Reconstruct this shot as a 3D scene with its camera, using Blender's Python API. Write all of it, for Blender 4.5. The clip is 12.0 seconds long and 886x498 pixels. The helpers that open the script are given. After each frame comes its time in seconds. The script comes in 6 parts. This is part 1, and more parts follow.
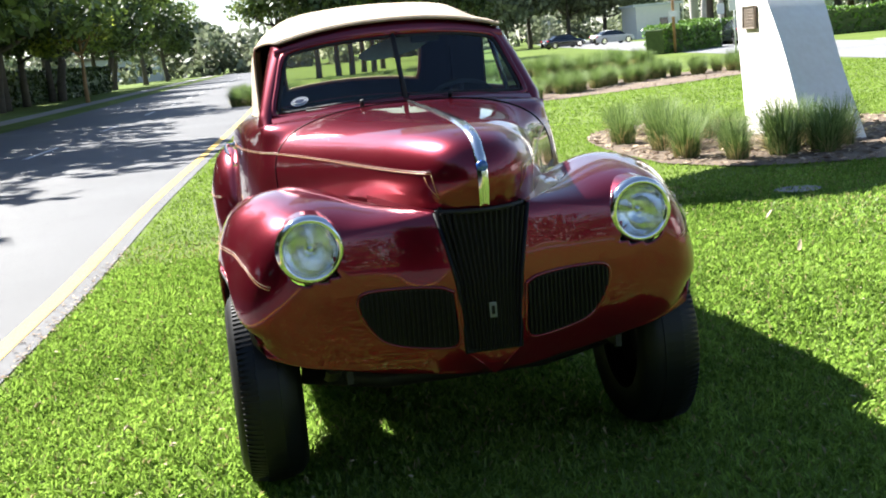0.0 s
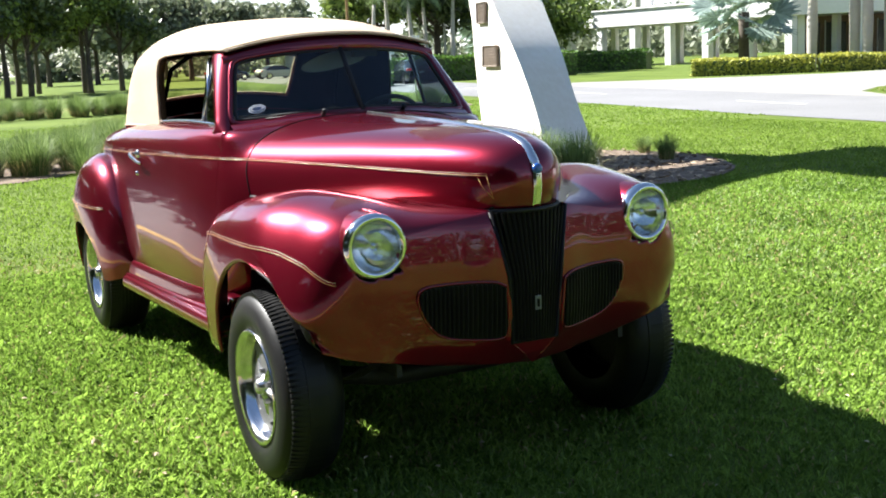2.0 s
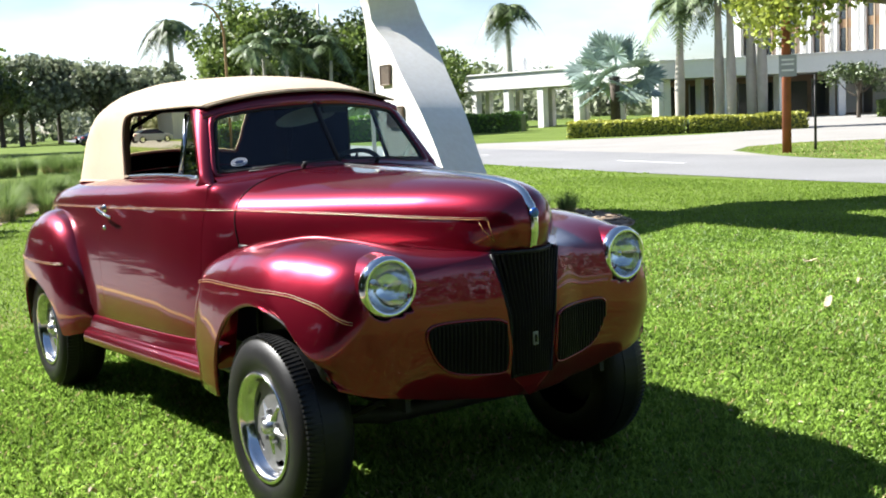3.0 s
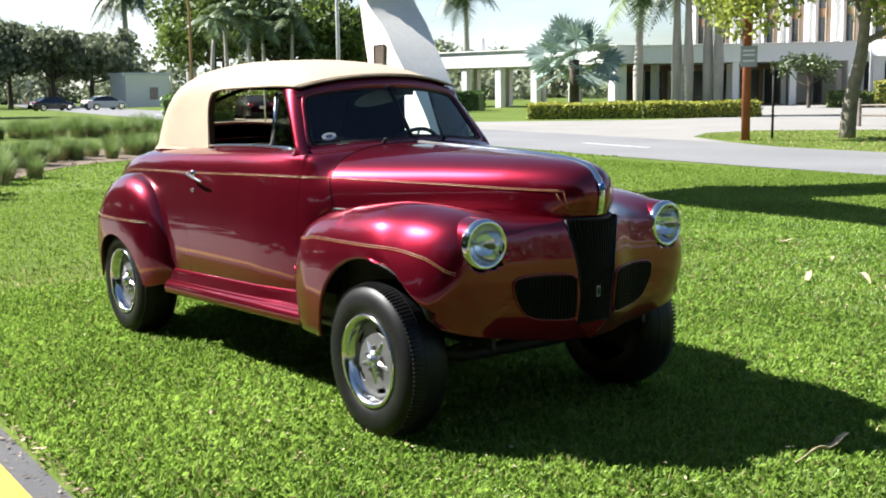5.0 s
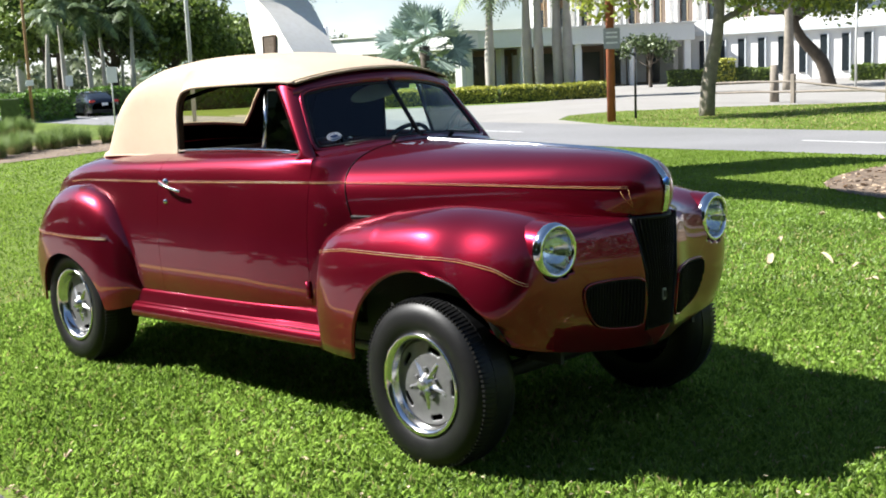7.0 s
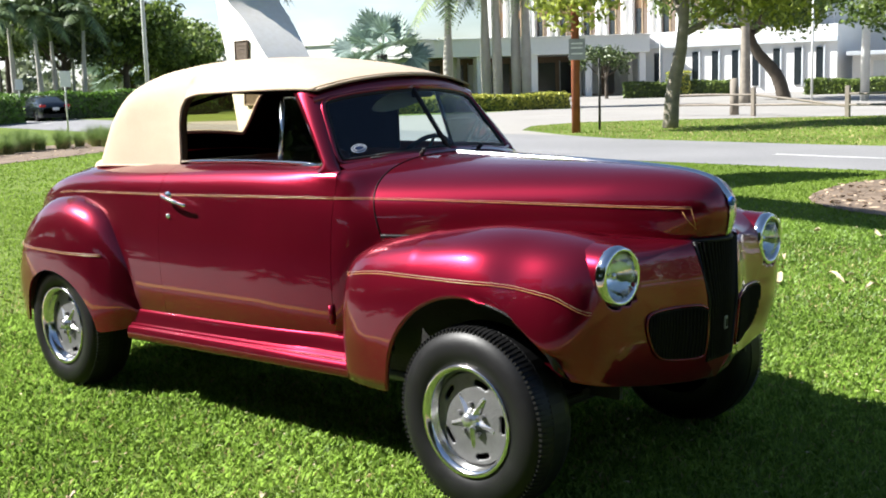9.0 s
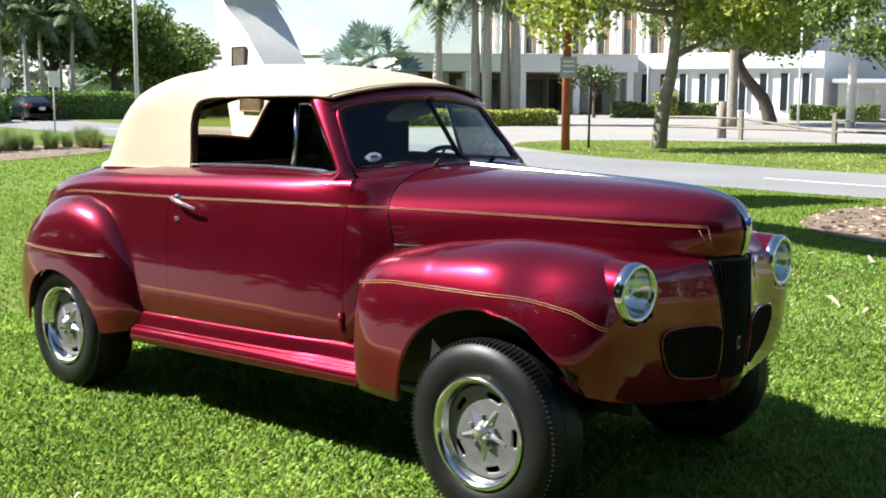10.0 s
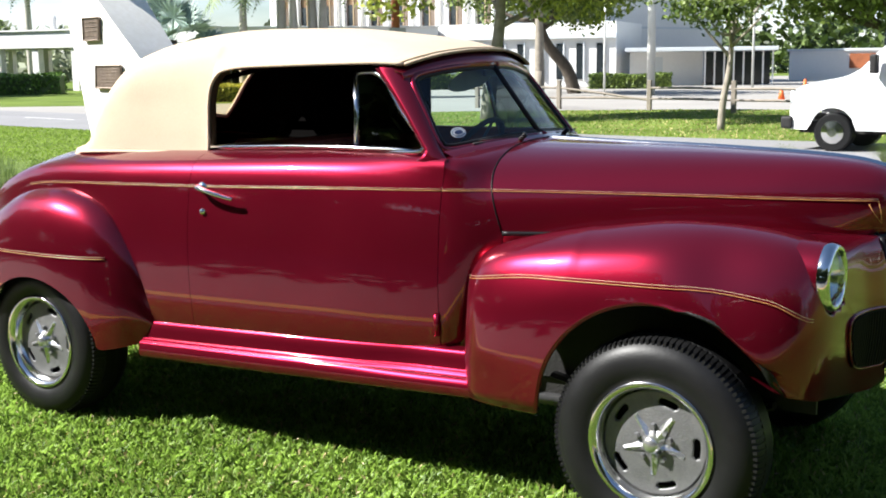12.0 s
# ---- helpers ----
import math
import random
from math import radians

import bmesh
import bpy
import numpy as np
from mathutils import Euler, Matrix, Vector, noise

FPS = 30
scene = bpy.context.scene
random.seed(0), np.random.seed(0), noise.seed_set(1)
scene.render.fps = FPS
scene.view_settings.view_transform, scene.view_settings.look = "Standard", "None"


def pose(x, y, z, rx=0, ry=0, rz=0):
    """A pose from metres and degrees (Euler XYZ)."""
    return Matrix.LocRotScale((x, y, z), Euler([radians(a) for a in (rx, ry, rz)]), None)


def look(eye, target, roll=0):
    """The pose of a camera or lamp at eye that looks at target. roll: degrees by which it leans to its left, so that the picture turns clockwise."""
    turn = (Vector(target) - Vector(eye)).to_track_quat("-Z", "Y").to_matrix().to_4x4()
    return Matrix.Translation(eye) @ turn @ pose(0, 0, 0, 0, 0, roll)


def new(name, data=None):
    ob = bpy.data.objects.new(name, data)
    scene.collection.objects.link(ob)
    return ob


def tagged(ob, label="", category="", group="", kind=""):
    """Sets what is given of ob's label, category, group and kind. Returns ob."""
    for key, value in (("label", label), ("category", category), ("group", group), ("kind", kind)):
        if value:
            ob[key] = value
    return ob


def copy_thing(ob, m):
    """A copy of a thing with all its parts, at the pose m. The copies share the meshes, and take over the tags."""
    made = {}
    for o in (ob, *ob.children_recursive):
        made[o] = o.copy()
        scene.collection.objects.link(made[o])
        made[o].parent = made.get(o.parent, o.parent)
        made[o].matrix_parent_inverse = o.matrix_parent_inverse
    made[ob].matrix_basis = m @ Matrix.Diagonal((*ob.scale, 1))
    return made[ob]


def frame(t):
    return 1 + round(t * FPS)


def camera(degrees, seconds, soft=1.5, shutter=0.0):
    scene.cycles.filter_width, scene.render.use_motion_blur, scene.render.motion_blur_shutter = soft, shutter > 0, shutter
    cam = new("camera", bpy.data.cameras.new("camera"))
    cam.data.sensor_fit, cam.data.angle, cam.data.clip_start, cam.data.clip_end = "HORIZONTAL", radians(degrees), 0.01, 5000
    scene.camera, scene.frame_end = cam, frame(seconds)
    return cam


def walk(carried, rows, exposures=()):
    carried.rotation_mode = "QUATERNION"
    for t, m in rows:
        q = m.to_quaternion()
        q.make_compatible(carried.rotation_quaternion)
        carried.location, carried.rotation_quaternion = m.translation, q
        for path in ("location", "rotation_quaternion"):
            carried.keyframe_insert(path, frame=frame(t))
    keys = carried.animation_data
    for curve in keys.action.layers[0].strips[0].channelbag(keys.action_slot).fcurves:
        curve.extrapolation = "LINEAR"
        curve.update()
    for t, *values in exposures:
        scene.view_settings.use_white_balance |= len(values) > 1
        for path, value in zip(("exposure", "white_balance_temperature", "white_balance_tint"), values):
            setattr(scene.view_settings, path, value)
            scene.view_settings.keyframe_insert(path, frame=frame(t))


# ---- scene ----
cam = camera(42.4, 12.0, 1.9)
PATH = [
    (0, (-0.738, -4.036, 1.481), (-0.403, -2.096, 1.131), -5.4),
    (0.5, (-1.133, -4.06, 1.455), (-0.575, -2.16, 1.171), -3.1),
    (1, (-1.433, -3.996, 1.474), (-0.716, -2.145, 1.23), -2.9),
    (1.5, (-1.714, -3.821, 1.473), (-0.889, -2.028, 1.149), -2.8),
    (2, (-2.038, -3.829, 1.487), (-1.13, -2.078, 1.155), -2.6),
    (2.5, (-2.31, -3.736, 1.466), (-1.24, -2.063, 1.239), -2.3),
    (4.5, (-3.27, -4.189, 1.514), (-2.125, -2.572, 1.241), -2.4),
    (5, (-3.485, -4.152, 1.529), (-2.306, -2.56, 1.253), -0.8),
    (5.5, (-3.518, -3.925, 1.526), (-2.311, -2.355, 1.249), -1.9),
    (6, (-3.646, -3.69, 1.514), (-2.413, -2.135, 1.263), -2.3),
    (6.5, (-3.823, -3.465, 1.553), (-2.497, -1.997, 1.262), -2.7),
    (8.5, (-3.836, -2.714, 1.583), (-2.398, -1.355, 1.286), -2.0),
    (9, (-3.808, -2.697, 1.579), (-2.362, -1.345, 1.287), -1.7),
    (9.5, (-3.814, -2.685, 1.573), (-2.363, -1.34, 1.283), -0.6),
    (10, (-3.894, -2.598, 1.571), (-2.424, -1.269, 1.302), 0.3),
    (10.5, (-3.894, -2.394, 1.559), (-2.378, -1.116, 1.295), 1.2),
    (11, (-3.884, -2.077, 1.557), (-2.362, -0.818, 1.24), 0.1),
    (11.5, (-3.994, -1.691, 1.561), (-2.369, -0.57, 1.242), 0.7),
    (12, (-4.128, -1.273, 1.544), (-2.447, -0.236, 1.229), -0.6),
]
STOPS = [(0, 2.02, 6150, 10), (1.5, 1.93, 6150, 10), (2.5, 1.75, 6150, 10), (4.5, 1.55, 6150, 10), (6.5, 1.49, 6150, 10), (9.5, 1.58, 6150, 10), (12, 1.60, 6150, 10)]
walk(cam, [(t, look(eye, target, roll)) for t, eye, target, roll in PATH], STOPS)

import collections
from mathutils import geometry

# ---- light ----
SUN = Vector((-0.64, 0.86, 0.97)).normalized()
world = bpy.data.worlds.new("sky")
scene.world = world
world.use_nodes = True
wt = world.node_tree
sky = wt.nodes.new("ShaderNodeTexSky")
sky.sky_type, sky.sun_disc = "NISHITA", False
sky.sun_elevation = math.asin(SUN.z)
sky.sun_rotation = math.atan2(SUN.x, SUN.y)
sky.dust_density, sky.ozone_density, sky.air_density = 0.4, 2.2, 1.0
wt.nodes["Background"].inputs[1].default_value = 0.048
cloud = wt.nodes.new("ShaderNodeTexNoise")
cloud.inputs["Scale"].default_value, cloud.inputs["Detail"].default_value = 3.2, 6.0
coord, stretch = wt.nodes.new("ShaderNodeTexCoord"), wt.nodes.new("ShaderNodeMapping")
stretch.inputs["Scale"].default_value = (1.0, 1.0, 3.0)
wt.links.new(coord.outputs["Generated"], stretch.inputs[0])
wt.links.new(stretch.outputs[0], cloud.inputs["Vector"])
cover = wt.nodes.new("ShaderNodeMapRange")
for k, v in (("From Min", 0.36), ("From Max", 0.72), ("To Min", 0.0), ("To Max", 0.55)):
    cover.inputs[k].default_value = v
wt.links.new(cloud.outputs["Fac"], cover.inputs["Value"])
veil = wt.nodes.new("ShaderNodeMix")
veil.data_type = "RGBA"
veil.inputs[7].default_value = (14.0, 14.2, 14.6, 1)
height, fade, thin = wt.nodes.new("ShaderNodeSeparateXYZ"), wt.nodes.new("ShaderNodeMapRange"), wt.nodes.new("ShaderNodeMath")
wt.links.new(coord.outputs["Generated"], height.inputs[0])
wt.links.new(height.outputs["Z"], fade.inputs["Value"])
for k, v in (("From Min", 0.06), ("From Max", 0.5), ("To Min", 1.0), ("To Max", 0.02)):
    fade.inputs[k].default_value = v
thin.operation = "MULTIPLY"
wt.links.new(cover.outputs[0], thin.inputs[0])
wt.links.new(fade.outputs[0], thin.inputs[1])
wt.links.new(thin.outputs[0], veil.inputs[0])
wt.links.new(sky.outputs[0], veil.inputs[6])
wt.links.new(veil.outputs[2], wt.nodes["Background"].inputs[0])
sun_data = bpy.data.lights.new("sun", "SUN")
sun_data.energy, sun_data.angle, sun_data.color = 5.0, radians(0.55), (1.0, 0.95, 0.86)
sun = new("sun", sun_data)
sun.matrix_world = look(SUN * 60, (0, 0, 0))


# ---- materials ----
def mat(name, col, rough=0.5, metal=0.0, var=0.2, scale=6.0, fine=60.0, bump=0.0, bscale=120.0, coat=0.0, hue=None, spec=0.5,
        island=0.0, obj=0.0, trans=0.0, rvar=0.0):
    """A painted, mineral or metal surface: base colour varied at two scales (and from piece to piece), roughness, fine relief."""
    m = bpy.data.materials.new(name)
    m.use_nodes = True
    nt = m.node_tree
    p = nt.nodes["Principled BSDF"]
    tc = nt.nodes.new("ShaderNodeTexCoord")

    def noise_tex(s, detail):
        n = nt.nodes.new("ShaderNodeTexNoise")
        n.inputs["Scale"].default_value, n.inputs["Detail"].default_value = s, detail
        nt.links.new(tc.outputs["Object"], n.inputs["Vector"])
        return n

    def op(kind, a, b):
        n = nt.nodes.new("ShaderNodeMath")
        n.operation = kind
        for i, v in enumerate((a, b)):
            if isinstance(v, (int, float)):
                n.inputs[i].default_value = v
            else:
                nt.links.new(v, n.inputs[i])
        return n.outputs[0]

    big, small = noise_tex(scale, 3), noise_tex(fine, 4)
    f = op("ADD", op("MULTIPLY", big.outputs["Fac"], 0.6), op("MULTIPLY", small.outputs["Fac"], 0.4))
    f = op("MULTIPLY", op("SUBTRACT", f, 0.5), 2.2)
    if island:
        g = nt.nodes.new("ShaderNodeNewGeometry")
        f = op("ADD", f, op("MULTIPLY", op("SUBTRACT", g.outputs["Random Per Island"], 0.5), island))
    if obj:
        g = nt.nodes.new("ShaderNodeObjectInfo")
        f = op("ADD", f, op("MULTIPLY", op("SUBTRACT", g.outputs["Random"], 0.5), obj))
    f = op("ADD", f, 0.5)
    mix = nt.nodes.new("ShaderNodeMix")
    mix.data_type = "RGBA"
    hi = hue or tuple(min(1, c * (1 + var)) for c in col)
    lo = tuple(c * (1 - var) for c in col)
    mix.inputs[6].default_value, mix.inputs[7].default_value = (*lo, 1), (*hi, 1)
    nt.links.new(f, mix.inputs[0])
    nt.links.new(mix.outputs[2], p.inputs["Base Color"])
    p.inputs["Roughness"].default_value, p.inputs["Metallic"].default_value = rough, metal
    p.inputs["Specular IOR Level"].default_value = spec
    if rvar:
        nt.links.new(op("ADD", op("MULTIPLY", op("SUBTRACT", big.outputs["Fac"], 0.5), rvar), rough), p.inputs["Roughness"])
    if coat:
        p.inputs["Coat Weight"].default_value, p.inputs["Coat Roughness"].default_value, p.inputs["Coat IOR"].default_value = coat, 0.03, 1.5
    if bump:
        b = nt.nodes.new("ShaderNodeBump")
        b.inputs["Strength"].default_value, b.inputs["Distance"].default_value = min(1, bump), 0.01
        nt.links.new(noise_tex(bscale, 5).outputs["Fac"], b.inputs["Height"])
        nt.links.new(b.outputs[0], p.inputs["Normal"])
    if trans:
        out = nt.nodes["Material Output"]
        tr = nt.nodes.new("ShaderNodeBsdfTranslucent")
        nt.links.new(mix.outputs[2], tr.inputs["Color"])
        ms = nt.nodes.new("ShaderNodeMixShader")
        ms.inputs[0].default_value = trans
        nt.links.new(p.outputs[0], ms.inputs[1])
        nt.links.new(tr.outputs[0], ms.inputs[2])
        nt.links.new(ms.outputs[0], out.inputs["Surface"])
    return m


def glass_mat(name, tint, rough=0.0, base=0.03, rim=0.55, flutes=0.0):
    """Thin clear pane: mostly straight through, with a mirror-like gloss that grows towards grazing angles."""
    m = bpy.data.materials.new(name)
    m.use_nodes = True
    nt = m.node_tree
    nt.nodes.remove(nt.nodes["Principled BSDF"])
    t, g, ms = (nt.nodes.new(k) for k in ("ShaderNodeBsdfTransparent", "ShaderNodeBsdfGlossy", "ShaderNodeMixShader"))
    lw, pw, ma = nt.nodes.new("ShaderNodeLayerWeight"), nt.nodes.new("ShaderNodeMath"), nt.nodes.new("ShaderNodeMath")
    lw.inputs["Blend"].default_value = 0.5
    pw.operation, ma.operation = "POWER", "MULTIPLY_ADD"
    pw.inputs[1].default_value = 4.0
    ma.inputs[1].default_value, ma.inputs[2].default_value = rim, base
    nt.links.new(lw.outputs["Facing"], pw.inputs[0])
    nt.links.new(pw.outputs[0], ma.inputs[0])
    t.inputs[0].default_value = (*tint, 1)
    g.inputs["Roughness"].default_value = rough
    if flutes:
        tc, wv, bp = (nt.nodes.new(k) for k in ("ShaderNodeTexCoord", "ShaderNodeTexWave", "ShaderNodeBump"))
        wv.bands_direction, wv.inputs["Scale"].default_value = "Y", flutes / 6.3
        bp.inputs["Strength"].default_value, bp.inputs["Distance"].default_value = 0.6, 0.002
        nt.links.new(tc.outputs["Object"], wv.inputs["Vector"])
        nt.links.new(wv.outputs["Fac"], bp.inputs["Height"])
        nt.links.new(bp.outputs[0], g.inputs["Normal"])
    nt.links.new(ma.outputs[0], ms.inputs[0])
    nt.links.new(t.outputs[0], ms.inputs[1])
    nt.links.new(g.outputs[0], ms.inputs[2])
    nt.links.new(ms.outputs[0], nt.nodes["Material Output"].inputs["Surface"])
    return m


M_PAINT = mat("maroon_paint", (0.158, 0.0050, 0.0172), 0.29, 0.76, 0.08, 3, 900, coat=1.0, rvar=0.03, spec=0.0)
M_UNDER = mat("chassis_black", (0.012, 0.011, 0.011), 0.6, 0.2, 0.4, 8, 60, bump=0.3)
M_RUBBER = mat("tyre_rubber", (0.0065, 0.0065, 0.007), 0.45, 0, 0.3, 12, 90, bump=0.05, rvar=0.12, spec=0.28)
M_CHROME = mat("chrome", (0.72, 0.72, 0.70), 0.06, 1.0, 0.06, 20, 200)
M_ALU = mat("polished_aluminium", (0.70, 0.70, 0.69), 0.14, 1.0, 0.10, 15, 150, rvar=0.08)
M_ALU2 = mat("satin_aluminium", (0.60, 0.60, 0.60), 0.25, 0.9, 0.12, 15, 150, rvar=0.1)
M_CAST = mat("dull_cast_aluminium", (0.16, 0.16, 0.165), 0.5, 0.55, 0.2, 20, 150, bump=0.2)
M_GRILLE = mat("black_grille", (0.007, 0.006, 0.007), 0.45, 0.0, 0.3, 10, 80, spec=0.15)
M_CANVAS = mat("cream_canvas", (0.51, 0.40, 0.29), 0.85, 0, 0.10, 4, 160, bump=0.35, bscale=600)
M_WELT = mat("tan_welt", (0.33, 0.25, 0.16), 0.7, 0, 0.2, 10, 120, bump=0.3, bscale=400)
M_PAD = mat("brown_lining", (0.05, 0.033, 0.02), 0.9, 0, 0.2, spec=0.1)
# Near-black, so that sun patches inside the car stay dark.
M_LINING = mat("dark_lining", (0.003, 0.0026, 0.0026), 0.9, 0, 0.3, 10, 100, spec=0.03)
M_LEATHER = mat("maroon_leather", (0.24, 0.045, 0.025), 0.5, 0, 0.25, 10, 80, bump=0.3)
M_GOLD = mat("gold_pinstripe", (0.46, 0.20, 0.07), 0.35, 0, 0.15, 20, 200, coat=0.5)
M_CREAM = mat("cream_pinstripe", (0.50, 0.32, 0.22), 0.35, 0, 0.15, 20, 200, coat=0.5)
M_BLUE = mat("blue_enamel", (0.02, 0.09, 0.35), 0.25, 0, 0.1, coat=1)
M_WHITE = mat("white_vinyl", (0.75, 0.75, 0.74), 0.4, 0, 0.05)
M_NAVY = mat("navy_print", (0.03, 0.05, 0.12), 0.4)
M_GLASS = glass_mat("window_glass", (0.76, 0.90, 0.88), 0.0, 0.055)
M_VENT = glass_mat("dark_vent_glass", (0.16, 0.18, 0.18), 0.0, 0.22, 0.6)
M_BULB = glass_mat("lamp_glass", (0.93, 0.96, 0.97), 0.08, 0.09, 0.7, 160.0)
M_FILM = glass_mat("yellowed_plastic", (0.88, 0.79, 0.56), 0.05, 0.05)
M_MIRROR = mat("silvered_bowl", (0.84, 0.85, 0.86), 0.10, 1.0, 0.05, 30, 140, bump=0.12, bscale=45)
M_LENS = mat("fluted_lens", (0.66, 0.70, 0.73), 0.26, 0.40, 0.08, 30, 140, bump=0.35, bscale=70, coat=1)
M_GRAVEL = mat("asphalt", (0.090, 0.089, 0.092), 0.74, 0, 0.25, 0.35, 90, bump=0.7, bscale=160)
M_ROAD2 = mat("worn_asphalt", (0.20, 0.197, 0.20), 0.85, 0, 0.2, 0.3, 60, bump=0.5, bscale=120)
M_PAVE = mat("pale_concrete", (0.27, 0.255, 0.235), 0.85, 0, 0.15, 0.4, 30, bump=0.4, bscale=90)
M_YELLOW = mat("yellow_road_paint", (0.66, 0.40, 0.05), 0.7, 0, 0.25, 3, 60, bump=0.5)
M_LINE = mat("white_road_paint", (0.68, 0.68, 0.66), 0.7, 0, 0.2, 3, 60, bump=0.4)
M_LAWN = mat("lawn", (0.085, 0.132, 0.020), 0.9, 0, 0.35, 0.35, 14, bump=0.9, bscale=30, hue=(0.165, 0.222, 0.045), spec=0.1)
M_BLADE = mat("grass_blade", (0.138, 0.268, 0.026), 0.45, 0, 0.38, 0.8, 9, hue=(0.34, 0.505, 0.085), island=0.8, trans=0.52)
M_SWARD = mat("mown_sward", (0.155, 0.26, 0.028), 0.6, 0, 0.2, 0.5, 7, hue=(0.275, 0.39, 0.064), island=0.35, trans=0.45, spec=0.2)
M_STRAW = mat("dry_grass_blade", (0.42, 0.36, 0.16), 0.8, 0, 0.3, 2, 20, island=1.0, trans=0.2)
M_MULCH = mat("bark_mulch", (0.12, 0.08, 0.052), 0.95, 0, 0.55, 2.5, 30, bump=1.0, bscale=40, hue=(0.27, 0.20, 0.14))
M_CHIP = mat("wood_chip", (0.24, 0.15, 0.09), 0.95, 0, 0.5, 2.5, 30, hue=(0.50, 0.38, 0.26), island=1.6)
M_TUFT = mat("muhly_grass", (0.11, 0.19, 0.042), 0.7, 0, 0.4, 1.0, 12, hue=(0.25, 0.34, 0.105), island=1.2, trans=0.4)
M_PYLON = mat("white_stucco", (0.78, 0.73, 0.66), 0.85, 0, 0.10, 0.8, 14, bump=0.25, bscale=70, hue=(0.86, 0.84, 0.81))
M_VISOR = mat("beige_visor", (0.20, 0.19, 0.16), 0.7, 0, 0.2)
M_BRONZE = mat("bronze_plaque", (0.17, 0.13, 0.10), 0.45, 0.6, 0.35, 14, 90, bump=0.6, bscale=60)
M_STONE = mat("white_building", (0.70, 0.69, 0.67), 0.8, 0, 0.06, 0.2, 5, bump=0.1)
M_FASCIA = mat("grey_fascia", (0.55, 0.58, 0.60), 0.7, 0, 0.08, 0.3, 6)
M_BRONZEWIN = mat("bronze_window", (0.17, 0.10, 0.05), 0.35, 0.2, 0.35, 0.6, 5, spec=0.6)
M_DARKGLASS = mat("dark_window", (0.02, 0.025, 0.03), 0.12, 0, 0.3, 0.6, 5, spec=0.7)
M_RUST = mat("rust_red_post", (0.25, 0.075, 0.025), 0.75, 0, 0.35, 2, 25, bump=0.5, bscale=40)
M_SIGNGREY = mat("grey_sign", (0.32, 0.33, 0.33), 0.5, 0.3, 0.15, 5, 50)
M_WOODGREY = mat("weathered_wood", (0.22, 0.19, 0.155), 0.85, 0, 0.3, 3, 40, bump=0.6, bscale=50)
M_POLE = mat("pale_pole", (0.56, 0.56, 0.53), 0.6, 0, 0.1, 2, 30)
M_BROWNPOLE = mat("brown_pole", (0.30, 0.17, 0.07), 0.7, 0, 0.2, 2, 30)
M_BARK = mat("grey_bark", (0.24, 0.21, 0.17), 0.9, 0, 0.4, 4, 40, bump=0.9, bscale=30)
M_BARKD = mat("dark_bark", (0.085, 0.068, 0.052), 0.9, 0, 0.4, 4, 40, bump=0.9, bscale=30)
M_PALMBARK = mat("palm_bark", (0.40, 0.37, 0.33), 0.85, 0, 0.2, 2, 30, bump=0.6, bscale=25)
M_LEAFY = mat("yellow_green_leaf", (0.203, 0.270, 0.034), 0.5, 0, 0.45, 0.6, 6, hue=(0.405, 0.459, 0.068), island=1.2, trans=0.4)
M_LEAFM = mat("mid_green_leaf", (0.098, 0.165, 0.033), 0.5, 0, 0.5, 0.4, 5, hue=(0.225, 0.300, 0.060), island=1.2, trans=0.3)
# Haze of the distance is mixed into this paler, greyer leaf colour.
M_HAZE = mat("hazed_leaf", (0.15, 0.18, 0.105), 0.6, 0, 0.35, 0.3, 4, hue=(0.30, 0.33, 0.205), island=1.0, trans=0.35)
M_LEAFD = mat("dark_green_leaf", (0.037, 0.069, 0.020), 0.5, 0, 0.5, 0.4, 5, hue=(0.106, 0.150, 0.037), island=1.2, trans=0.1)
M_LEAFP = mat("palm_frond", (0.091, 0.147, 0.056), 0.45, 0, 0.4, 0.5, 5, hue=(0.210, 0.280, 0.112), island=1.0, trans=0.2)
M_SILVER = mat("silver_frond", (0.213, 0.288, 0.250), 0.5, 0, 0.3, 0.5, 5, hue=(0.425, 0.525, 0.463), island=0.9, trans=0.15)
M_HEDGE = mat("clipped_hedge_leaf", (0.098, 0.210, 0.028), 0.5, 0, 0.4, 0.6, 6, hue=(0.210, 0.364, 0.056), island=1.2, trans=0.25)
M_HEDGEY = mat("golden_hedge_leaf", (0.34, 0.38, 0.04), 0.5, 0, 0.35, 0.6, 6, hue=(0.62, 0.60, 0.12), island=1.2, trans=0.3)
M_BLACKCAR = mat("black_car_paint", (0.008, 0.010, 0.013), 0.2, 0.1, 0.2, coat=1)
M_VAN = mat("white_car_paint", (0.78, 0.78, 0.78), 0.3, 0, 0.04, coat=1)
M_RED = mat("red_lens", (0.55, 0.01, 0.015), 0.2, 0, 0.1, coat=1)
M_ORANGE = mat("orange_plastic", (0.75, 0.13, 0.02), 0.5, 0, 0.1)
M_DRY = mat("dry_leaf", (0.42, 0.31, 0.18), 0.8, 0, 0.25, 8, 60, bump=0.4, hue=(0.62, 0.52, 0.36))


# ---- building helpers ----
def mesh_ob(name, verts, faces, material, parent=None, smooth=True, label=""):
    me = bpy.data.meshes.new(name)
    me.from_pydata([tuple(v) for v in verts], [], [tuple(f) for f in faces])
    me.polygons.foreach_set("use_smooth", [smooth] * len(me.polygons))
    me.materials.append(material)
    ob = new(name, me)
    if parent:
        ob.parent = parent
    if label:
        ob["label"] = label
    return ob


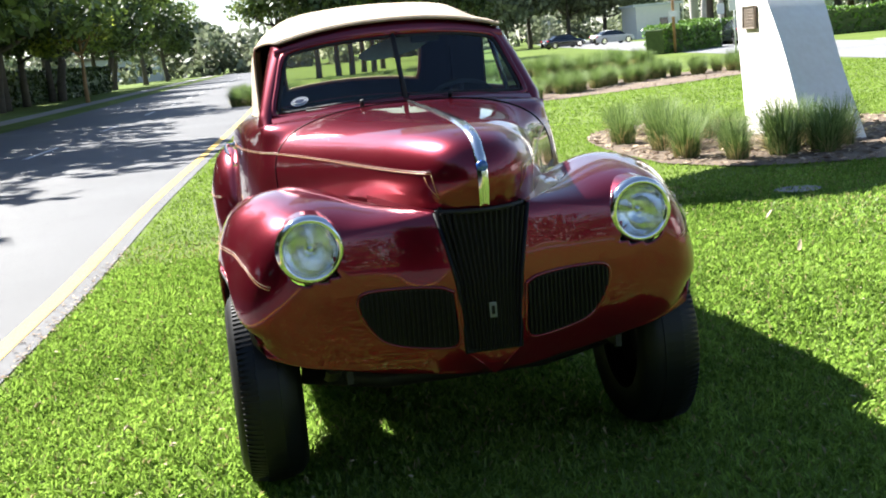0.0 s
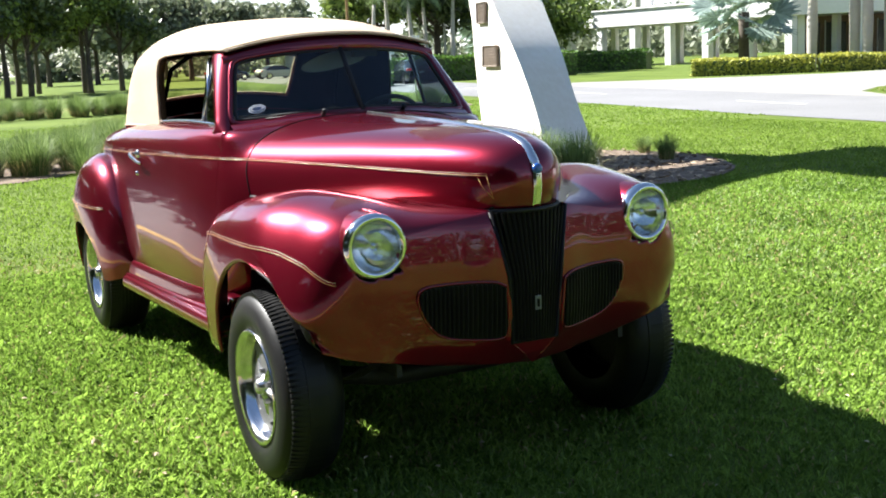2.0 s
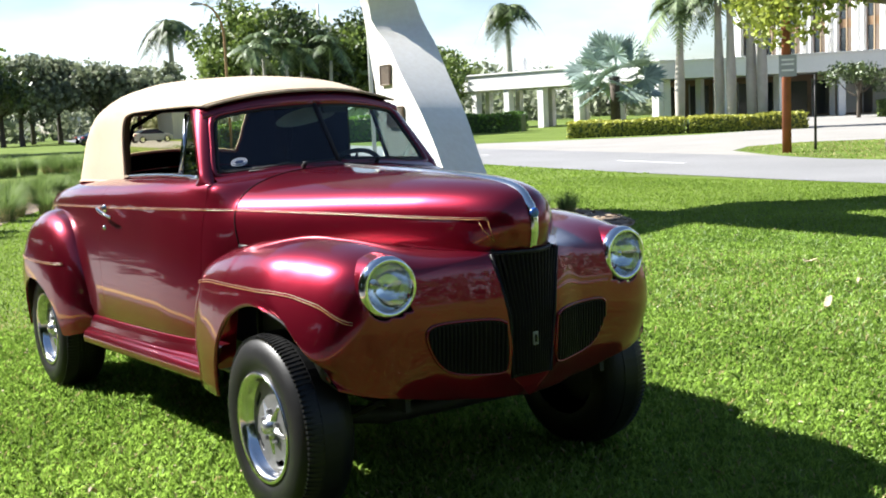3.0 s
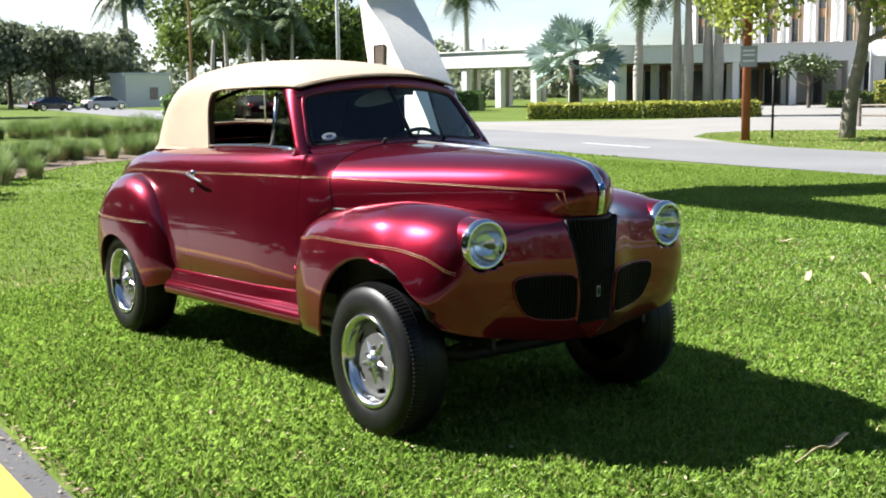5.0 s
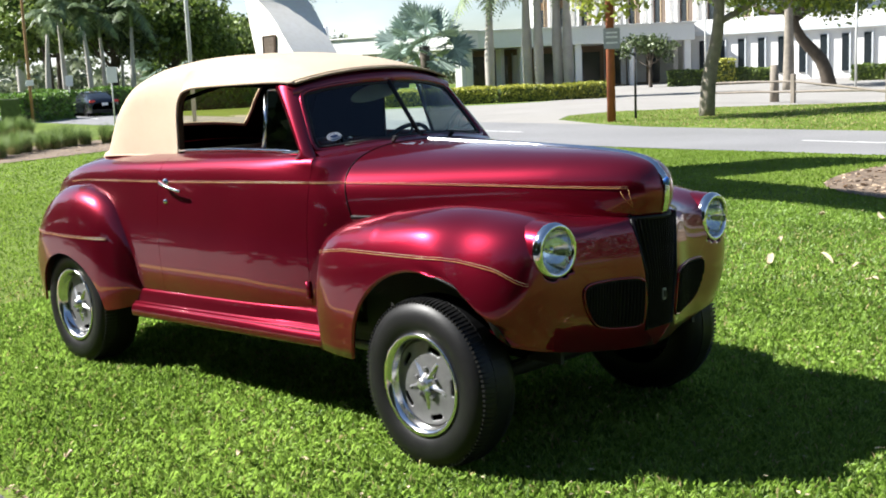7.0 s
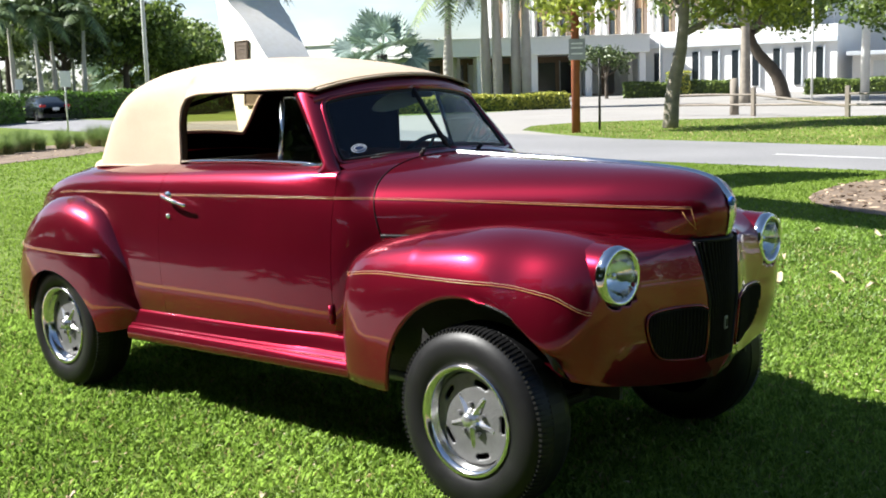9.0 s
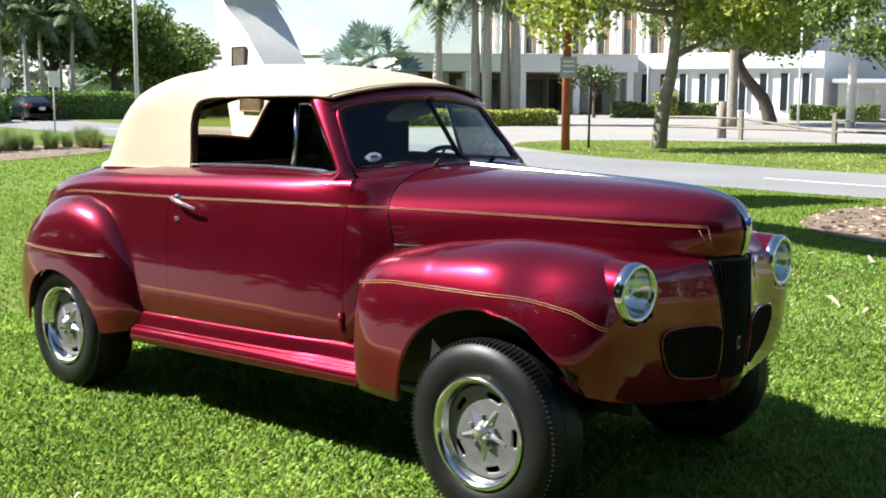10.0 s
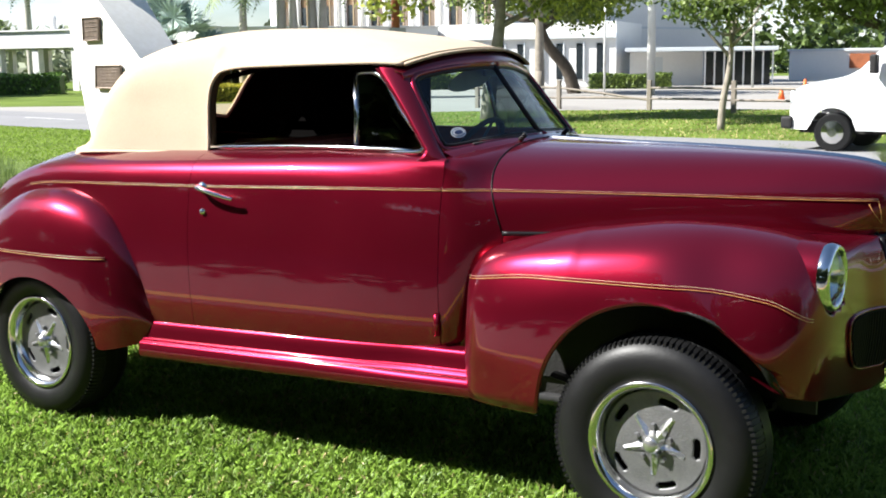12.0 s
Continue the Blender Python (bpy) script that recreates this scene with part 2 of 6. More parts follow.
def part(name, bm, material, parent=None, label="", smooth=False):
    me = bpy.data.meshes.new(name)
    bm.to_mesh(me)
    bm.free()
    me.polygons.foreach_set("use_smooth", [smooth] * len(me.polygons))
    me.materials.append(material)
    ob = new(name, me)
    if parent:
        ob.parent = parent
    if label:
        ob["label"] = label
    return ob


def thing(name, at, label, category, group="", kind=""):
    ob = new(name)
    ob.location = at
    return tagged(ob, label, category, group, kind)


def settle(ob):
    """Children are built in world places: take the parent's place out of them."""
    inv = Matrix.Translation(ob.location).inverted()
    for c in ob.children:
        c.matrix_parent_inverse = inv
    return ob


def spl(xs, ys):
    """Smooth curve through (xs, ys) that does not overshoot."""
    xs, ys = np.array(xs, float), np.array(ys, float)
    h, d = np.diff(xs), np.diff(ys) / np.diff(xs)
    m = np.zeros(len(xs))
    m[0], m[-1] = d[0], d[-1]
    for i in range(1, len(xs) - 1):
        m[i] = 0 if d[i - 1] * d[i] <= 0 else 2 * d[i - 1] * d[i] / (d[i - 1] + d[i])

    def f(x):
        x = np.clip(x, xs[0], xs[-1])
        i = np.clip(np.searchsorted(xs, x) - 1, 0, len(xs) - 2)
        t = (x - xs[i]) / h[i]
        return ((2 * t**3 - 3 * t**2 + 1) * ys[i] + (t**3 - 2 * t**2 + t) * h[i] * m[i]
                + (-2 * t**3 + 3 * t**2) * ys[i + 1] + (t**3 - t**2) * h[i] * m[i + 1])
    return f


def crv(pts, n, even=True):
    """n points on a smooth curve through pts (Catmull-Rom)."""
    p = np.array(pts, float)
    m = np.zeros_like(p)
    k = np.linalg.norm(np.diff(p, axis=0), axis=1) ** 0.5 + 1e-9
    u = np.concatenate([[0], np.cumsum(k)])
    for i in range(len(p)):
        a, b = max(i - 1, 0), min(i + 1, len(p) - 1)
        m[i] = (p[b] - p[a]) / (u[b] - u[a])

    def ev(s):
        i = np.clip(np.searchsorted(u, s) - 1, 0, len(p) - 2)
        h = u[i + 1] - u[i]
        t = ((s - u[i]) / h)[:, None]
        hh = h[:, None]
        return ((2 * t**3 - 3 * t**2 + 1) * p[i] + (t**3 - 2 * t**2 + t) * hh * m[i]
                + (-2 * t**3 + 3 * t**2) * p[i + 1] + (t**3 - t**2) * hh * m[i + 1])
    q = ev(np.linspace(0, u[-1], 12 * len(p)))
    if not even:
        return ev(np.linspace(0, u[-1], n))
    d = np.concatenate([[0], np.cumsum(np.linalg.norm(np.diff(q, axis=0), axis=1))])
    return np.stack([np.interp(np.linspace(0, d[-1], n), d, q[:, c]) for c in range(q.shape[1])], 1)


def grid_faces(r, c, close=False, flip=False, skip=None):
    out = []
    for i in range(r - 1):
        for j in range(c if close else c - 1):
            if skip and skip(i, j):
                continue
            f = (i * c + j, i * c + (j + 1) % c, (i + 1) * c + (j + 1) % c, (i + 1) * c + j)
            out.append(f[::-1] if flip else f)
    return out


def skin(name, rows, material, parent=None, side=1, close=False, flip=False, thick=0.0, label="", skip=None, smooth=True):
    """A surface through rows of points; side=-1 mirrors it to the other side of the car."""
    rows = np.array(rows, float)
    v = rows.reshape(-1, 3) * np.array([side, 1, 1])
    ob = mesh_ob(name, v, grid_faces(len(rows), rows.shape[1], close, flip != (side < 0), skip), material, parent, smooth, label)
    if thick:
        s = ob.modifiers.new("thickness", "SOLIDIFY")
        s.thickness, s.offset = thick, -1
        used = collections.Counter(k for p in ob.data.polygons for k in p.edge_keys)
        crisp = ob.data.attributes.new("sharp_edge", "BOOLEAN", "EDGE")
        crisp.data.foreach_set("value", [used[tuple(sorted(e.vertices))] < 2 for e in ob.data.edges])
    return ob


def tube(pts, r, seg=8, caps=True, squash=1.0):
    """bmesh tube along pts; r one radius or one for each point."""
    bm = bmesh.new()
    pts = [Vector(p) for p in pts]
    rs = r if isinstance(r, (list, tuple, np.ndarray)) else [r] * len(pts)
    rings, ref = [], None
    for i, p in enumerate(pts):
        d = (pts[min(i + 1, len(pts) - 1)] - pts[max(i - 1, 0)]).normalized()
        if ref is None:
            ref = d.cross(Vector((0, 0, 1)) if abs(d.z) < 0.9 else Vector((1, 0, 0))).normalized()
        ref = (ref - d * ref.dot(d)).normalized()
        b = d.cross(ref)
        rings.append([bm.verts.new(p + (ref * math.cos(a) + b * math.sin(a) * squash) * rs[i])
                      for a in (2 * math.pi * k / seg for k in range(seg))])
    for a, b in zip(rings, rings[1:]):
        for k in range(seg):
            bm.faces.new((a[k], a[(k + 1) % seg], b[(k + 1) % seg], b[k]))
    if caps:
        bm.faces.new(rings[0][::-1])
        bm.faces.new(rings[-1])
    return bm


def box(c, s, bevel=0.0, m=None, bm=None):
    bm = bm or bmesh.new()
    made = bmesh.ops.create_cube(bm, size=1, matrix=(m or Matrix.Identity(4)) @ Matrix.Translation(c) @ Matrix.Diagonal((*s, 1)))
    if bevel:
        bmesh.ops.bevel(bm, geom=list({e for v in made["verts"] for e in v.link_edges}), offset=bevel, segments=2, affect="EDGES", profile=0.6)
    return bm


def lathe(profile, seg, axis_at, bm=None):
    """Turn (radius, depth) points round an axis along x through axis_at; depth runs outwards (towards -x)."""
    bm = bm or bmesh.new()
    rings = []
    for r, d in profile:
        rings.append([bm.verts.new((axis_at[0] - d, axis_at[1] + r * math.cos(a), axis_at[2] + r * math.sin(a)))
                      for a in (2 * math.pi * k / seg for k in range(seg))])
    for a, b in zip(rings, rings[1:]):
        for k in range(seg):
            bm.faces.new((a[k], b[k], b[(k + 1) % seg], a[(k + 1) % seg]))
    return bm


def sheet(name, outline, z, material, label, category, kind="structure"):
    pts = [Vector((x, y, z)) for x, y in outline]
    tris = geometry.tessellate_polygon([pts])
    up = []
    for t in tris:
        p, q, s = (pts[k] for k in t)
        up.append(t if (q - p).cross(s - p).z > 0 else t[::-1])
    return tagged(mesh_ob(name, pts, up, material, None, False), label, category, kind=kind)

# ---- ground, roads, beds ----
EDGE = spl([-60, -10, 0, 2, 4, 8.6, 15, 25, 40, 79, 160, 300], [-3.0, -2.35, -2.14, -2.04, -1.88, -1.62, -1.15, -0.42, 0.5, 2.4, 6.2, 13.0])
WIDTH = 8.2
g = 1500.0
sheet("ground", [(-g, -g), (g, -g), (g, g), (-g, g)], 0.0, M_LAWN, "wide lawn of coarse green grass", "ground")


def strip(name, ys, a, b, z, material, label, category):
    """Band between x = edge + a and edge + b along the near road."""
    v, f = [], []
    for i, y in enumerate(ys):
        e = float(EDGE(y))
        v += [(e + a, y, z), (e + b, y, z)]
        if i:
            f.append((2 * i - 2, 2 * i - 1, 2 * i + 1, 2 * i))
    return tagged(mesh_ob(name, v, f, material, None, False), label, category, kind="structure")


YS = np.concatenate([np.linspace(-60, 30, 91), np.linspace(32, 300, 60)])
strip("road", YS, -WIDTH, 0.0, 0.008, M_GRAVEL, "grey asphalt road beside the lawn", "road")
strip("road_line", YS, -0.25, -0.13, 0.012, M_YELLOW, "worn yellow edge line on asphalt", "road marking")
for k, y in enumerate(np.arange(-16, 150, 9.0)):
    strip("road_line", np.linspace(y, y + 3, 4), -WIDTH / 2 - 0.05, -WIDTH / 2 + 0.05, 0.012, M_LINE, "white lane dash on asphalt", "road marking")
strip("verge_path", np.linspace(20, 200, 40), -WIDTH - 3.2, -WIDTH - 1.8, 0.01, M_PAVE, "pale concrete footpath under the trees", "pavement")

near = [(13.3, -80), (13.4, 0), (13.65, 5), (14.2, 10), (15.0, 15), (16.6, 22.5), (18, 30), (20, 41), (22.8, 56.7), (28, 82), (40, 140), (70, 260)]
far = [(80, 256), (47, 138), (35, 80), (29.5, 55), (26.5, 42), (24.5, 32), (22.8, 24), (21.0, 15.5), (20.2, 13.7), (19.3, 8), (19, 4), (18.9, -80)]
sheet("road", near + far, 0.010, M_ROAD2, "pale worn asphalt cross road", "road")
sheet("driveway", [(20.2, 13.9), (21.6, 16.5), (23.5, 19.4), (26, 21), (28.6, 21), (31, 18.4), (34.2, 12.3), (36.5, 0), (36.5, -80), (140, -80), (140, 90), (84, 70), (62, 50), (47, 35.5), (40, 33),
                   (36.6, 33), (31, 38), (27.5, 43), (26, 40), (24.5, 32), (22.8, 24)], 0.006, M_PAVE, "pale driveway and forecourt", "pavement")
CENTRE = spl([-60, 5, 8, 17, 21, 30, 41, 57, 82], [15.9, 16.0, 16.5, 18.2, 19.2, 21.2, 23.3, 26.2, 31.5])
for y in np.arange(5.2 - 36, 80, 11.7):
    v, f = [], []
    for i, yy in enumerate(np.linspace(y, y + 3.2, 4)):
        x = float(CENTRE(yy))
        v += [(x - 0.06, yy, 0.014), (x + 0.06, yy, 0.014)]
        if i:
            f.append((2 * i - 2, 2 * i - 1, 2 * i + 1, 2 * i))
    tagged(mesh_ob("road_line", v, f, M_LINE, None, False), "white centre dash on asphalt", "road marking", kind="structure")

BEDS = {
    "pylon": [(3.75, 7.6), (4.3, 6.6), (5.4, 6.1), (6.6, 6.15), (7.6, 6.9), (8.3, 8.6), (7.9, 10.2), (6.8, 11.8), (5.2, 12.6), (4.2, 11.6), (3.8, 9.6)],
    "row": [(-0.75, 13.0), (0.1, 13.0), (1.1, 14.0), (2.8, 17.6), (5.2, 20.8), (8.6, 22.2), (12.4, 24.2), (15.2, 27), (15.0, 29), (12, 28.6), (8.2, 27.4), (4.2, 25.2), (1.2, 20.6), (-0.4, 17.6)],
    "roadside": [(8.0, 1.5), (8.6, 2.8), (9.6, 3.6), (11.4, 3.9), (12.6, 3.4), (12.9, 1.5), (12.2, -1.2), (10, -1.6), (8.4, -0.2)],
}


def inside(x, y, poly):
    hit = False
    for (x0, y0), (x1, y1) in zip(poly, poly[1:] + poly[:1]):
        if (y0 > y) != (y1 > y) and x < (x1 - x0) * (y - y0) / (y1 - y0) + x0:
            hit = not hit
    return hit


rng = np.random.default_rng(4)
for k, poly in BEDS.items():
    ring = crv(poly + [poly[0]], 60)[:-1]
    BEDS[k] = [tuple(p) for p in ring]
    sheet("planting_bed", [tuple(p) for p in ring], 0.016, M_MULCH, "bed of brown bark mulch", "planting bed")
    ring = np.array(ring)
    lo, hi = ring.min(0), ring.max(0)
    n = {"pylon": 2600, "row": 2200, "roadside": 1600}[k]
    v, f = [], []
    for _ in range(n):
        x, y = rng.uniform(lo, hi)
        if not inside(x, y, BEDS[k]):
            continue
        a, l, w = rng.uniform(0, 6.3), rng.uniform(0.02, 0.07), rng.uniform(0.01, 0.03)
        c, s = math.cos(a), math.sin(a)
        z, t = rng.uniform(0.018, 0.045), rng.uniform(-0.02, 0.02)
        i = len(v)
        v += [(x - c * l, y - s * l, z), (x + s * w, y - c * w, z + t), (x + c * l, y + s * l, z + 0.01), (x - s * w, y + c * w, z - t * 0.5)]
        f.append((i, i + 1, i + 2, i + 3))
    tagged(mesh_ob("mulch_chips", v, f, M_CHIP, None, False), "loose bark chips on the bed", "mulch", kind="stuff")


def lawn(name, x0, x1, y0, y1, n, h, w, material, seed, clear=(), label="short coarse grass blades", only=None):
    """Grass blades standing on the lawn, joined in one mesh."""
    r = np.random.default_rng(seed)
    x, y = r.uniform(x0, x1, n), r.uniform(y0, y1, n)
    ok = x > EDGE(y) + 0.02 + 0.10 * r.random(n) ** 2
    xx = np.interp(y, [p[1] for p in near], [p[0] for p in near])
    ok &= x < xx if only is None else np.array([inside(p, q, only) for p, q in zip(x, y)])
    for poly in clear:
        p = np.array(poly)
        ok &= ~np.array([inside(a, b, poly) if lo_ok else False for a, b, lo_ok in zip(x, y, (x > p[:, 0].min()) & (x < p[:, 0].max()) & (y > p[:, 1].min()) & (y < p[:, 1].max()))])
    # patchy growth
    keep = 0.5 + 0.5 * np.sin(x * 5.1 + 1.7 * np.sin(y * 3.3)) * np.sin(y * 4.7 + 1.3 * np.sin(x * 2.9))
    ok &= r.random(n) < 0.72 + 0.28 * keep
    ok &= r.random(n) < np.clip((y - y0) / 1.6, 0, 1) if y0 < -4 else True
    x, y = x[ok], y[ok]
    n = len(x)
    a, lean = r.uniform(0, 2 * np.pi, n), r.uniform(0.2, 1.1, n)
    hh, ww = h * r.uniform(0.5, 1.15, n), w * r.uniform(0.6, 1.2, n)
    ca, sa = np.cos(a), np.sin(a)
    base = np.stack([x, y, np.zeros(n)], 1)
    side = np.stack([-sa * ww, ca * ww, np.zeros(n)], 1)
    tip = base + np.stack([ca * hh * np.sin(lean), sa * hh * np.sin(lean), hh * np.cos(lean)], 1)
    mid = base + 0.55 * np.stack([ca * hh * np.sin(lean * 0.6), sa * hh * np.sin(lean * 0.6), hh * np.cos(lean * 0.6) * 1.1], 1)
    v = np.stack([base - side * 0.7, base + side * 0.7, mid + side, tip, mid - side], 1).reshape(-1, 3)
    me = bpy.data.meshes.new(name)
    me.vertices.add(len(v))
    me.vertices.foreach_set("co", v.ravel())
    me.loops.add(5 * n)
    me.polygons.add(n)
    me.loops.foreach_set("vertex_index", np.arange(5 * n))
    me.polygons.foreach_set("loop_start", np.arange(n) * 5)
    me.update(calc_edges=True)
    me.materials.append(material)
    return tagged(new(name, me), label, "grass", kind="stuff")


beds = list(BEDS.values())
lawn("grass_blades", -2.6, 3.2, -4.5, 5.0, 330000, 0.046, 0.0031, M_BLADE, 1)
lawn("grass_blades", 3.2, 7.5, -4.5, 6.0, 115000, 0.040, 0.0050, M_BLADE, 2, beds)
lawn("grass_blades", -2.0, 13.9, 5.0, 14.0, 120000, 0.036, 0.0075, M_SWARD, 3, beds)
lawn("grass_blades", -1.5, 17.0, 14.0, 30.0, 60000, 0.040, 0.016, M_SWARD, 11, beds)
lawn("grass_blades", -2.6, 13.9, -13.0, -4.3, 70000, 0.040, 0.0085, M_SWARD, 12)
lawn("grass_blades", 7.5, 13.9, -6.0, 5.0, 55000, 0.038, 0.0085, M_SWARD, 5, beds)
ISLAND = [(19.2, 6.5), (20.4, 13.7), (21.8, 16.4), (23.6, 19.2), (26, 20.8), (28.5, 20.8), (30.8, 18.3), (34.0, 12.2), (36.2, 0), (36.2, -6), (19.1, -6), (19.1, 4)]
lawn("grass_blades", 19, 36.5, -4, 21, 26000, 0.045, 0.014, M_SWARD, 8, (), "coarse grass blades on the island", ISLAND)
lawn("dry_grass_blades", 19, 36.5, -4, 21, 17000, 0.045, 0.012, M_STRAW, 9, (), "dry straw-coloured grass blades", ISLAND)
lawn("dry_grass_blades", -2.2, 6.0, -2.5, 6.0, 15000, 0.045, 0.0035, M_STRAW, 6, beds, "dry straw-coloured grass blades")


def tuft(name, h, n, spread, seed, material, label):
    """A clump of long arching grass."""
    r = random.Random(seed)
    v, f = [], []
    for b0 in range(n):
        a, rr = r.uniform(0, 6.283), spread * 0.42 * math.sqrt(r.random())
        x0, y0 = rr * math.cos(a), rr * math.sin(a)
        b = a + r.uniform(-0.5, 0.5)
        hh, out = h * (r.uniform(0.6, 1.05) if b0 > n * 0.28 else r.uniform(0.2, 0.55)), spread * r.uniform(0.1, 1.0)
        w = 0.0045 * r.uniform(0.7, 1.4)
        i = len(v)
        for t in (0, 0.4, 0.75, 1.0):
            x, y = x0 + math.cos(b) * out * t**1.8, y0 + math.sin(b) * out * t**1.8
            z = hh * (t - 0.25 * t**3 * out / spread)
            ww = w * (1 - 0.75 * t)
            v += [(x - math.sin(b) * ww, y + math.cos(b) * ww, z), (x + math.sin(b) * ww, y - math.cos(b) * ww, z)]
        for k in range(3):
            f.append((i + 2 * k, i + 2 * k + 1, i + 2 * k + 3, i + 2 * k + 2))
    ob = mesh_ob(name, v, f, material, None, False)
    ob.data.materials.append(M_STRAW)
    ob.data.polygons.foreach_set("material_index", [int(k // 3 < n * 0.28) for k in range(3 * n)])
    return tagged(ob, label, "ornamental grass", "grass clumps in the beds")


tufts = [tuft("grass_clump", 0.60, 560, 0.34, s, M_TUFT, "tall clump of grey-green ornamental grass in mulch") for s in (1, 2, 3)]
spots = [(4.15, 7.9), (4.45, 7.25), (4.75, 8.1), (4.95, 7.2), (5.2, 7.75), (5.35, 7.05), (5.7, 7.4), (4.3, 8.9), (4.7, 9.2), (5.05, 8.6), (4.2, 10.1), (4.8, 10.4), (5.1, 9.6), (4.6, 11.3), (5.5, 7.9), (5.3, 11.4),
         (7.6, 8.2), (7.0, 9.9), (8.0, 9.2), (11.4, 2.9), (12.2, 1.6)]
r = random.Random(5)
for i in range(100):
    k = i / 99
    px, py = np.interp(k, [0, 0.25, 0.5, 0.75, 1], [0.1, 1.8, 4.8, 9.0, 14.4]), np.interp(k, [0, 0.25, 0.5, 0.75, 1], [13.6, 17.6, 22.6, 25.2, 27.6])
    spots.append((px + r.uniform(-0.8, 0.8), py + r.uniform(-1.1, 1.0)))
for i in range(80):
    spots.append((r.uniform(-0.5, 15.0), r.uniform(36, 40)))
for i, (x, y) in enumerate(spots):
    sc = r.uniform(0.75, 1.15) * (1.25 if y > 30 else 0.6 if 6.9 < x < 8.1 and y < 12 else 1)
    m = Matrix.Translation((x, y, 0.015)) @ Matrix.Rotation(r.uniform(0, 6.28), 4, "Z")
    if i < 3:
        tufts[i].matrix_basis = m
        tufts[i].scale = (sc, sc, sc)
    else:
        src = tufts[i % 3]
        keep = src.scale.copy()
        src.scale = (sc * 1.1, sc * 1.1, sc)
        copy_thing(src, m)
        src.scale = keep

# fallen palm sheaths and leaves
def dry_leaf(x, y, a, l, w, seed):
    r = random.Random(seed)
    rows = []
    for t in np.linspace(-1, 1, 9):
        ww = w * (1 - t * t) ** 0.6 + 0.002
        z = 0.055 + 0.02 * math.sin(t * 2 + seed) + 0.012 * t
        rows.append([(t * l, -ww, z + 0.012), (t * l, 0, z), (t * l, ww, z + 0.015 * r.random())])
    ob = skin("dry_leaf", rows, M_DRY, None, thick=0.003)
    ob.matrix_basis = Matrix.Translation((x, y, 0)) @ Matrix.Rotation(a, 4, "Z")
    return tagged(ob, "pale dry curled leaf lying on the grass", "leaf", "fallen leaves")


for i, (x, y, a, l, w) in enumerate([(3.98, 1.18, 0.4, 0.10, 0.04), (4.25, 0.86, 1.0, 0.16, 0.025), (4.03, 0.50, -0.3, 0.12, 0.035), (4.4, 0.82, 0.2, 0.2, 0.012), (6.6, 2.1, 0.3, 0.07, 0.05), (6.6, 1.5, 0.8, 0.16, 0.03),
                                      (0.55, -1.43, -0.6, 0.09, 0.035), (0.33, -1.47, -0.4, 0.12, 0.008), (4.9, 1.6, 0.5, 0.1, 0.02), (3.6, 0.2, 1.3, 0.09, 0.02), (5.6, 2.6, 2.0, 0.1, 0.03), (3.9, -0.2, 0.2, 0.14, 0.012),
                                      (2.6, 2.4, 0.9, 0.05, 0.02), (3.0, 3.6, 0.1, 0.06, 0.025), (4.6, 0.3, 0.7, 0.18, 0.01), (-1.3, 0.6, 0.5, 0.035, 0.02), (-1.75, 1.2, 2.5, 0.03, 0.02)]):
    dry_leaf(x, y, a, l * 0.6, w * 0.6, i)


def litter(name, xs, ys, sizes, material, seed, label):
    """Tiny curled leaf bits strewn over the ground, joined in one mesh."""
    q = np.random.default_rng(seed)
    v, f = [], []
    for x, y in zip(xs, ys):
        a, l = q.uniform(0, 6.3), q.uniform(*sizes)
        w = l * q.uniform(0.25, 0.6)
        c, s = math.cos(a), math.sin(a)
        z = q.uniform(0.014, 0.02) if x < EDGE(y) else q.uniform(0.028, 0.045)
        i = len(v)
        v += [(x - c * l, y - s * l, z), (x + s * w, y - c * w, z + 0.25 * l), (x + c * l, y + s * l, z + 0.1 * l), (x - s * w, y + c * w, z + 0.15 * l)]
        f += [(i, i + 1, i + 2), (i, i + 2, i + 3)]
    return tagged(mesh_ob(name, v, f, material, None, False), label, "leaf litter", kind="stuff")


lr = np.random.default_rng(21)
ly = lr.uniform(-4.5, 6.0, 900)
litter("leaf_litter", EDGE(ly) + 0.06 - np.abs(lr.normal(0, 0.09, 900)), ly, (0.006, 0.022), M_CHIP, 22, "brown leaf bits along the road's edge")
litter("leaf_litter", lr.uniform(-2.0, 8.0, 1100), lr.uniform(-2.5, 6.0, 1100), (0.005, 0.018), M_DRY, 23, "pale leaf bits scattered over the lawn")
bm = bmesh.new()
bmesh.ops.create_circle(bm, cap_ends=True, segments=24, radius=0.2, matrix=Matrix.Translation((3.85, 4.8, 0.022)) @ Matrix.Diagonal((1, 0.9, 1, 1)))
tagged(part("ground_cover", bm, M_ROAD2), "flat round concrete cover set in the lawn", "utility cover")

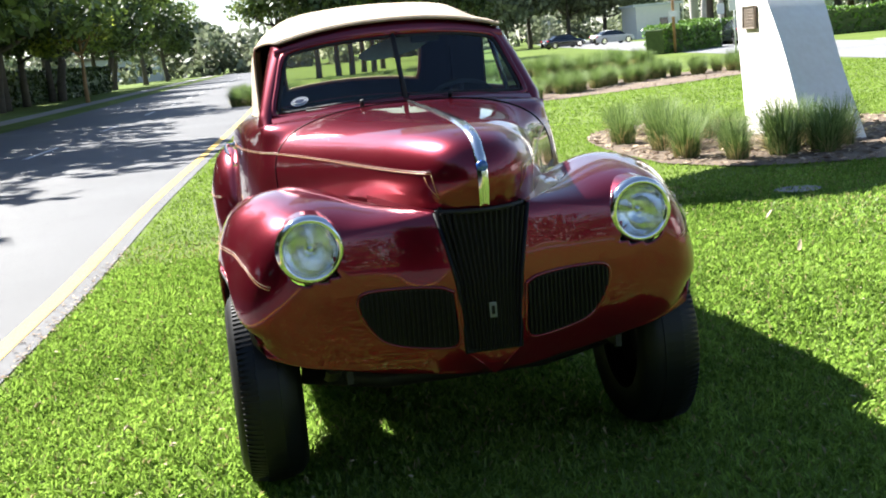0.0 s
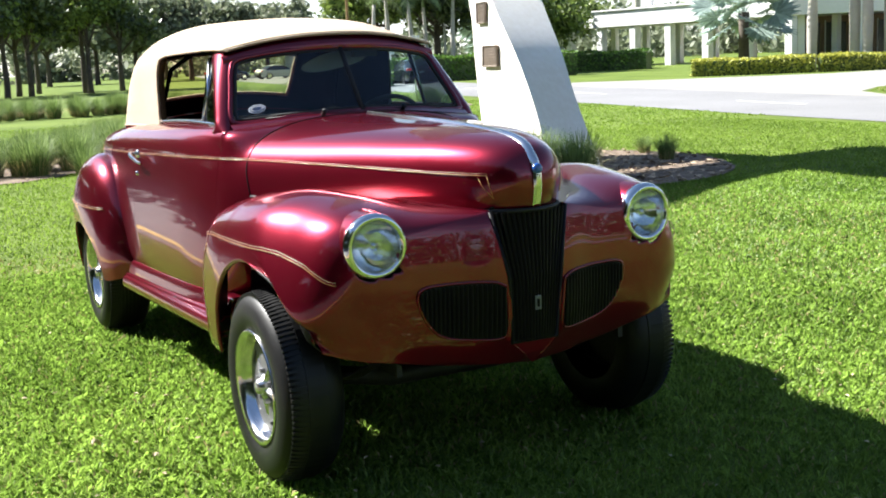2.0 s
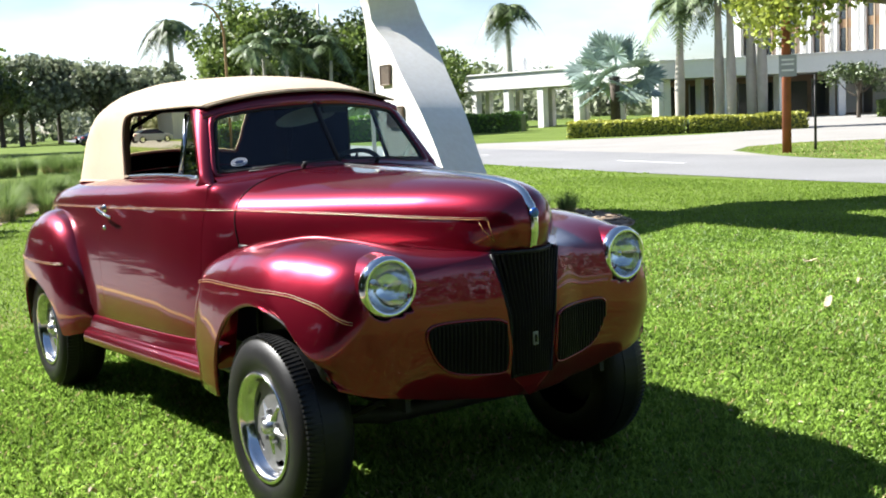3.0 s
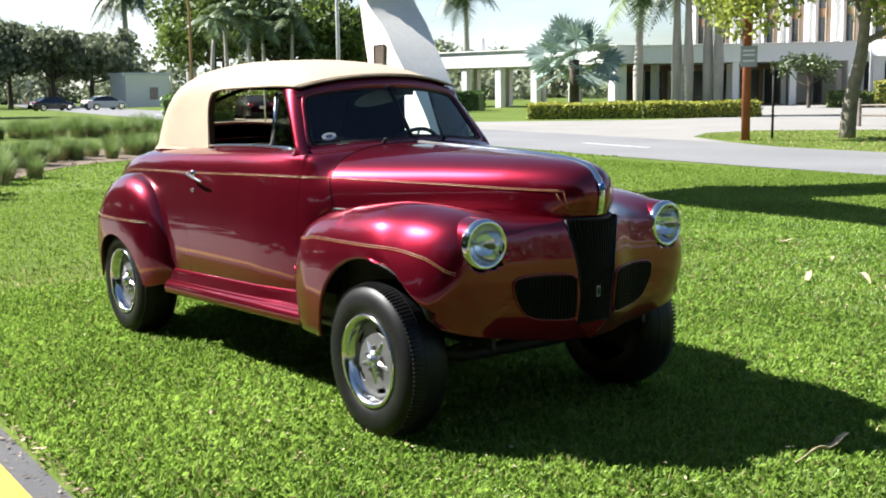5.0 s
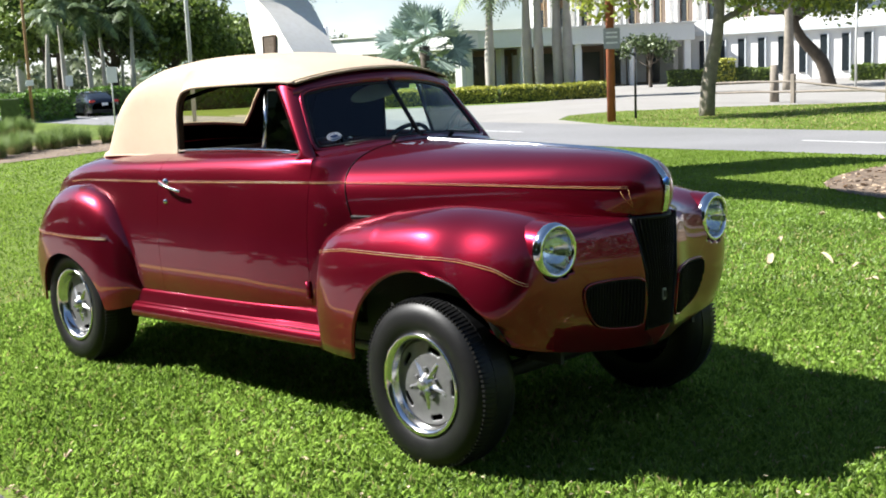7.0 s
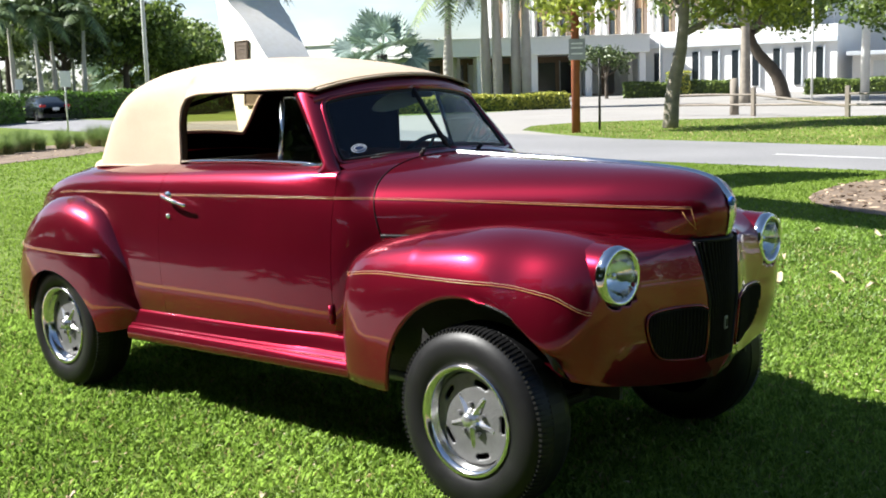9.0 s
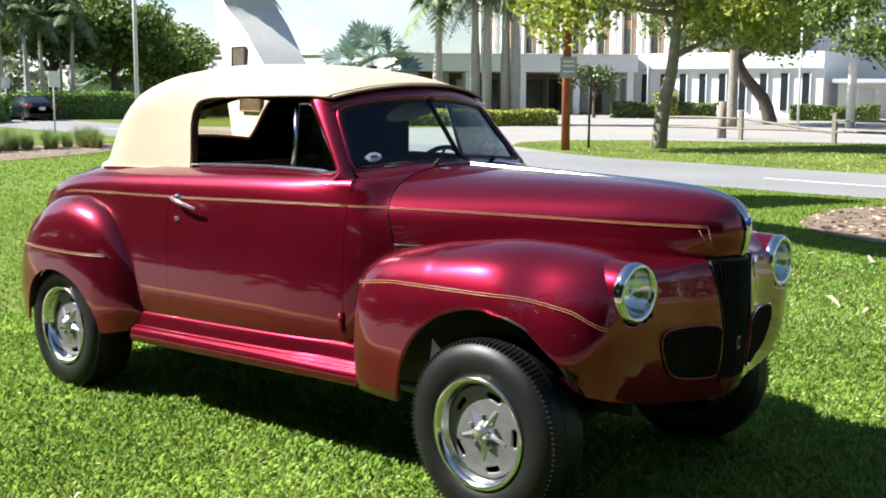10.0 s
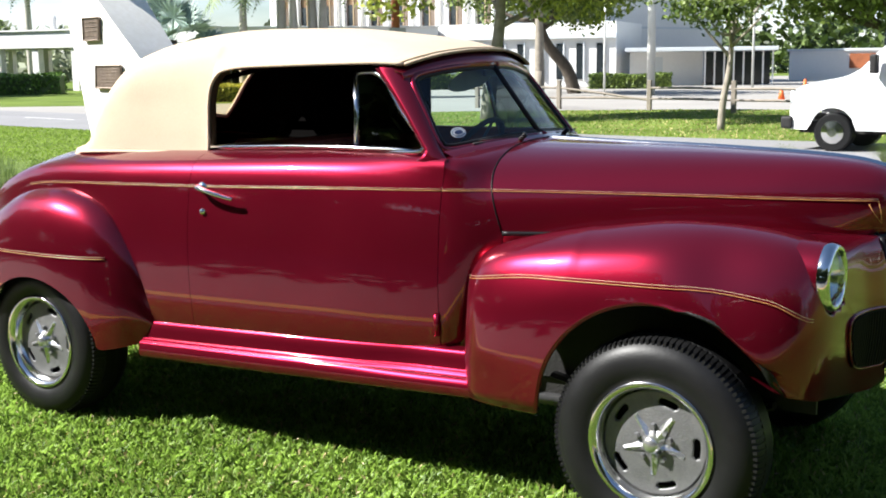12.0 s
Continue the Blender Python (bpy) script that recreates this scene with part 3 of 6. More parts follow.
# ---- leaning white pylon ----
pylon = thing("pylon", (6.2, 9.5, 0), "tall leaning white stucco pylon with bronze plaques, standing in mulch", "monument")
PZ = [-0.1, 0, 0.9, 1.46, 2.05, 2.5, 2.9, 3.9]
CORNER = [
    (spl(PZ, [5.74, 5.756, 5.883, 5.96, 6.05, 6.06, 6.04, 5.45]), spl(PZ, [9.73, 9.773, 10.145, 10.36, 10.58, 10.70, 10.75, 10.45])),
    (spl(PZ, [5.46, 5.50, 5.60, 5.66, 5.80, 5.97, 6.0, 5.50]), spl(PZ, [7.68, 7.75, 8.30, 8.75, 9.45, 10.05, 10.5, 10.30])),
    (spl(PZ, [6.26, 6.27, 6.34, 6.42, 6.58, 6.68, 6.62, 6.1]), spl(PZ, [7.73, 7.80, 8.45, 8.85, 9.47, 9.9, 10.15, 10.2])),
    (spl(PZ, [6.6, 6.6, 6.68, 6.74, 6.82, 6.84, 6.74, 6.2]), spl(PZ, [9.65, 9.7, 10.1, 10.3, 10.6, 10.8, 10.9, 10.5])),
]
bm = bmesh.new()
rings = [[bm.verts.new((float(fx(z)), float(fy(z)), z)) for fx, fy in CORNER] for z in np.linspace(-0.08, 3.9, 24)]
for a, b in zip(rings, rings[1:]):
    for j in range(4):
        bm.faces.new((a[j], a[(j + 1) % 4], b[(j + 1) % 4], b[j]))
bm.faces.new(rings[-1])
bmesh.ops.recalc_face_normals(bm, faces=bm.faces[:])
shaft = part("shaft", bm, M_PYLON, pylon, smooth=True)
crisp = shaft.data.attributes.new("sharp_edge", "BOOLEAN", "EDGE")
crisp.data.foreach_set("value", [abs((shaft.data.vertices[e.vertices[0]].co - shaft.data.vertices[e.vertices[1]].co).z) > 0.1 for e in shaft.data.edges])


def wing(pts, thick):
    bm = bmesh.new()
    a = [bm.verts.new(p) for p in pts]
    b = [bm.verts.new(Vector(p) + Vector((0, thick, 0))) for p in pts]
    bm.faces.new(a)
    bm.faces.new(b[::-1])
    for j in range(len(a)):
        bm.faces.new((a[j], b[j], b[(j + 1) % len(a)], a[(j + 1) % len(a)]))
    bmesh.ops.recalc_face_normals(bm, faces=bm.faces[:])
    return part("wing", bm, M_PYLON, pylon, "unseen upper wing of the pylon, shaped to cast its shadow")


# Unseen wings, outlined so that they cast the forked shadow on the lawn.
for outline in ([(5.4, 3.6), (8.0, 3.45), (8.1, 4.4), (9.25, 5.2), (9.2, 6.0), (8.4, 7.0), (5.95, 5.6), (4.8, 5.0)],
                [(4.8, 4.6), (5.95, 5.6), (4.4, 7.3), (2.6, 9.1), (0.8, 10.6), (0.6, 9.9), (2.1, 8.4), (3.6, 6.2)],
                [(5.4, 3.7), (3.0, 4.0), (1.1, 4.3), (-0.3, 5.0), (-1.6, 6.3), (-0.25, 6.7), (2.6, 5.4), (4.8, 4.7)]):
    wing([(x, 10.2, z) for x, z in outline], 0.4)


def plaque(z0, z1, u0, u1, lines):
    def at(u, z, d):
        (lx, ly), (mx, my) = CORNER[0], CORNER[1]
        k = (float(ly(z)) - u) / (float(ly(z)) - float(my(z)))
        p = Vector((float(lx(z)) * (1 - k) + float(mx(z)) * k, u, z))
        return p + Vector((-d, 0, 0))
    bm = bmesh.new()
    a = [bm.verts.new(at(u, z, 0.0)) for u, z in ((u0, z0), (u1, z0), (u1, z1), (u0, z1))]
    b = [bm.verts.new(at(u, z, 0.035)) for u, z in ((u0, z0), (u1, z0), (u1, z1), (u0, z1))]
    bm.faces.new(b)
    for j in range(4):
        bm.faces.new((a[j], a[(j + 1) % 4], b[(j + 1) % 4], b[j]))
    bmesh.ops.recalc_face_normals(bm, faces=bm.faces[:])
    p = part("plaque", bm, M_BRONZE, pylon, "dark bronze plaque with raised bars of text")
    e = [at(u, z, 0.04) for u, z in ((u0, z0), (u1, z0), (u1, z1), (u0, z1))]
    part("plaque_rim", tube(e + [e[0]], 0.012, 6), M_BRONZE, p)
    for i in range(lines):
        z = z1 - (z1 - z0) * (i + 1) / (lines + 1)
        part("text_bar", tube([at(u0 + (u1 - u0) * 0.16, z, 0.037), at(u1 - (u1 - u0) * 0.16, z, 0.037)], 0.004, 4), M_BRONZE, p)


plaque(1.915, 2.19, 10.20, 9.83, 4)
plaque(1.33, 1.60, 9.92, 9.36, 6)
settle(pylon)

# ---- the maroon convertible ----
car = thing("convertible_car", (0, 1.4, 0), "glossy maroon vintage convertible with raised cream canvas top on lawn", "car")

# hood: centre line and lower edge, joined by rounded sections
HOOD_C = crv([(-0.590, 0.978), (-0.604, 1.05), (-0.592, 1.12), (-0.535, 1.185), (-0.36, 1.222), (0.05, 1.243), (0.42, 1.252), (0.765, 1.262)], 60)
HOOD_E = crv([(0.004, -0.590, 0.975), (0.09, -0.552, 0.974), (0.165, -0.475, 0.972), (0.225, -0.36, 0.97), (0.29, -0.19, 0.968),
              (0.39, 0.12, 0.965), (0.495, 0.42, 0.962), (0.582, 0.665, 0.960)], 60)


def hood_row(i, n=26, grow=0.0):
    (ex, ey, ez), (cy, cz) = HOOD_E[i], HOOD_C[i]
    a = np.linspace(0, math.pi / 2, n)
    k = 2 / (2.2 + 0.55 * min(1, i / 20))
    c, s = np.cos(a) ** k, np.sin(a) ** k
    return np.stack([(ex + grow) * c * (1 + 0.035 * np.sin(2 * a)), ey + (cy - ey) * s, ez + (cz + grow - ez) * s], 1)


def mirrored(rows):
    """Half sections that end on the centre line, made whole."""
    return [np.concatenate([r, r[-2::-1] * np.array([-1, 1, 1])]) for r in rows]


hood_rows = [hood_row(i) for i in range(60)]
skin("hood", mirrored(hood_rows), M_PAINT, car, thick=0.006, flip=True)

# cowl between hood and windscreen
XS = spl([0.60, 0.74, 0.88, 1.05, 1.3, 1.95, 2.4, 2.8, 3.1, 3.4, 3.6, 3.7], [0.58, 0.632, 0.676, 0.708, 0.733, 0.757, 0.765, 0.745, 0.71, 0.64, 0.54, 0.42])
ZS = spl([0.60, 0.88, 1.1, 1.4, 2.05, 2.7, 3.0, 3.3, 3.55, 3.7], [1.20, 1.215, 1.228, 1.230, 1.212, 1.19, 1.165, 1.09, 0.93, 0.72])
XT = spl([0.60, 0.88, 1.2, 2.0, 2.8, 3.2, 3.5, 3.7], [0.50, 0.60, 0.60, 0.60, 0.56, 0.46, 0.34, 0.2])


def side_row(y, n=30):
    xs, zs, xt = float(XS(y)), float(ZS(y)), float(XT(y))
    z0 = 0.40
    h = zs - z0
    return np.array([(p[0], y, p[1]) for p in crv([(xs - 0.045, z0), (xs - 0.012, z0 + 0.2 * h), (xs, z0 + 0.47 * h), (xs - 0.018, z0 + 0.76 * h),
                                                  (xs - 0.05, z0 + 0.925 * h), (xt + 0.02, zs - 0.004), (xt, zs)], n)])


def body_panel(name, y0, y1, n, label="", lean=0.0):
    for s in (1, -1):
        rows = []
        for y in np.linspace(y0, y1, n):
            r = side_row(y)
            rows.append(r)
        skin(name, rows, M_PAINT, car, s, thick=0.008, label=label, flip=True)


body_panel("door", 0.8812, 2.0290, 30, "smooth maroon door")
body_panel("quarter_panel", 2.0312, 3.7, 40)
for s in (1, -1):
    for y in (0.88, 2.03):
        r = side_row(y)
        r[:, 0] -= 0.006
        skin("door_gap", [r - np.array([0, 0.005, 0]), r + np.array([0, 0.005, 0])], M_LINING, car, s, thick=0.004, label="dark shut line of the door", flip=True)
cowl_rows = []
for k in np.linspace(0, 1, 8):
    e = side_row(0.882 + 0.138 * k)[-1]
    x = np.linspace(e[0], 0, 16)
    u = x / e[0]
    cowl_rows.append(np.stack([x, (1 - k) * (0.880 - 0.085 * (1 - u**1.5)) + k * 1.02, e[2] - 0.003 + (1.262 - e[2]) * (1 - u**2)], 1))
skin("cowl_top", mirrored(cowl_rows), M_PAINT, car, thick=0.006, flip=True)


def even(p, n):
    d = np.concatenate([[0], np.cumsum(np.linalg.norm(np.diff(p, axis=0), axis=1))])
    return np.stack([np.interp(np.linspace(0, d[-1], n), d, p[:, k]) for k in range(3)], 1)


h = hood_row(59)
h[:, 1] += 0.002
lowx = np.array([(0.58, 0.665 + 0.02 * k, z) for k, z in enumerate(np.linspace(0.42, 0.93, 8)[::-1])])[::-1]
A1, A2 = even(np.concatenate([lowx, h[:9]]), 26), even(h[8:], 26)
sr = side_row(0.8790)
x = np.linspace(sr[-1][0], 0, 16)[1:]
top = np.stack([x, 0.8790 - 0.085 * (1 - (x / sr[-1][0]) ** 1.5), sr[-1][2] + (1.262 - sr[-1][2]) * (1 - (x / sr[-1][0]) ** 2)], 1)
B1, B2 = even(sr[:26], 26), even(np.concatenate([sr[25:], top]), 26)
side_rows = []
for k in np.linspace(0, 1, 14):
    w = 1 - (1 - k) ** 2
    sr = side_row(0.8790 - 0.10 * (1 - k))
    x = np.linspace(sr[-1][0], 0, 16)[1:]
    top = np.stack([x, 0.8790 - 0.085 * (1 - (x / sr[-1][0]) ** 1.5), sr[-1][2] + (1.262 - sr[-1][2]) * (1 - (x / sr[-1][0]) ** 2)], 1)
    C1, C2 = even(sr[:26], 26), even(np.concatenate([sr[25:], top]), 26)
    p = np.concatenate([A1, A2[1:]]) * (1 - k) + np.concatenate([B1, B2[1:]]) * k
    q = np.concatenate([A1, A2[1:]]) * (1 - w) + np.concatenate([C1, C2[1:]]) * w
    p[:, [0, 2]] = q[:, [0, 2]]
    side_rows.append(p)
side_rows = np.array(side_rows)
for _ in range(5):
    q = side_rows.copy()
    q[1:-1, 1:-1] = 0.5 * side_rows[1:-1, 1:-1] + 0.125 * (side_rows[:-2, 1:-1] + side_rows[2:, 1:-1] + side_rows[1:-1, :-2] + side_rows[1:-1, 2:])
    side_rows = q
skin("cowl", mirrored(side_rows), M_PAINT, car, thick=0.006, flip=True, label="maroon cowl between hood and doors")
deck_rows = []
for y in np.linspace(2.66, 3.7, 30):
    e = side_row(y)[-3:]
    x = np.linspace(e[-1][0], 0, 12)[1:]
    zc = e[-1][2] + 0.05
    deck_rows.append(np.concatenate([e, np.stack([x, np.full(11, y), e[-1][2] + (zc - e[-1][2]) * (1 - (x / e[-1][0]) ** 2)], 1)]))
skin("rear_deck", mirrored(deck_rows), M_PAINT, car, thick=0.006, flip=True)
tail = [side_row(3.7)]
bm = bmesh.new()
pts = np.concatenate([tail[0], tail[0][::-1] * np.array([-1, 1, 1])])
bm.faces.new([bm.verts.new(p) for p in pts])
part("tail_panel", bm, M_PAINT, car)

# front: panel that runs from the grille round the headlamp, and back into the fender
LOOP = crv([(0.150, 0.970), (0.28, 0.990), (0.42, 1.028), (0.55, 1.045), (0.68, 1.012), (0.765, 0.925), (0.812, 0.80), (0.822, 0.68),
            (0.785, 0.575), (0.68, 0.520), (0.52, 0.485), (0.30, 0.445), (0.0, 0.425)], 73, even=False)
ROLL = np.interp(np.arange(73), np.array([0, 1, 2, 3, 4, 5, 6, 7, 8, 9, 12]) * 6, [0, 0.5, 0.9, 1, 1, 0.95, 0.75, 0.42, 0.16, 0.05, 0.05])
FY = spl([0, 0.13, 0.28, 0.42, 0.54, 0.70, 0.85], [-0.592, -0.572, -0.525, -0.505, -0.493, -0.460, -0.405])


def front_y(x, z):
    return FY(x) + 0.48 * (z - 0.72) ** 2


def front_rows():
    loop = np.concatenate([LOOP, [(0.045, 0.468), (0.087, 0.508)],
                           np.stack([np.interp(np.linspace(0.508, 0.965, 10), [0.508, 0.75, 0.965], [0.088, 0.105, 0.149]), np.linspace(0.508, 0.965, 10)], 1)[1:]])
    roll = np.concatenate([ROLL, np.zeros(len(loop) - 73)])
    c = np.array([0.545, 0.888])
    rows = []
    for p in 1 - (1 - np.linspace(0, 1, 30)) ** 1.5:
        p = max(p, 0.02)
        xz = c + p * (loop - c) * (1 - 0.08 * roll)[:, None]
        y = front_y(xz[:, 0], xz[:, 1]) + roll * 0.60 * (1 - np.sqrt(1 - (0.9 * p) ** 3.7))
        rows.append(np.stack([xz[:, 0], y, xz[:, 1]], 1))
    return rows


FRONT = front_rows()
ARCH_C, ARCH_R = (-0.005, 0.405), 0.405


def arch_z(y):
    d = ARCH_R**2 - (y - ARCH_C[0]) ** 2
    return ARCH_C[1] + math.sqrt(d) if d > 0 else 0.0


F_XI = spl([-0.18, 0, 0.25, 0.5, 0.66, 0.75], [0.285, 0.345, 0.43, 0.515, 0.57, 0.60])
F_ZC = spl([-0.18, 0, 0.2, 0.4, 0.55, 0.66, 0.72, 0.75], [1.047, 1.042, 1.022, 0.988, 0.955, 0.915, 0.865, 0.80])
F_XC = spl([-0.18, 0, 0.3, 0.6, 0.75], [0.56, 0.60, 0.64, 0.665, 0.66])
F_XO = spl([-0.18, 0, 0.3, 0.5, 0.64, 0.71, 0.75], [0.828, 0.845, 0.855, 0.845, 0.82, 0.775, 0.70])


rim = FRONT[-1][6:49].copy()


def bearing(p, cx, cz):
    """Turn about (cx, cz), clockwise from straight inwards, of points (x, z)."""
    return np.arctan2(p[:, 1] - cz, -(p[:, 0] - cx)) % (2 * math.pi)


RIM_A = bearing(rim[:, [0, 2]], 0.545, 0.80)
SHOULDER = radians(140)


def fender_row(y, n=49):
    xi, zc, xc, xo = (float(f(y)) for f in (F_XI, F_ZC, F_XC, F_XO))
    zi = min(0.985 - 0.04 * (y + 0.18), zc - 0.01)
    lo = 0.40
    p = crv([(xi, zi), ((xi + xc) / 2, zc - 0.012), (xc, zc), (xc + 0.62 * (xo - xc), zc - 0.055), (xo - 0.012, zc - 0.19), (xo, zc - 0.34), (xo - 0.006, 0.5), (xo - 0.015, lo)], 120)
    cut = max(lo, arch_z(y)) if y < 0.412 else lo
    out = p[:, 0] > xc
    keep = ~(out & (p[:, 1] < cut))
    k = int(np.argmin(keep)) if not keep.all() else len(p)
    q = p[:k]
    if k < len(p):
        t = (p[k - 1][1] - cut) / (p[k - 1][1] - p[k][1])
        q = np.vstack([q, p[k - 1] + t * (p[k] - p[k - 1])])
    b = np.maximum.accumulate(bearing(q, xc - 0.035, zc - 0.24) + np.arange(len(q)) * 1e-7)
    want = np.interp(RIM_A, [RIM_A[0], SHOULDER, RIM_A[-1]], [b[0], max(b[0], min(SHOULDER, b[-1] - 0.05)), b[-1]])
    return np.stack([np.interp(want, b, q[:, 0]), np.full(n, y), np.interp(want, b, q[:, 1])], 1)


back = [fender_row(y, 43) for y in np.concatenate([np.linspace(0.03, 0.38, 18), [0.395, 0.405, 0.4115, 0.4125], np.linspace(0.43, 0.75, 18)])]
blend = []
for k in np.linspace(0, 1, 13)[:-1]:
    w = 1 - (1 - k) ** 2
    r = rim * (1 - k) + back[0] * k
    r[:, [0, 2]] = rim[:, [0, 2]] * (1 - w) + back[0][:, [0, 2]] * w
    for j in range(len(r)):
        az = arch_z(r[j][1])
        if j > 26 and r[j][2] < az:
            r[j][2] = az
    blend.append(r)
seq = np.array([r[6:49] for r in FRONT[7:]] + blend[1:] + back[:16])
soft = np.zeros_like(seq)
for j in range(seq.shape[1]):
    p = seq[:, j]
    d = np.concatenate([[0], np.cumsum(np.linalg.norm(np.diff(p, axis=0), axis=1))])
    q = np.stack([np.interp(np.linspace(0, d[-1], len(p)), d, p[:, k]) for k in range(3)], 1)
    for it in range(160):
        lam = 0.5 if it % 2 == 0 else -0.508
        q[1:-1] += lam * ((q[:-2] + q[2:]) / 2 - q[1:-1])
    soft[:, j] = q
ramp = np.clip(np.minimum(np.arange(43), 42 - np.arange(43)) / 5, 0, 1)[None, :, None]
seq = seq * (1 - ramp) + soft * ramp
nf = len(FRONT) - 7
for i in range(nf):
    FRONT[7 + i][6:49] = seq[i]
blend = [FRONT[-1][6:49]] + list(seq[nf:nf + len(blend) - 1])
back[:16] = list(seq[nf + len(blend) - 1:])
FENDER = blend + back
under = FRONT[-1][48:73]
for s in (1, -1):
    bm = bmesh.new()
    nr, nl = len(FRONT), len(FRONT[0])
    va = [[bm.verts.new((p[0] * s, p[1], p[2])) for p in r] for r in FRONT]
    vb = [va[-1][6:49]] + [[bm.verts.new((p[0] * s, p[1], p[2])) for p in r] for r in FENDER[1:]]
    for i, j in ((i, j) for i in range(nr - 1) for j in range(nl)):
        f = (va[i][j], va[i][(j + 1) % nl], va[i + 1][(j + 1) % nl], va[i + 1][j])
        if max(math.hypot(abs(v.co.x) - 0.545, v.co.z - 0.888) for v in f) < 0.097:
            continue
        bm.faces.new(f if s > 0 else f[::-1])
    for i, j in ((i, j) for i in range(len(vb) - 1) for j in range(42)):
        f = (vb[i][j], vb[i][j + 1], vb[i + 1][j + 1], vb[i + 1][j])
        bm.faces.new(f if s > 0 else f[::-1])
    inner = [v for r in va[1:-1] for v in r[:73]] + va[-1][4:47] + [v for r in vb[1:24] for v in r[2:-2]]
    for _ in range(14):
        bmesh.ops.smooth_vert(bm, verts=inner, factor=0.5, use_axis_x=True, use_axis_y=True, use_axis_z=True)
    bmesh.ops.recalc_face_normals(bm, faces=bm.faces[:])
    ff = part("front_fender", bm, M_PAINT, car, "bulbous maroon front fender round the headlamp", True)
    ff.data.materials.append(M_UNDER)
    sd = ff.modifiers.new("thickness", "SOLIDIFY")
    sd.thickness, sd.offset, sd.material_offset = 0.010, -1, 1
    top_rim = FRONT[-1][0:8]
    skin("hood_ledge", [top_rim, top_rim + np.array([-0.01, 0.10, 0.006]), top_rim + np.array([-0.03, 0.32, 0.006])], M_PAINT, car, s)
    skin("front_valance", [under, under + np.array([0, 0.05, 0.012]), under + np.array([0, 0.12, 0.05])], M_PAINT, car, s)
    lip = np.array([r[-1] for r in FENDER[6:]])
    part("fender_lip", tube(lip + np.array([-0.008, 0, 0]) if s > 0 else lip * np.array([-1, 1, 1]) + np.array([0.008, 0, 0]), 0.007, 6), M_PAINT, car, smooth=True)

# rear fenders
R_XO = spl([2.26, 2.31, 2.40, 2.54, 2.75, 3.0, 3.2, 3.38, 3.48, 3.54], [0.75, 0.79, 0.845, 0.885, 0.90, 0.893, 0.865, 0.80, 0.735, 0.62])
R_ZC = spl([2.26, 2.31, 2.38, 2.48, 2.61, 2.78, 2.95, 3.15, 3.35, 3.47, 3.54], [0.60, 0.72, 0.835, 0.95, 1.015, 1.045, 1.035, 0.975, 0.86, 0.73, 0.57])
R_LO = spl([2.26, 2.35, 2.5, 3.3, 3.54], [0.41, 0.385, 0.36, 0.335, 0.34])


def rear_row(y, n=40):
    xo, zc, lo = float(R_XO(y)), float(R_ZC(y)), float(R_LO(y))
    xi = float(XS(y)) - 0.05
    h = zc - lo
    p = crv([(xi, zc - 0.005), (xi + 0.4 * (xo - xi), zc - min(0.02, 0.04 * h)), (xi + 0.75 * (xo - xi), zc - min(0.09, 0.16 * h)), (xo - 0.008, zc - min(0.23, 0.42 * h)), (xo, zc - min(0.36, 0.66 * h)), (xo - 0.02, lo)], 90)
    d = 1 - ((y - 2.85) / 0.36) ** 2
    cut = 0.34 + 0.315 * math.sqrt(d) if d > 0 else lo
    cut = max(cut, lo)
    k = len(p)
    for i in range(10, len(p)):
        if p[i][1] < cut:
            k = i
            break
    q = p[:k]
    if k < len(p):
        t = (p[k - 1][1] - cut) / max(1e-6, p[k - 1][1] - p[k][1])
        q = np.vstack([q, p[k - 1] + t * (p[k] - p[k - 1])])
    dd = np.concatenate([[0], np.cumsum(np.linalg.norm(np.diff(q, axis=0), axis=1))])
    u = np.linspace(0, dd[-1], n)
    return np.stack([np.interp(u, dd, q[:, 0]), np.full(n, y), np.interp(u, dd, q[:, 1])], 1)


REAR = [rear_row(y) for y in np.concatenate([np.linspace(2.26, 2.47, 12), 2.85 - 0.36 * np.cos(np.linspace(0.1, math.pi - 0.1, 26)), np.linspace(3.23, 3.54, 12)])]
for s in (1, -1):
    rf = skin("rear_fender", REAR, M_PAINT, car, s, thick=0.012, label="rounded maroon rear fender")
    rf.data.materials.append(M_UNDER)
    rf.modifiers["thickness"].material_offset = 1

# running boards
for s in (1, -1):
    rows = []
    for y in np.linspace(0.70, 2.30, 24):
        k = (y - 0.7) / 1.66
        zb, xo, xb = 0.405 - 0.045 * k, 0.765 + 0.03 * k, float(XS(max(y, 1.0))) - 0.03
        a, w = xb + 0.026, xo - xb - 0.026
        prof = crv([(xb - 0.03, zb + 0.135), (xb + 0.008, zb + 0.130), (xb + 0.020, zb + 0.108), (xb + 0.025, zb + 0.080), (a + 0.10 * w, zb + 0.057), (a + 0.34 * w, zb + 0.064),
                    (a + 0.52 * w, zb + 0.046), (a + 0.78 * w, zb + 0.049), (xo, zb + 0.032), (xo + 0.004, zb + 0.010), (xo - 0.006, zb - 0.018), (xo - 0.05, zb - 0.026)], 40)
        rows.append([(x, y, z) for x, z in prof])
    skin("running_board", rows, M_PAINT, car, s, thick=0.006, label="maroon running board with two rounded ribs")

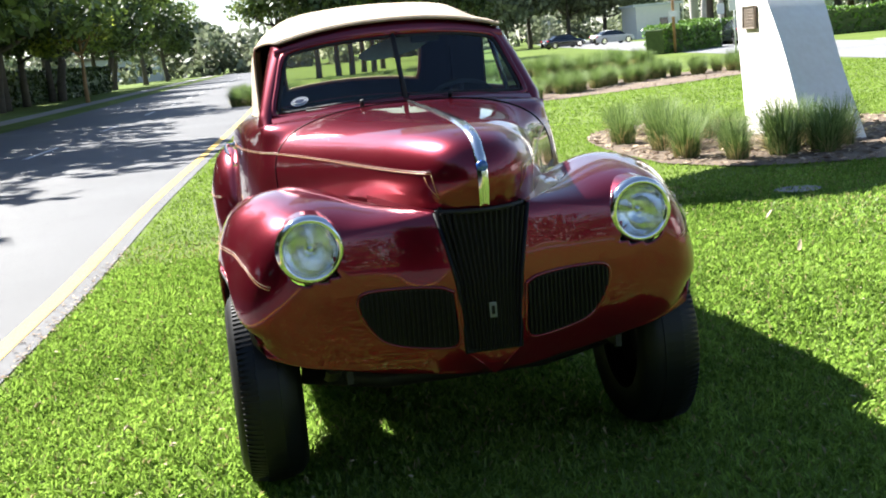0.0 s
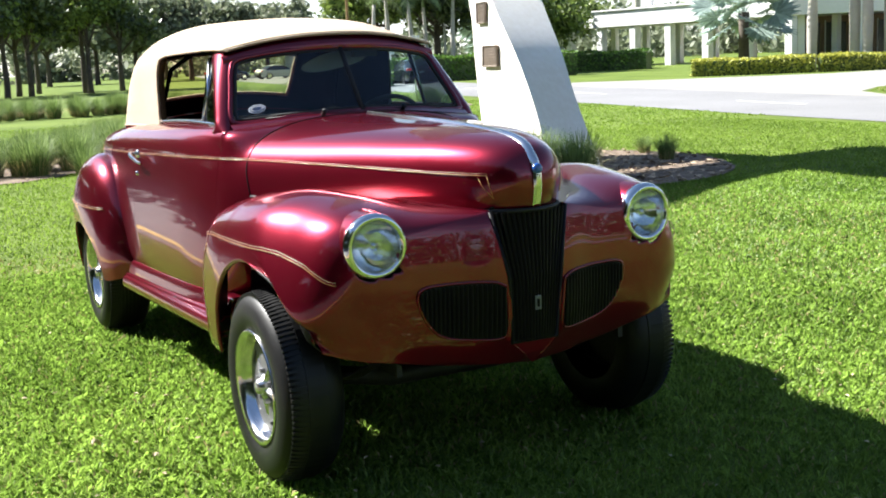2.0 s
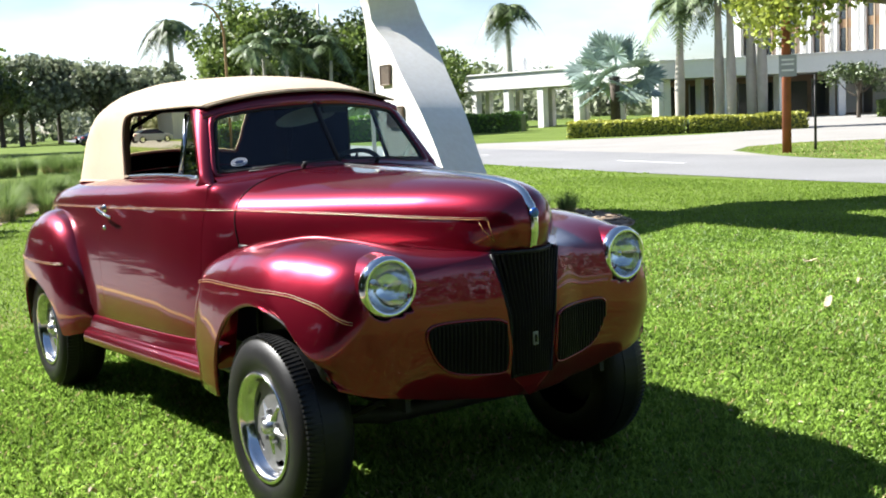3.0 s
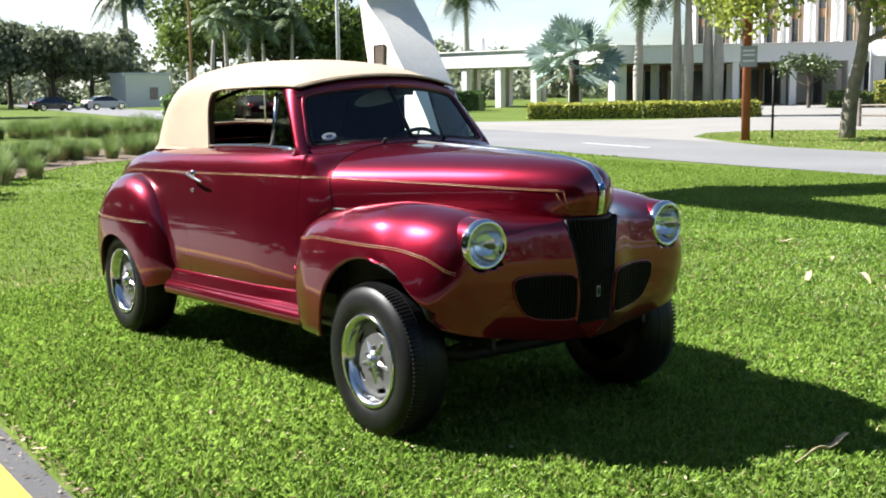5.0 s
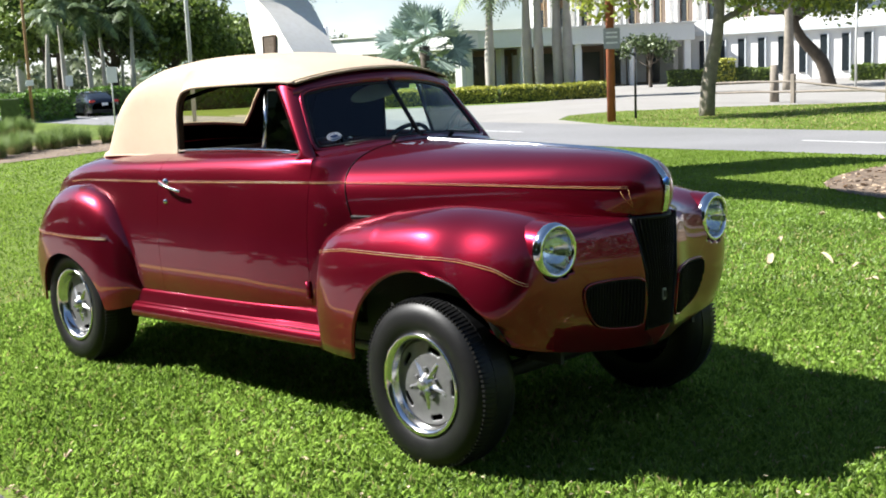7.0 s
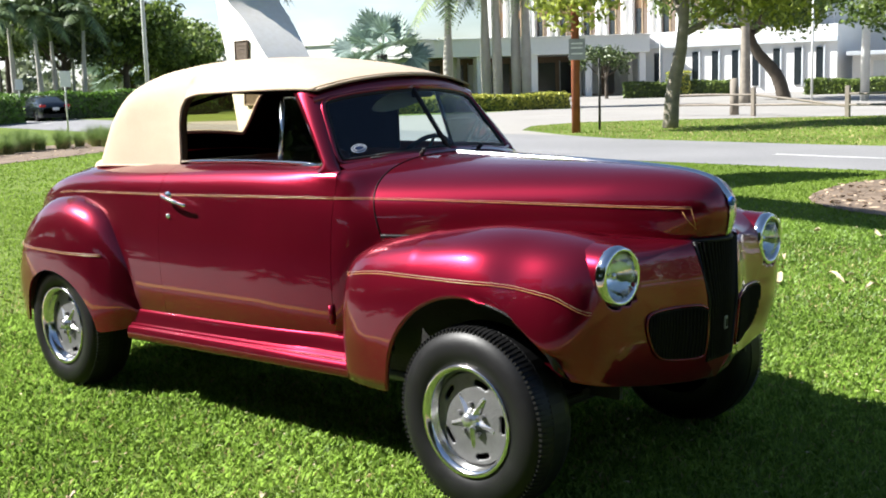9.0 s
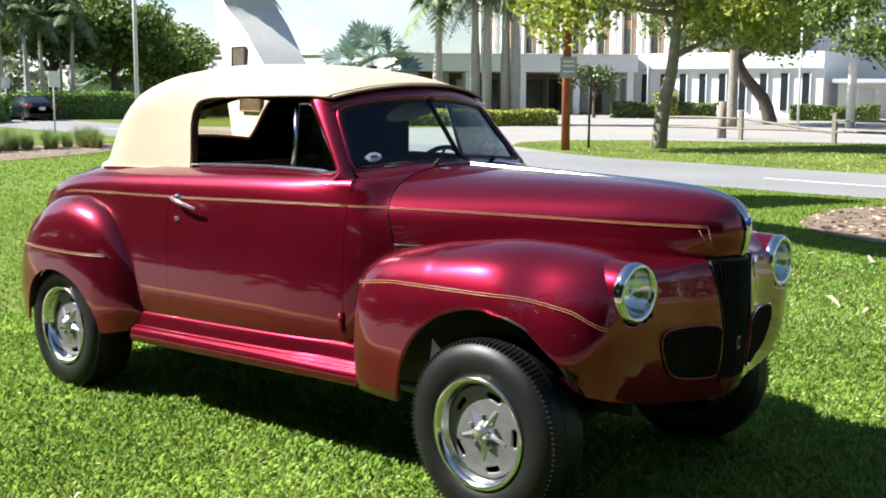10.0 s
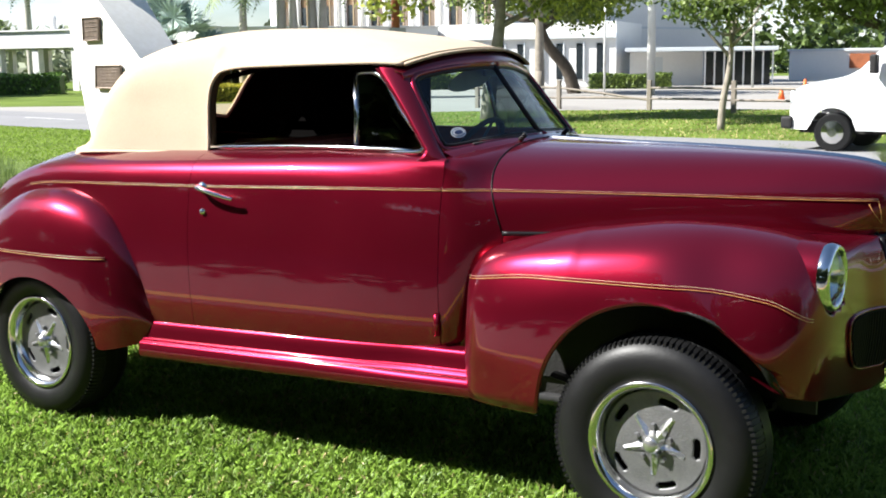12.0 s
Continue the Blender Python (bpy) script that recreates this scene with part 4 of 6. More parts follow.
# stripes that follow the surfaces
def on_rows(rows, zf, ys=None, off=0.003):
    """Points on a surface where its sections reach the height zf(y)."""
    out = []
    for r in rows:
        r = np.array(r)
        k = int(np.argmax(r[:, 0]))
        seg = r
        zt = zf(r[len(r) // 2][1])
        d = seg[:, 2] - zt
        hit = None
        for i in range(len(d) - 1):
            if d[i] * d[i + 1] <= 0 and seg[i][0] > 0:
                t = d[i] / (d[i] - d[i + 1] + 1e-12)
                q = seg[i] + t * (seg[i + 1] - seg[i])
                if hit is None or q[0] > hit[0]:
                    hit = q
        if hit is not None:
            out.append(hit + np.array([off, 0, 0]))
    return np.array(out)


def stripe(name, pts, r, material):
    for s in (1, -1):
        part(name, tube(np.array(pts) * np.array([s, 1, 1]), r, 6), material, car, smooth=True)


ZB = spl([-0.7, 0.85, 1.97, 2.86, 3.3], [1.086, 1.103, 1.077, 1.054, 1.00])
belt = on_rows([side_row(y) for y in np.linspace(0.88, 3.05, 50)], ZB, None, 0.002)
stripe("gold_pinstripe", belt, 0.0014, M_GOLD)
stripe("cream_pinstripe", belt + np.array([0, 0, 0.0065]), 0.0007, M_CREAM)
cb = on_rows([r[:51] for r in side_rows], ZB, None, 0.002)
stripe("gold_pinstripe", cb, 0.0014, M_GOLD)
stripe("cream_pinstripe", cb + np.array([0, 0, 0.0065]), 0.0007, M_CREAM)
hb = on_rows(hood_rows[8:], ZB)
stripe("gold_pinstripe", hb, 0.0014, M_GOLD)
stripe("cream_pinstripe", hb + np.array([0.001, 0, 0.0065]), 0.0007, M_CREAM)


def hood_at(i, z):
    p = on_rows([hood_rows[i]], lambda y: z)
    return p[0]


stripe("gold_pinstripe", [hood_at(8, 1.086), hood_at(7, 1.05), hood_at(6, 1.01)], 0.0011, M_GOLD)
stripe("gold_pinstripe", [hood_at(9, 1.078), hood_at(8, 1.05), hood_at(6, 1.01)], 0.0011, M_GOLD)
ZF = spl([-0.45, -0.33, -0.08, 0.40, 0.75], [0.772, 0.832, 0.862, 0.855, 0.810])
lead = []
for r in FRONT[10:]:
    seg = r[22:52]
    dz = seg[:, 2] - ZF(seg[:, 1])
    for q in range(len(dz) - 1):
        if dz[q] >= 0 > dz[q + 1]:
            t = dz[q] / (dz[q] - dz[q + 1])
            lead.append(seg[q] + t * (seg[q + 1] - seg[q]) + np.array([0.003, -0.003, 0]))
            break
fs = np.concatenate([lead, on_rows(FENDER[1:-2], ZF)])
stripe("gold_pinstripe", fs, 0.0013, M_GOLD)
stripe("cream_pinstripe", fs + np.array([-0.001, 0, 0.009]), 0.0009, M_CREAM)
rs = on_rows([r for r in REAR if 2.42 < r[0][1] < 3.4], lambda y: 0.757)
stripe("gold_pinstripe", rs, 0.0016, M_GOLD)
stripe("cream_pinstripe", rs + np.array([-0.001, 0, 0.009]), 0.0009, M_CREAM)

# chrome spear, badge, hood edge
sp = [(0, y, z + 0.004) for y, z in HOOD_C]
wid = np.interp(np.arange(len(sp)), [0, 12, 20, 32, 47, 59], [0.015, 0.020, 0.021, 0.012, 0.008, 0.006])
rows = []
for (x, y, z), w in zip(sp, wid):
    dy = 0.008 if z < 1.15 else 0
    rows.append([(-w, y - dy + 0.003, z - 0.004), (-w * 0.6, y - dy - 0.003, z + 0.003), (0, y - dy - 0.006, z + 0.005), (w * 0.6, y - dy - 0.003, z + 0.003), (w, y - dy + 0.003, z - 0.004)])
skin("hood_spear", rows, M_ALU, car, label="chrome hood spear", flip=True)
part("hood_badge", lathe([(0.0, 0.012), (0.014, 0.011), (0.019, 0.004), (0.019, -0.004)], 20, (0, 0, 0)), M_BLUE, car, "small blue enamel hood badge", True).matrix_local = \
    Matrix.Translation((0, -0.606, 1.105)) @ Matrix.Rotation(radians(90), 4, "Z")
part("hood_nose_edge", tube([(x, y - 0.006, z - 0.008) for x, y, z in HOOD_E[16:0:-1] * np.array([-1, 1, 1])] + [(x, y - 0.006, z - 0.008) for x, y, z in HOOD_E[0:17]], 0.008, 8), M_UNDER, car,
     "dark chrome strip under the hood", True)
for s in (1, -1):
    e = HOOD_E[12:] * np.array([s, 1, 1]) - np.array([0, 0, 0.006])
    # Black tube drawn as the shadow line between hood and fender.
    part("hood_gap", tube(e, 0.0095, 6), M_GRILLE, car, smooth=True)
    skin("hood_ledge", [e, e + np.array([-0.004 * s, 0, -0.03]), e + np.array([0.0, 0, -0.10])], M_PAINT, car)
rear_edge = hood_row(59, 26, 0.002)
part("hood_seam", tube(np.concatenate([rear_edge, rear_edge[-2::-1] * np.array([-1, 1, 1])]) + np.array([0, 0.003, 0]), 0.0024, 6), M_GRILLE, car, smooth=True)

# grilles
bm = bmesh.new()
bm.faces.new([bm.verts.new(p) for p in ((-0.09, -0.557, 0.515), (-0.048, -0.550, 0.465), (0, -0.540, 0.424), (0.048, -0.550, 0.465), (0.09, -0.557, 0.515))])
part("valance_centre", bm, M_PAINT, car)
centre_grille = part("centre_grille", box((0, -0.535, 0.735), (0.19, 0.02, 0.45)), M_GRILLE, car, "black vertical-bar grille")
part("grille_backing", box((0, -0.515, 0.73), (0.27, 0.02, 0.50)), M_GRILLE, centre_grille)
gv = [(-0.150, -0.541, 0.967), (-0.104, -0.574, 0.74), (-0.09, -0.557, 0.51), (0.09, -0.557, 0.51), (0.104, -0.574, 0.74), (0.150, -0.541, 0.967)]
part("grille_frame", tube(gv, 0.008, 8), M_GRILLE, centre_grille, smooth=True)
bars = 15
for i in range(bars):
    u = (i + 0.5) / bars * 2 - 1
    arc = 0.018 * (1 - u * u)
    part("bar", tube([(0.084 * u, -0.556 - arc, 0.512), (0.098 * u, -0.570 - arc, 0.74), (0.142 * u, -0.546 - 1.6 * arc, 0.962)], [0.0035, 0.0038, 0.0055], 6), M_GRILLE, centre_grille)
bm = box((0, -0.587, 0.645), (0.024, 0.006, 0.05), 0.003)
part("emblem", bm, M_CAST, centre_grille, "small worn metal grille emblem")
bm = box((0, -0.591, 0.645), (0.011, 0.004, 0.028), 0.002)
part("emblem_inlay", bm, M_GRILLE, centre_grille)

SG = crv([(0.118, 0.715), (0.16, 0.733), (0.30, 0.738), (0.395, 0.732), (0.418, 0.705), (0.40, 0.64), (0.355, 0.575), (0.29, 0.545), (0.18, 0.532), (0.125, 0.535),
          (0.110, 0.56), (0.112, 0.64), (0.118, 0.715)], 60)
for s in (1, -1):
    g = part("side_grille", bmesh.new(), M_GRILLE, car, "black slotted side grille")
    v = [(s * x, float(front_y(x, z)) - 0.003, z) for x, z in SG[:-1]]
    mid = np.mean(SG[:-1], axis=0)
    inner = [(s * (mid[0] + (x - mid[0]) * 0.97), float(front_y(x, z)) - 0.006, mid[1] + (z - mid[1]) * 0.955) for x, z in SG[:-1]]
    n = len(v)
    bm = bmesh.new()
    face = [bm.verts.new(p) for p in inner]
    bm.faces.new(face if s < 0 else face[::-1])
    bmesh.ops.triangulate(bm, faces=bm.faces[:])
    bm.to_mesh(g.data)
    bm.free()
    part("surround", tube(v + [v[0]], 0.005, 8, caps=False), M_PAINT, g, "maroon rolled edge", True)
    for x in np.linspace(0.125, 0.405, 19):
        zz = []
        for a, b in zip(SG, SG[1:]):
            if (a[0] - x) * (b[0] - x) < 0:
                t = (x - a[0]) / (b[0] - a[0])
                zz.append(a[1] + t * (b[1] - a[1]))
        if len(zz) >= 2:
            z0, z1 = min(zz) + 0.008, max(zz) - 0.008
            part("slat", tube([(s * x, float(front_y(x, z)) - 0.010, z) for z in np.linspace(z0, z1, 4)], 0.0042, 6), M_GRILLE, g)

# headlamps
for s in (1, -1):
    hl = part("headlamp", lathe([(0.114, -0.08), (0.112, -0.05), (0.110, -0.02), (0.108, 0.0), (0.104, 0.022)], 40, (0, 0, 0)), M_PAINT, car, "round headlamp with chrome ring", True)
    hl.matrix_local = Matrix.Translation((0.545 * s, -0.460, 0.888)) @ Matrix.Rotation(radians(90 + 3 * s), 4, "Z")
    a = part("chrome_ring", lathe([(0.108, -0.004), (0.111, 0.004), (0.110, 0.016), (0.106, 0.026), (0.099, 0.034), (0.090, 0.034), (0.083, 0.026), (0.081, 0.014)], 48, (0, 0, 0)), M_CHROME, hl, smooth=True)
    b = part("lens", lathe([(0.083, 0.018), (0.07, 0.030), (0.045, 0.041), (0.02, 0.046), (0.001, 0.047)], 40, (0, 0, 0)), M_BULB, hl, "fluted glass headlamp lens", True)
    b.visible_shadow = False
    part("reflector", lathe([(0.083, 0.016), (0.076, 0.000), (0.064, -0.018), (0.046, -0.034), (0.025, -0.044), (0.001, -0.048)], 40, (0, 0, 0)), M_MIRROR, hl, "silvered reflector bowl", True)
    part("bulb_cap", lathe([(0.004, -0.046), (0.017, -0.010), (0.018, 0.000), (0.001, 0.004)], 20, (0, 0, 0)), M_CHROME, hl, smooth=True)

# windscreen: two panes in a vee, frame, pillars, header
def ws(u, v):
    """u across (-1 to 1), v up (0 to 1)."""
    a = abs(u)
    xb, yb, zb = 0.575 * u, 0.80 + 0.125 * a**1.4, 1.262 - 0.036 * a**2.2
    xt, yt, zt = 0.485 * u, 1.035 + 0.095 * a**1.4, 1.562 - 0.044 * a**2.2
    return Vector((xb + (xt - xb) * v, yb + (yt - yb) * v, zb + (zt - zb) * v))


screen = part("windscreen", tube([ws(0, 0.0), ws(0, 0.5), ws(0, 1.0)], 0.011, 8), M_UNDER, car, "two-piece vee windscreen with a dark centre bar", True)
for s in (1, -1):
    rows = [[ws(s * u, v) for u in np.linspace(0.012, 1, 12)] for v in np.linspace(0, 1, 6)]
    g = skin("pane", [[tuple(p) for p in r] for r in rows], M_GLASS, screen, label="clear windscreen glass")
    g.visible_shadow = False
    # rubber gasket with rounded corners
    loop = [ws(s * 0.02, 0.03), ws(s * 0.5, 0.02), ws(s * 0.93, 0.03), ws(s * 0.985, 0.12), ws(s * 0.99, 0.5), ws(s * 0.985, 0.88), ws(s * 0.93, 0.96), ws(s * 0.5, 0.97), ws(s * 0.02, 0.97)]
    part("screen_frame", tube([Vector(p) + Vector((0, -0.004, 0)) for p in crv([tuple(p) for p in loop], 40)], 0.013, 8), M_PAINT, screen, "maroon windscreen surround", True)
    inset = [ws(s * (0.03 + 0.94 * abs(u)), v) for u, v in ((0.0, 0.075), (0.5, 0.07), (0.93, 0.08), (0.975, 0.15), (0.98, 0.5), (0.972, 0.85), (0.92, 0.915), (0.5, 0.925), (0.0, 0.925))]
    part("gasket", tube(crv([tuple(p) for p in inset], 40), 0.008, 6), M_UNDER, screen, smooth=True)
    # pillar: broad painted surface that flows into the cowl
    rear = spl([0.0, 0.5, 1.0, 1.08], [0.0, 0.46, 1.0, 1.1])
    stations = []
    for v in (1.08, 0.85, 0.6, 0.35, 0.15, 0.04):
        g, k = ws(0.985, v), float(rear(v))
        stations.append((g, Vector((0.624 - 0.089 * k, 0.952 + 0.263 * k, g.z))))
    stations += [(Vector((0.582, 0.893, 1.205)), Vector((0.626, 0.995, 1.205))), (Vector((0.568, 0.875, 1.178)), Vector((0.604, 1.015, 1.178))), (Vector((0.545, 0.86, 1.15)), Vector((0.58, 1.03, 1.15)))]
    cols = []
    for a, dx, dy in ((0.0, -0.012, 0.010), (0.0, 0.002, -0.008), (0.22, 0.013, -0.014), (0.5, 0.015, -0.012), (0.8, 0.009, -0.006), (1.0, 0.0, 0.0), (1.0, -0.022, 0.004)):
        cols.append(crv([tuple(g.lerp(q, a) + Vector((dx, dy, 0))) for g, q in stations], 36))
    skin("pillar", np.transpose(np.array(cols), (1, 0, 2)), M_PAINT, car, s, thick=0.003)
rows = []
for u in np.linspace(-1.07, 1.07, 40):
    p = ws(u, 1.0)
    rows.append([tuple(p + Vector((0, dy, dz))) for dy, dz in ((0.03, -0.026), (-0.012, -0.024), (-0.022, -0.008), (-0.012, 0.02 - 0.004 * abs(u) ** 3), (0.02, 0.056 - 0.030 * abs(u) ** 3), (0.07, 0.066 - 0.050 * abs(u) ** 3))])
skin("header", rows, M_PAINT, car, thick=0.004, label="maroon windscreen header rail", flip=True)
rows = []
for u in np.linspace(-0.99, 0.99, 40):
    p = ws(u, 0.0)
    rows.append([tuple(p + Vector((0, dy, dz))) for dy, dz in ((-0.07, -0.02), (-0.03, 0.002), (-0.008, 0.012), (0.012, 0.016), (0.03, -0.03))])
skin("screen_base", rows, M_PAINT, car, thick=0.003, flip=True)

# canvas top: sections across the car
T_ZC = spl([1.02, 1.2, 1.45, 1.75, 2.05, 2.3, 2.5, 2.68, 2.82, 2.93, 3.0], [1.612, 1.656, 1.69, 1.715, 1.720, 1.700, 1.648, 1.55, 1.40, 1.265, 1.17])
T_XE = spl([1.02, 1.2, 1.6, 2.05, 2.4, 2.78, 3.0], [0.50, 0.535, 0.565, 0.585, 0.602, 0.612, 0.575])
T_LO = spl([1.02, 1.2, 1.85, 1.97, 2.02, 2.045, 2.055, 2.9, 3.0], [1.555, 1.562, 1.552, 1.535, 1.49, 1.41, 1.205, 1.185, 1.165])


def top_row(y, n=34):
    zc, xe, lo = float(T_ZC(y)), float(T_XE(y)), float(T_LO(y))
    kr = min(1.0, max(0.0, (y - 2.0) / 0.5))
    sh = max(lo + 0.03, zc - 0.145 + 0.02 * kr)
    xs = xe - 0.07 * (1 - 0.6 * kr)
    p = [(0, zc), (0.30 * xe, zc - 0.006), (0.60 * xe, zc - 0.024), (0.86 * xs, zc - 0.062 + 0.01 * kr), (xs, sh), (xs * 0.45 + xe * 0.55 + 0.006, lo + (sh - lo) * 0.5), (xe, lo)]
    kf = min(1.0, max(0.0, (y - 1.03) / 0.45))
    if kf < 1:
        flat = [(xe * u, zc - (zc - lo) * u**2.3) for u in (0, 0.30, 0.60, 0.80, 0.90, 0.95, 1.0)]
        p = [(s0 * (1 - kf) + s1 * kf, t0 * (1 - kf) + t1 * kf) for (s0, t0), (s1, t1) in zip(flat, p)]
    q = crv(p, 300, even=False)
    k = int(np.argmin(np.hypot(q[:, 0] - p[4][0], q[:, 1] - p[4][1])))
    n1 = int(n * 0.62)

    def spread(seg, m):
        d = np.concatenate([[0], np.cumsum(np.linalg.norm(np.diff(seg, axis=0), axis=1))])
        return np.stack([np.interp(np.linspace(0, d[-1], m), d, seg[:, c]) for c in (0, 1)], 1)

    q = np.concatenate([spread(q[:k + 1], n1), spread(q[k:], n - n1 + 1)[1:]])
    # the front edge follows the header's vee
    yy = np.full(n, y)
    if y < 1.4:
        w = (1.4 - y) / 0.38
        yy = yy + w * 0.10 * (q[:, 0] / 0.5) ** 1.4
    if y > 2.55:
        w = (y - 2.55) / 0.45
        yy = yy - w * 0.13 * (q[:, 0] / 0.6) ** 2
    return np.stack([q[:, 0], yy, q[:, 1]], 1)


TOP_Y = np.concatenate([np.linspace(1.03, 1.9, 22), np.linspace(1.93, 2.06, 20), np.linspace(2.1, 3.0, 30)])
top_rows = mirrored([top_row(y)[::-1] for y in TOP_Y])
nc = len(top_rows[0])


MID = top_rows[int(np.argmin(abs(TOP_Y - 2.76)))]
WIN_J = [j for j in range(nc) if abs(MID[j][0]) < 0.43]
WIN_I = [i for i in range(len(TOP_Y)) if 2.64 < TOP_Y[i] < 2.88]


def rear_window(i, j):
    return WIN_I[0] <= i < WIN_I[-1] and WIN_J[0] <= j < WIN_J[-1]


canvas = skin("canvas_top", top_rows, M_CANVAS, car, flip=True, thick=0.007, label="raised cream canvas top", skip=rear_window)
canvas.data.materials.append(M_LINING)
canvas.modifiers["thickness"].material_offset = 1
pane_rows = [[top_rows[i][j] - np.array([0, 0.003, 0.003]) for j in range(WIN_J[0], WIN_J[-1] + 1)] for i in range(WIN_I[0], WIN_I[-1] + 1)]
win = skin("rear_window", pane_rows, M_FILM, canvas, label="yellowed clear plastic rear window")
rim_pts = pane_rows[0] + [r[-1] for r in pane_rows[1:]] + pane_rows[-1][::-1] + [r[0] for r in pane_rows[::-1]]
part("window_binding", tube(rim_pts, 0.010, 6), M_CANVAS, canvas, smooth=True)
win.visible_shadow = False
edge = np.array([top_row(y)[-1] for y in TOP_Y])
for s in (1, -1):
    part("top_binding", tube(edge[:-2] * np.array([s, 1, 1]), 0.007, 6), M_CANVAS, canvas, smooth=True)
for s in (1, -1):
    pad = np.array([top_row(y)[-1] for y in np.linspace(1.965, 2.056, 18)])
    part("window_pad", tube(pad * np.array([s, 1, 1]) + np.array([-0.020 * s, -0.006, 0.0]), 0.015, 8), M_PAD, canvas, "brown lining behind the window opening", True)
front_edge = np.concatenate([top_row(1.03)[::-1], top_row(1.03)[1:] * np.array([-1, 1, 1])])
part("front_welt", tube(front_edge + np.array([0, -0.006, -0.003]), 0.006, 8), M_WELT, canvas, "tan welt along the front of the top", True)
part("front_welt", tube(front_edge + np.array([0, 0.02, 0.004]), 0.005, 8), M_WELT, canvas, "tan welt along the front of the top", True)
for s in (1, -1):
    part("top_bow", tube([(s * 0.44, 1.25, 1.545), (s * 0.46, 1.8, 1.555), (s * 0.47, 2.2, 1.48), (s * 0.50, 2.35, 1.25)], 0.012, 6), M_LINING, canvas, "dark folding top frame")

# door glass: vent window in chrome frame, chrome sill
for s in (1, -1):
    A, B, C, D2 = Vector((s * 0.572, 1.305, 1.232)), Vector((s * 0.503, 1.350, 1.525)), Vector((s * 0.520, 1.225, 1.515)), Vector((s * 0.606, 0.945, 1.236))
    vent = part("vent_window", tube([B, A], 0.013, 4), M_CHROME, car, "chrome-framed vent window", True)
    part("vent_frame", tube(crv([tuple(p) for p in (B, C, (C + D2) / 2 + Vector((s * 0.004, 0.01, 0)), D2 + Vector((0, 0.03, 0.03)), D2 + Vector((0, 0.06, 0)), A)], 30), 0.008, 8), M_CHROME, vent, smooth=True)
    bm = bmesh.new()
    bm.faces.new([bm.verts.new(p) for p in (A, B, C, D2 + Vector((0, 0.04, 0.01)))])
    g = part("vent_pane", bm, M_VENT, vent)
    g.visible_shadow = False
    part("sill_trim", tube([(s * 0.592, y, float(ZS(y)) + 0.012) for y in np.linspace(1.0, 2.03, 12)], 0.009, 8), M_CHROME, car, "chrome window sill strip", True)
    # handle, lock, hinge
    hx = float(XS(1.93)) - 0.022
    h = part("door_handle", tube(crv([(s * (hx + 0.01), 1.955, 1.075), (s * (hx + 0.038), 1.952, 1.078), (s * (hx + 0.048), 1.90, 1.068), (s * (hx + 0.040), 1.80, 1.045), (s * (hx + 0.034), 1.77, 1.040)], 20),
                                 [0.010] * 6 + [0.0095] * 8 + [0.008] * 6, 10), M_CHROME, car, "chrome lever door handle", True)
    part("escutcheon", lathe([(0.0, 0.012), (0.018, 0.010), (0.022, 0.0)], 20, (s * (hx + 0.0), 1.955, 1.075)), M_CHROME, h, smooth=True)
    part("door_lock", lathe([(0.0, 0.012 if s < 0 else -0.012), (0.010, 0.010 if s < 0 else -0.010), (0.013, 0.0)], 16, (s * (float(XS(1.945)) - 0.012), 1.95, 0.979)), M_CHROME, car, "small chrome door lock", True)
    part("door_hinge", tube([(s * (float(XS(0.885)) - 0.002), 0.885, 0.575), (s * (float(XS(0.885)) + 0.002), 0.885, 0.655)], 0.013, 8), M_PAINT, car, smooth=True)

# wipers, sticker
for s, lean in ((1, 0.1), (-1, 0.05)):
    w = part("wiper", tube([(s * 0.19, 0.80, 1.262), (s * 0.19, 0.775, 1.285)], 0.010, 8), M_UNDER, car, "small windscreen wiper", True)
    part("wiper_arm", tube([(s * 0.19, 0.775, 1.282), (s * 0.30, 0.80, 1.278), (s * 0.42, 0.85, 1.272)], 0.0025, 6), M_UNDER, w, smooth=True)
    part("wiper_blade", tube([ws(s * 0.28, 0.035) + Vector((0, -0.016, 0)), ws(s * 0.74, 0.05) + Vector((0, -0.018, 0))], 0.005, 6), M_UNDER, w, smooth=True)
def oval(a, b, d, material, name, parent, label=""):
    c = ws(-0.79, 0.195)
    ux, uz = (ws(-0.73, 0.20) - ws(-0.85, 0.20)).normalized(), (ws(-0.79, 0.27) - ws(-0.79, 0.13)).normalized()
    nn = ux.cross(uz).normalized()
    if nn.y > 0:
        nn = -nn
    bm = bmesh.new()
    lo = [bm.verts.new(c + nn * d + ux * a * math.cos(t) + uz * b * math.sin(t)) for t in np.linspace(0, 2 * math.pi, 33)[:-1]]
    f = bm.faces.new(lo)
    bm.normal_update()
    if f.normal.dot(nn) < 0:
        f.normal_flip()
    return part(name, bm, material, parent, label)


st = oval(0.038, 0.023, 0.004, M_WHITE, "screen_sticker", car, "white oval sticker with a dark blue oval")
oval(0.032, 0.018, 0.005, M_NAVY, "sticker_ring", st)
oval(0.029, 0.0148, 0.006, M_WHITE, "sticker_field", st)
oval(0.022, 0.0095, 0.007, M_NAVY, "sticker_core", st)

